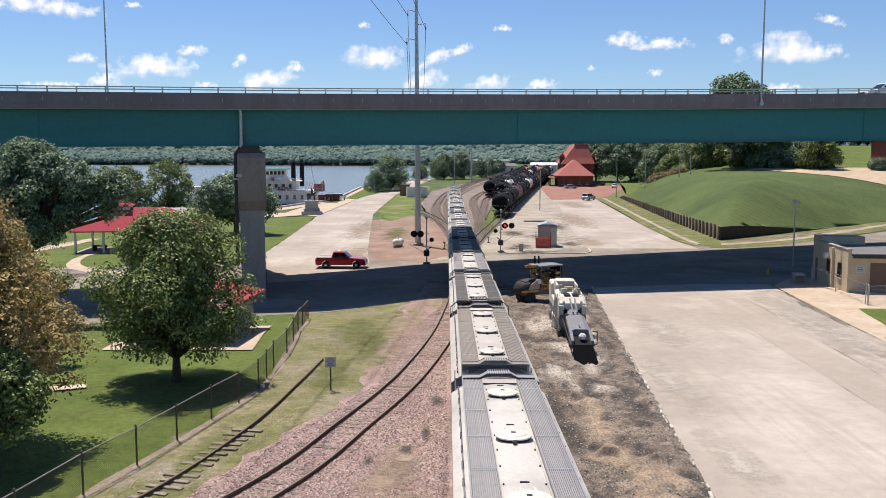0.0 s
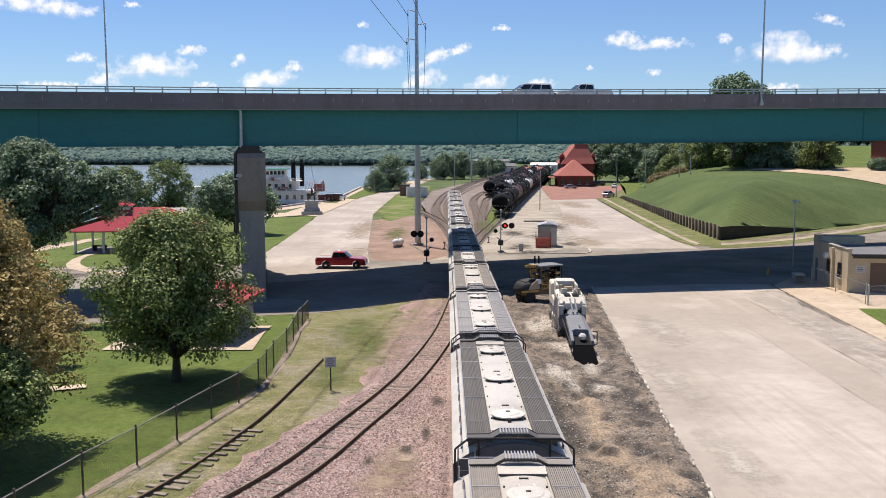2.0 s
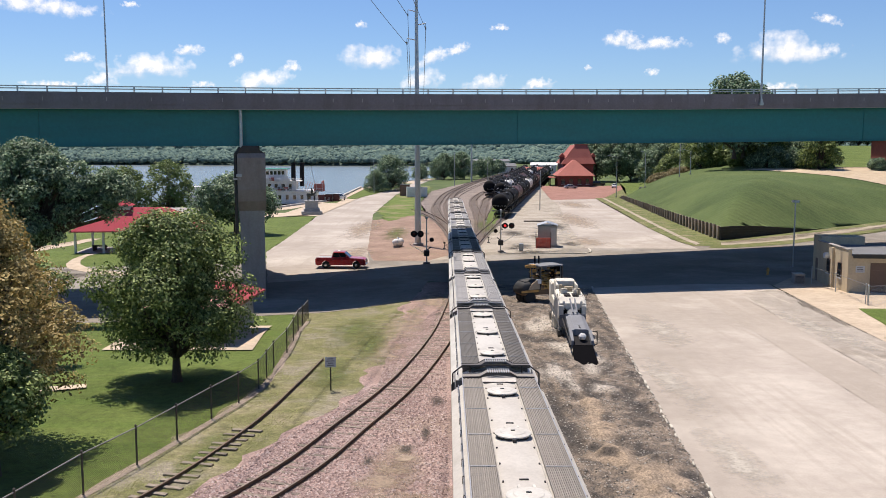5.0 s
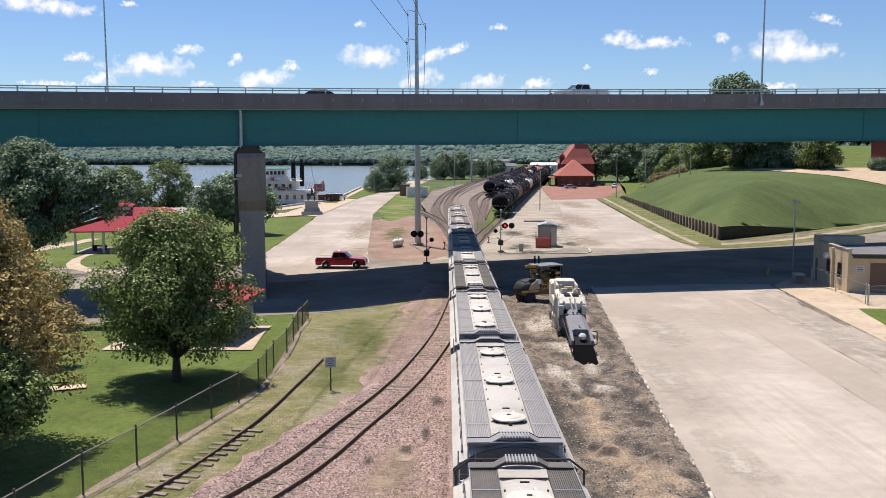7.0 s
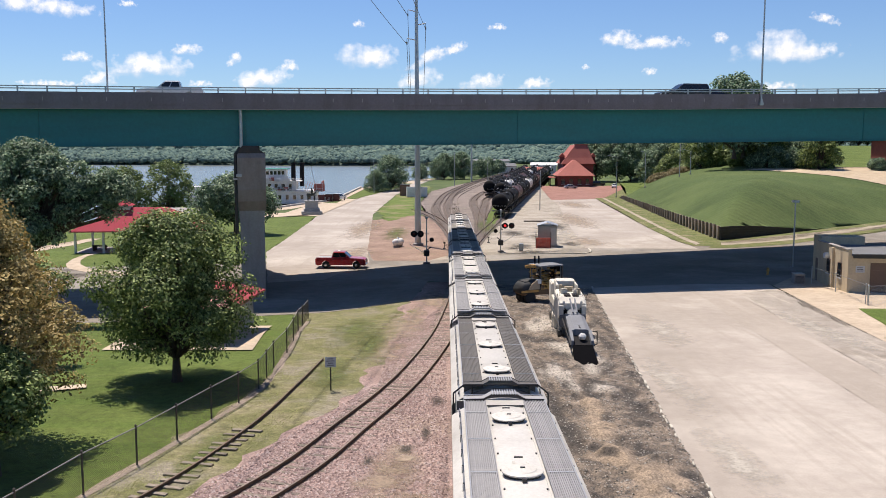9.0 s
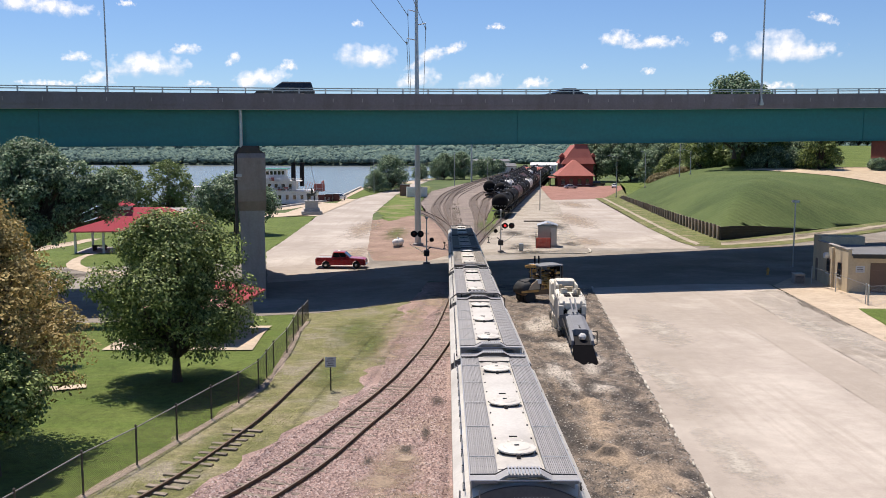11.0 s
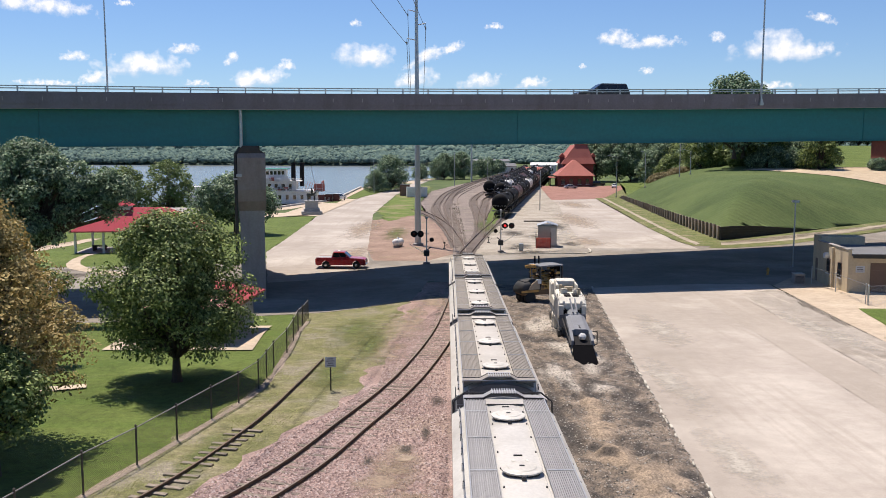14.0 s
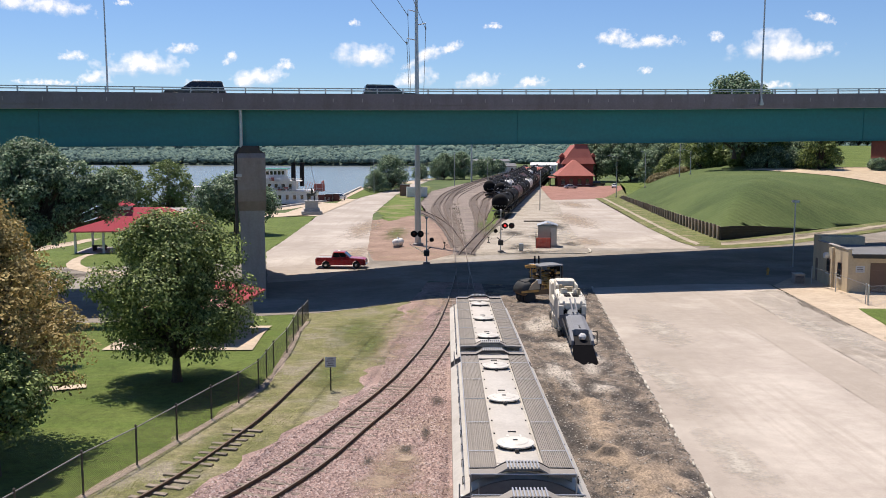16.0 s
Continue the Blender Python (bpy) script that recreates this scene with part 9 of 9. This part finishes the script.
# ---- what moves ----
LEAVING = build_vehicle("suv", CARSILVER, "silver-grey SUV driving away behind the grassy hill", "car")
TRAFFIC = [
    (build_vehicle("suv", CARWHITE, "long white SUV driving across the bridge", "car"), 3.0, -20.7, [(0.5, 39.0), (1, 28.4), (1.5, 19.1), (2, 8.9), (2.5, -1.5), (3, -11.5), (3.5, -22.2), (4, -33.5)]),
    (build_vehicle("pickup", CARWHITE, "white crew-cab pickup driving across the bridge", "pickup truck"), 3.0, -21.6, [(1.0, 36.8), (1.5, 25.7), (2, 14.9), (2.5, 3.9), (3, -6.5), (3.5, -17.1), (4, -28.1)]),
    (build_vehicle("pickup", CARWHITE, "white pickup with a long bed driving across the bridge", "pickup truck"), 3.0, -20.0, [(6.3, 29.4), (7, 14.5), (7.5, 4.4), (8, -5.6), (8.5, -15.5), (9, -25.0)]),
    (build_vehicle("sedan", CARBLACK, "low dark sedan driving across the bridge", "car"), 6.0, 20.9, [(6.3, -25.5), (7, -10.9), (7.5, -0.6), (8, 9.8), (8.5, 20.3), (9, 30.9)]),
    (build_vehicle("suv", CARBLACK, "black SUV driving across the bridge", "car"), 3.0, -20.3, [(8, 46.2), (8.5, 35.9), (9, 25.8), (11.3, -20.8), (12, -35.2)]),
    (build_vehicle("sedan", CARBLACK, "dark blue-grey sedan driving across the bridge", "car"), 3.0, -19.4, [(11.3, 7.1), (12, -6.7), (12.5, -15.9), (13.2, -29.7)]),
    (build_vehicle("suv", CARBLACK, "black boxy SUV driving across the bridge", "car"), 3.0, -19.9, [(12.5, 47.6), (13.2, 32.6), (14, 16.9), (14.5, 7.1), (15.2, -6.7), (16, -22.8)]),
    (build_vehicle("suv", CARGREEN, "dark green SUV driving across the bridge", "car"), 6.0, 23.0, [(14.5, -38.9), (15.2, -23.4), (16, -4.2)]),
]


def on_bridge(s, back, ahead):
    z = deck_top(s * UX) - 0.7
    return Matrix.Translation(at_bridge(s, back, z)) @ Matrix.Rotation(ANG + (0 if ahead > 0 else math.pi), 4, "Z")


def motions():
    for car, ref in HOPPERS:
        rows = []
        for i in range(33):
            t = i * 0.5
            rows.append((t, on_track(ref + TRAIN_SPEED * (16.0 - t))))
        walk(car, rows)
    for v, back, speed, seen in TRAFFIC:
        t0, s0 = seen[0]
        t1, s1 = seen[-1]
        rows = [(t, s0 + speed * (t - t0)) for t in range(0, 17, 2) if t < t0 - 0.7] + list(seen) + [(t, s1 + speed * (t - t1)) for t in range(0, 17, 2) if t > t1 + 0.7]
        if rows[0][0] > 0:
            rows = [(0, s0 - speed * t0)] + rows
        if rows[-1][0] < 16:
            rows.append((16, s1 + speed * (16 - t1)))
        walk(v, [(t, on_bridge(s, back, speed)) for t, s in rows])
    walk(LEAVING, [(t, Matrix.Translation((x, y, max(land(x, y), hill_z(x, y)) + 0.08)) @ Matrix.Rotation(a, 4, "Z")) for t, x, y, a in (
        (0, 41.3, 250, 1.0), (0.5, 43.0, 253, 1.02), (1, 45.0, 256.5, 1.05), (1.5, 47.3, 260.5, 1.05), (2, 49.8, 265, 1.06), (2.5, 52.4, 270, 1.05), (3, 55.3, 275.5, 1.02),
        (3.4, 58.0, 280, 0.98), (3.8, 60.3, 283.6, 0.95), (4.2, 62.6, 286.6, 0.9), (5.2, 68, 293, 0.8), (6.3, 73.6, 299, 0.75), (8, 82, 306, 0.7), (10, 91, 313, 0.65), (13, 99, 319, 0.6), (16, 104, 322, 0.6))])
    for c, u, v, tilt in CLOUDS:
        rows = []
        for t in (0.0, 16.0):
            x, z = (u - 0.0108 * t / 16) * FAR, 14.8 + (v + 0.0026 * t / 16) * FAR
            rows.append((t, look((x, FAR, z), (0, 0, 14.8)) @ pose(0, 0, 0, 0, 180, -tilt)))
        walk(c, rows)


motions()
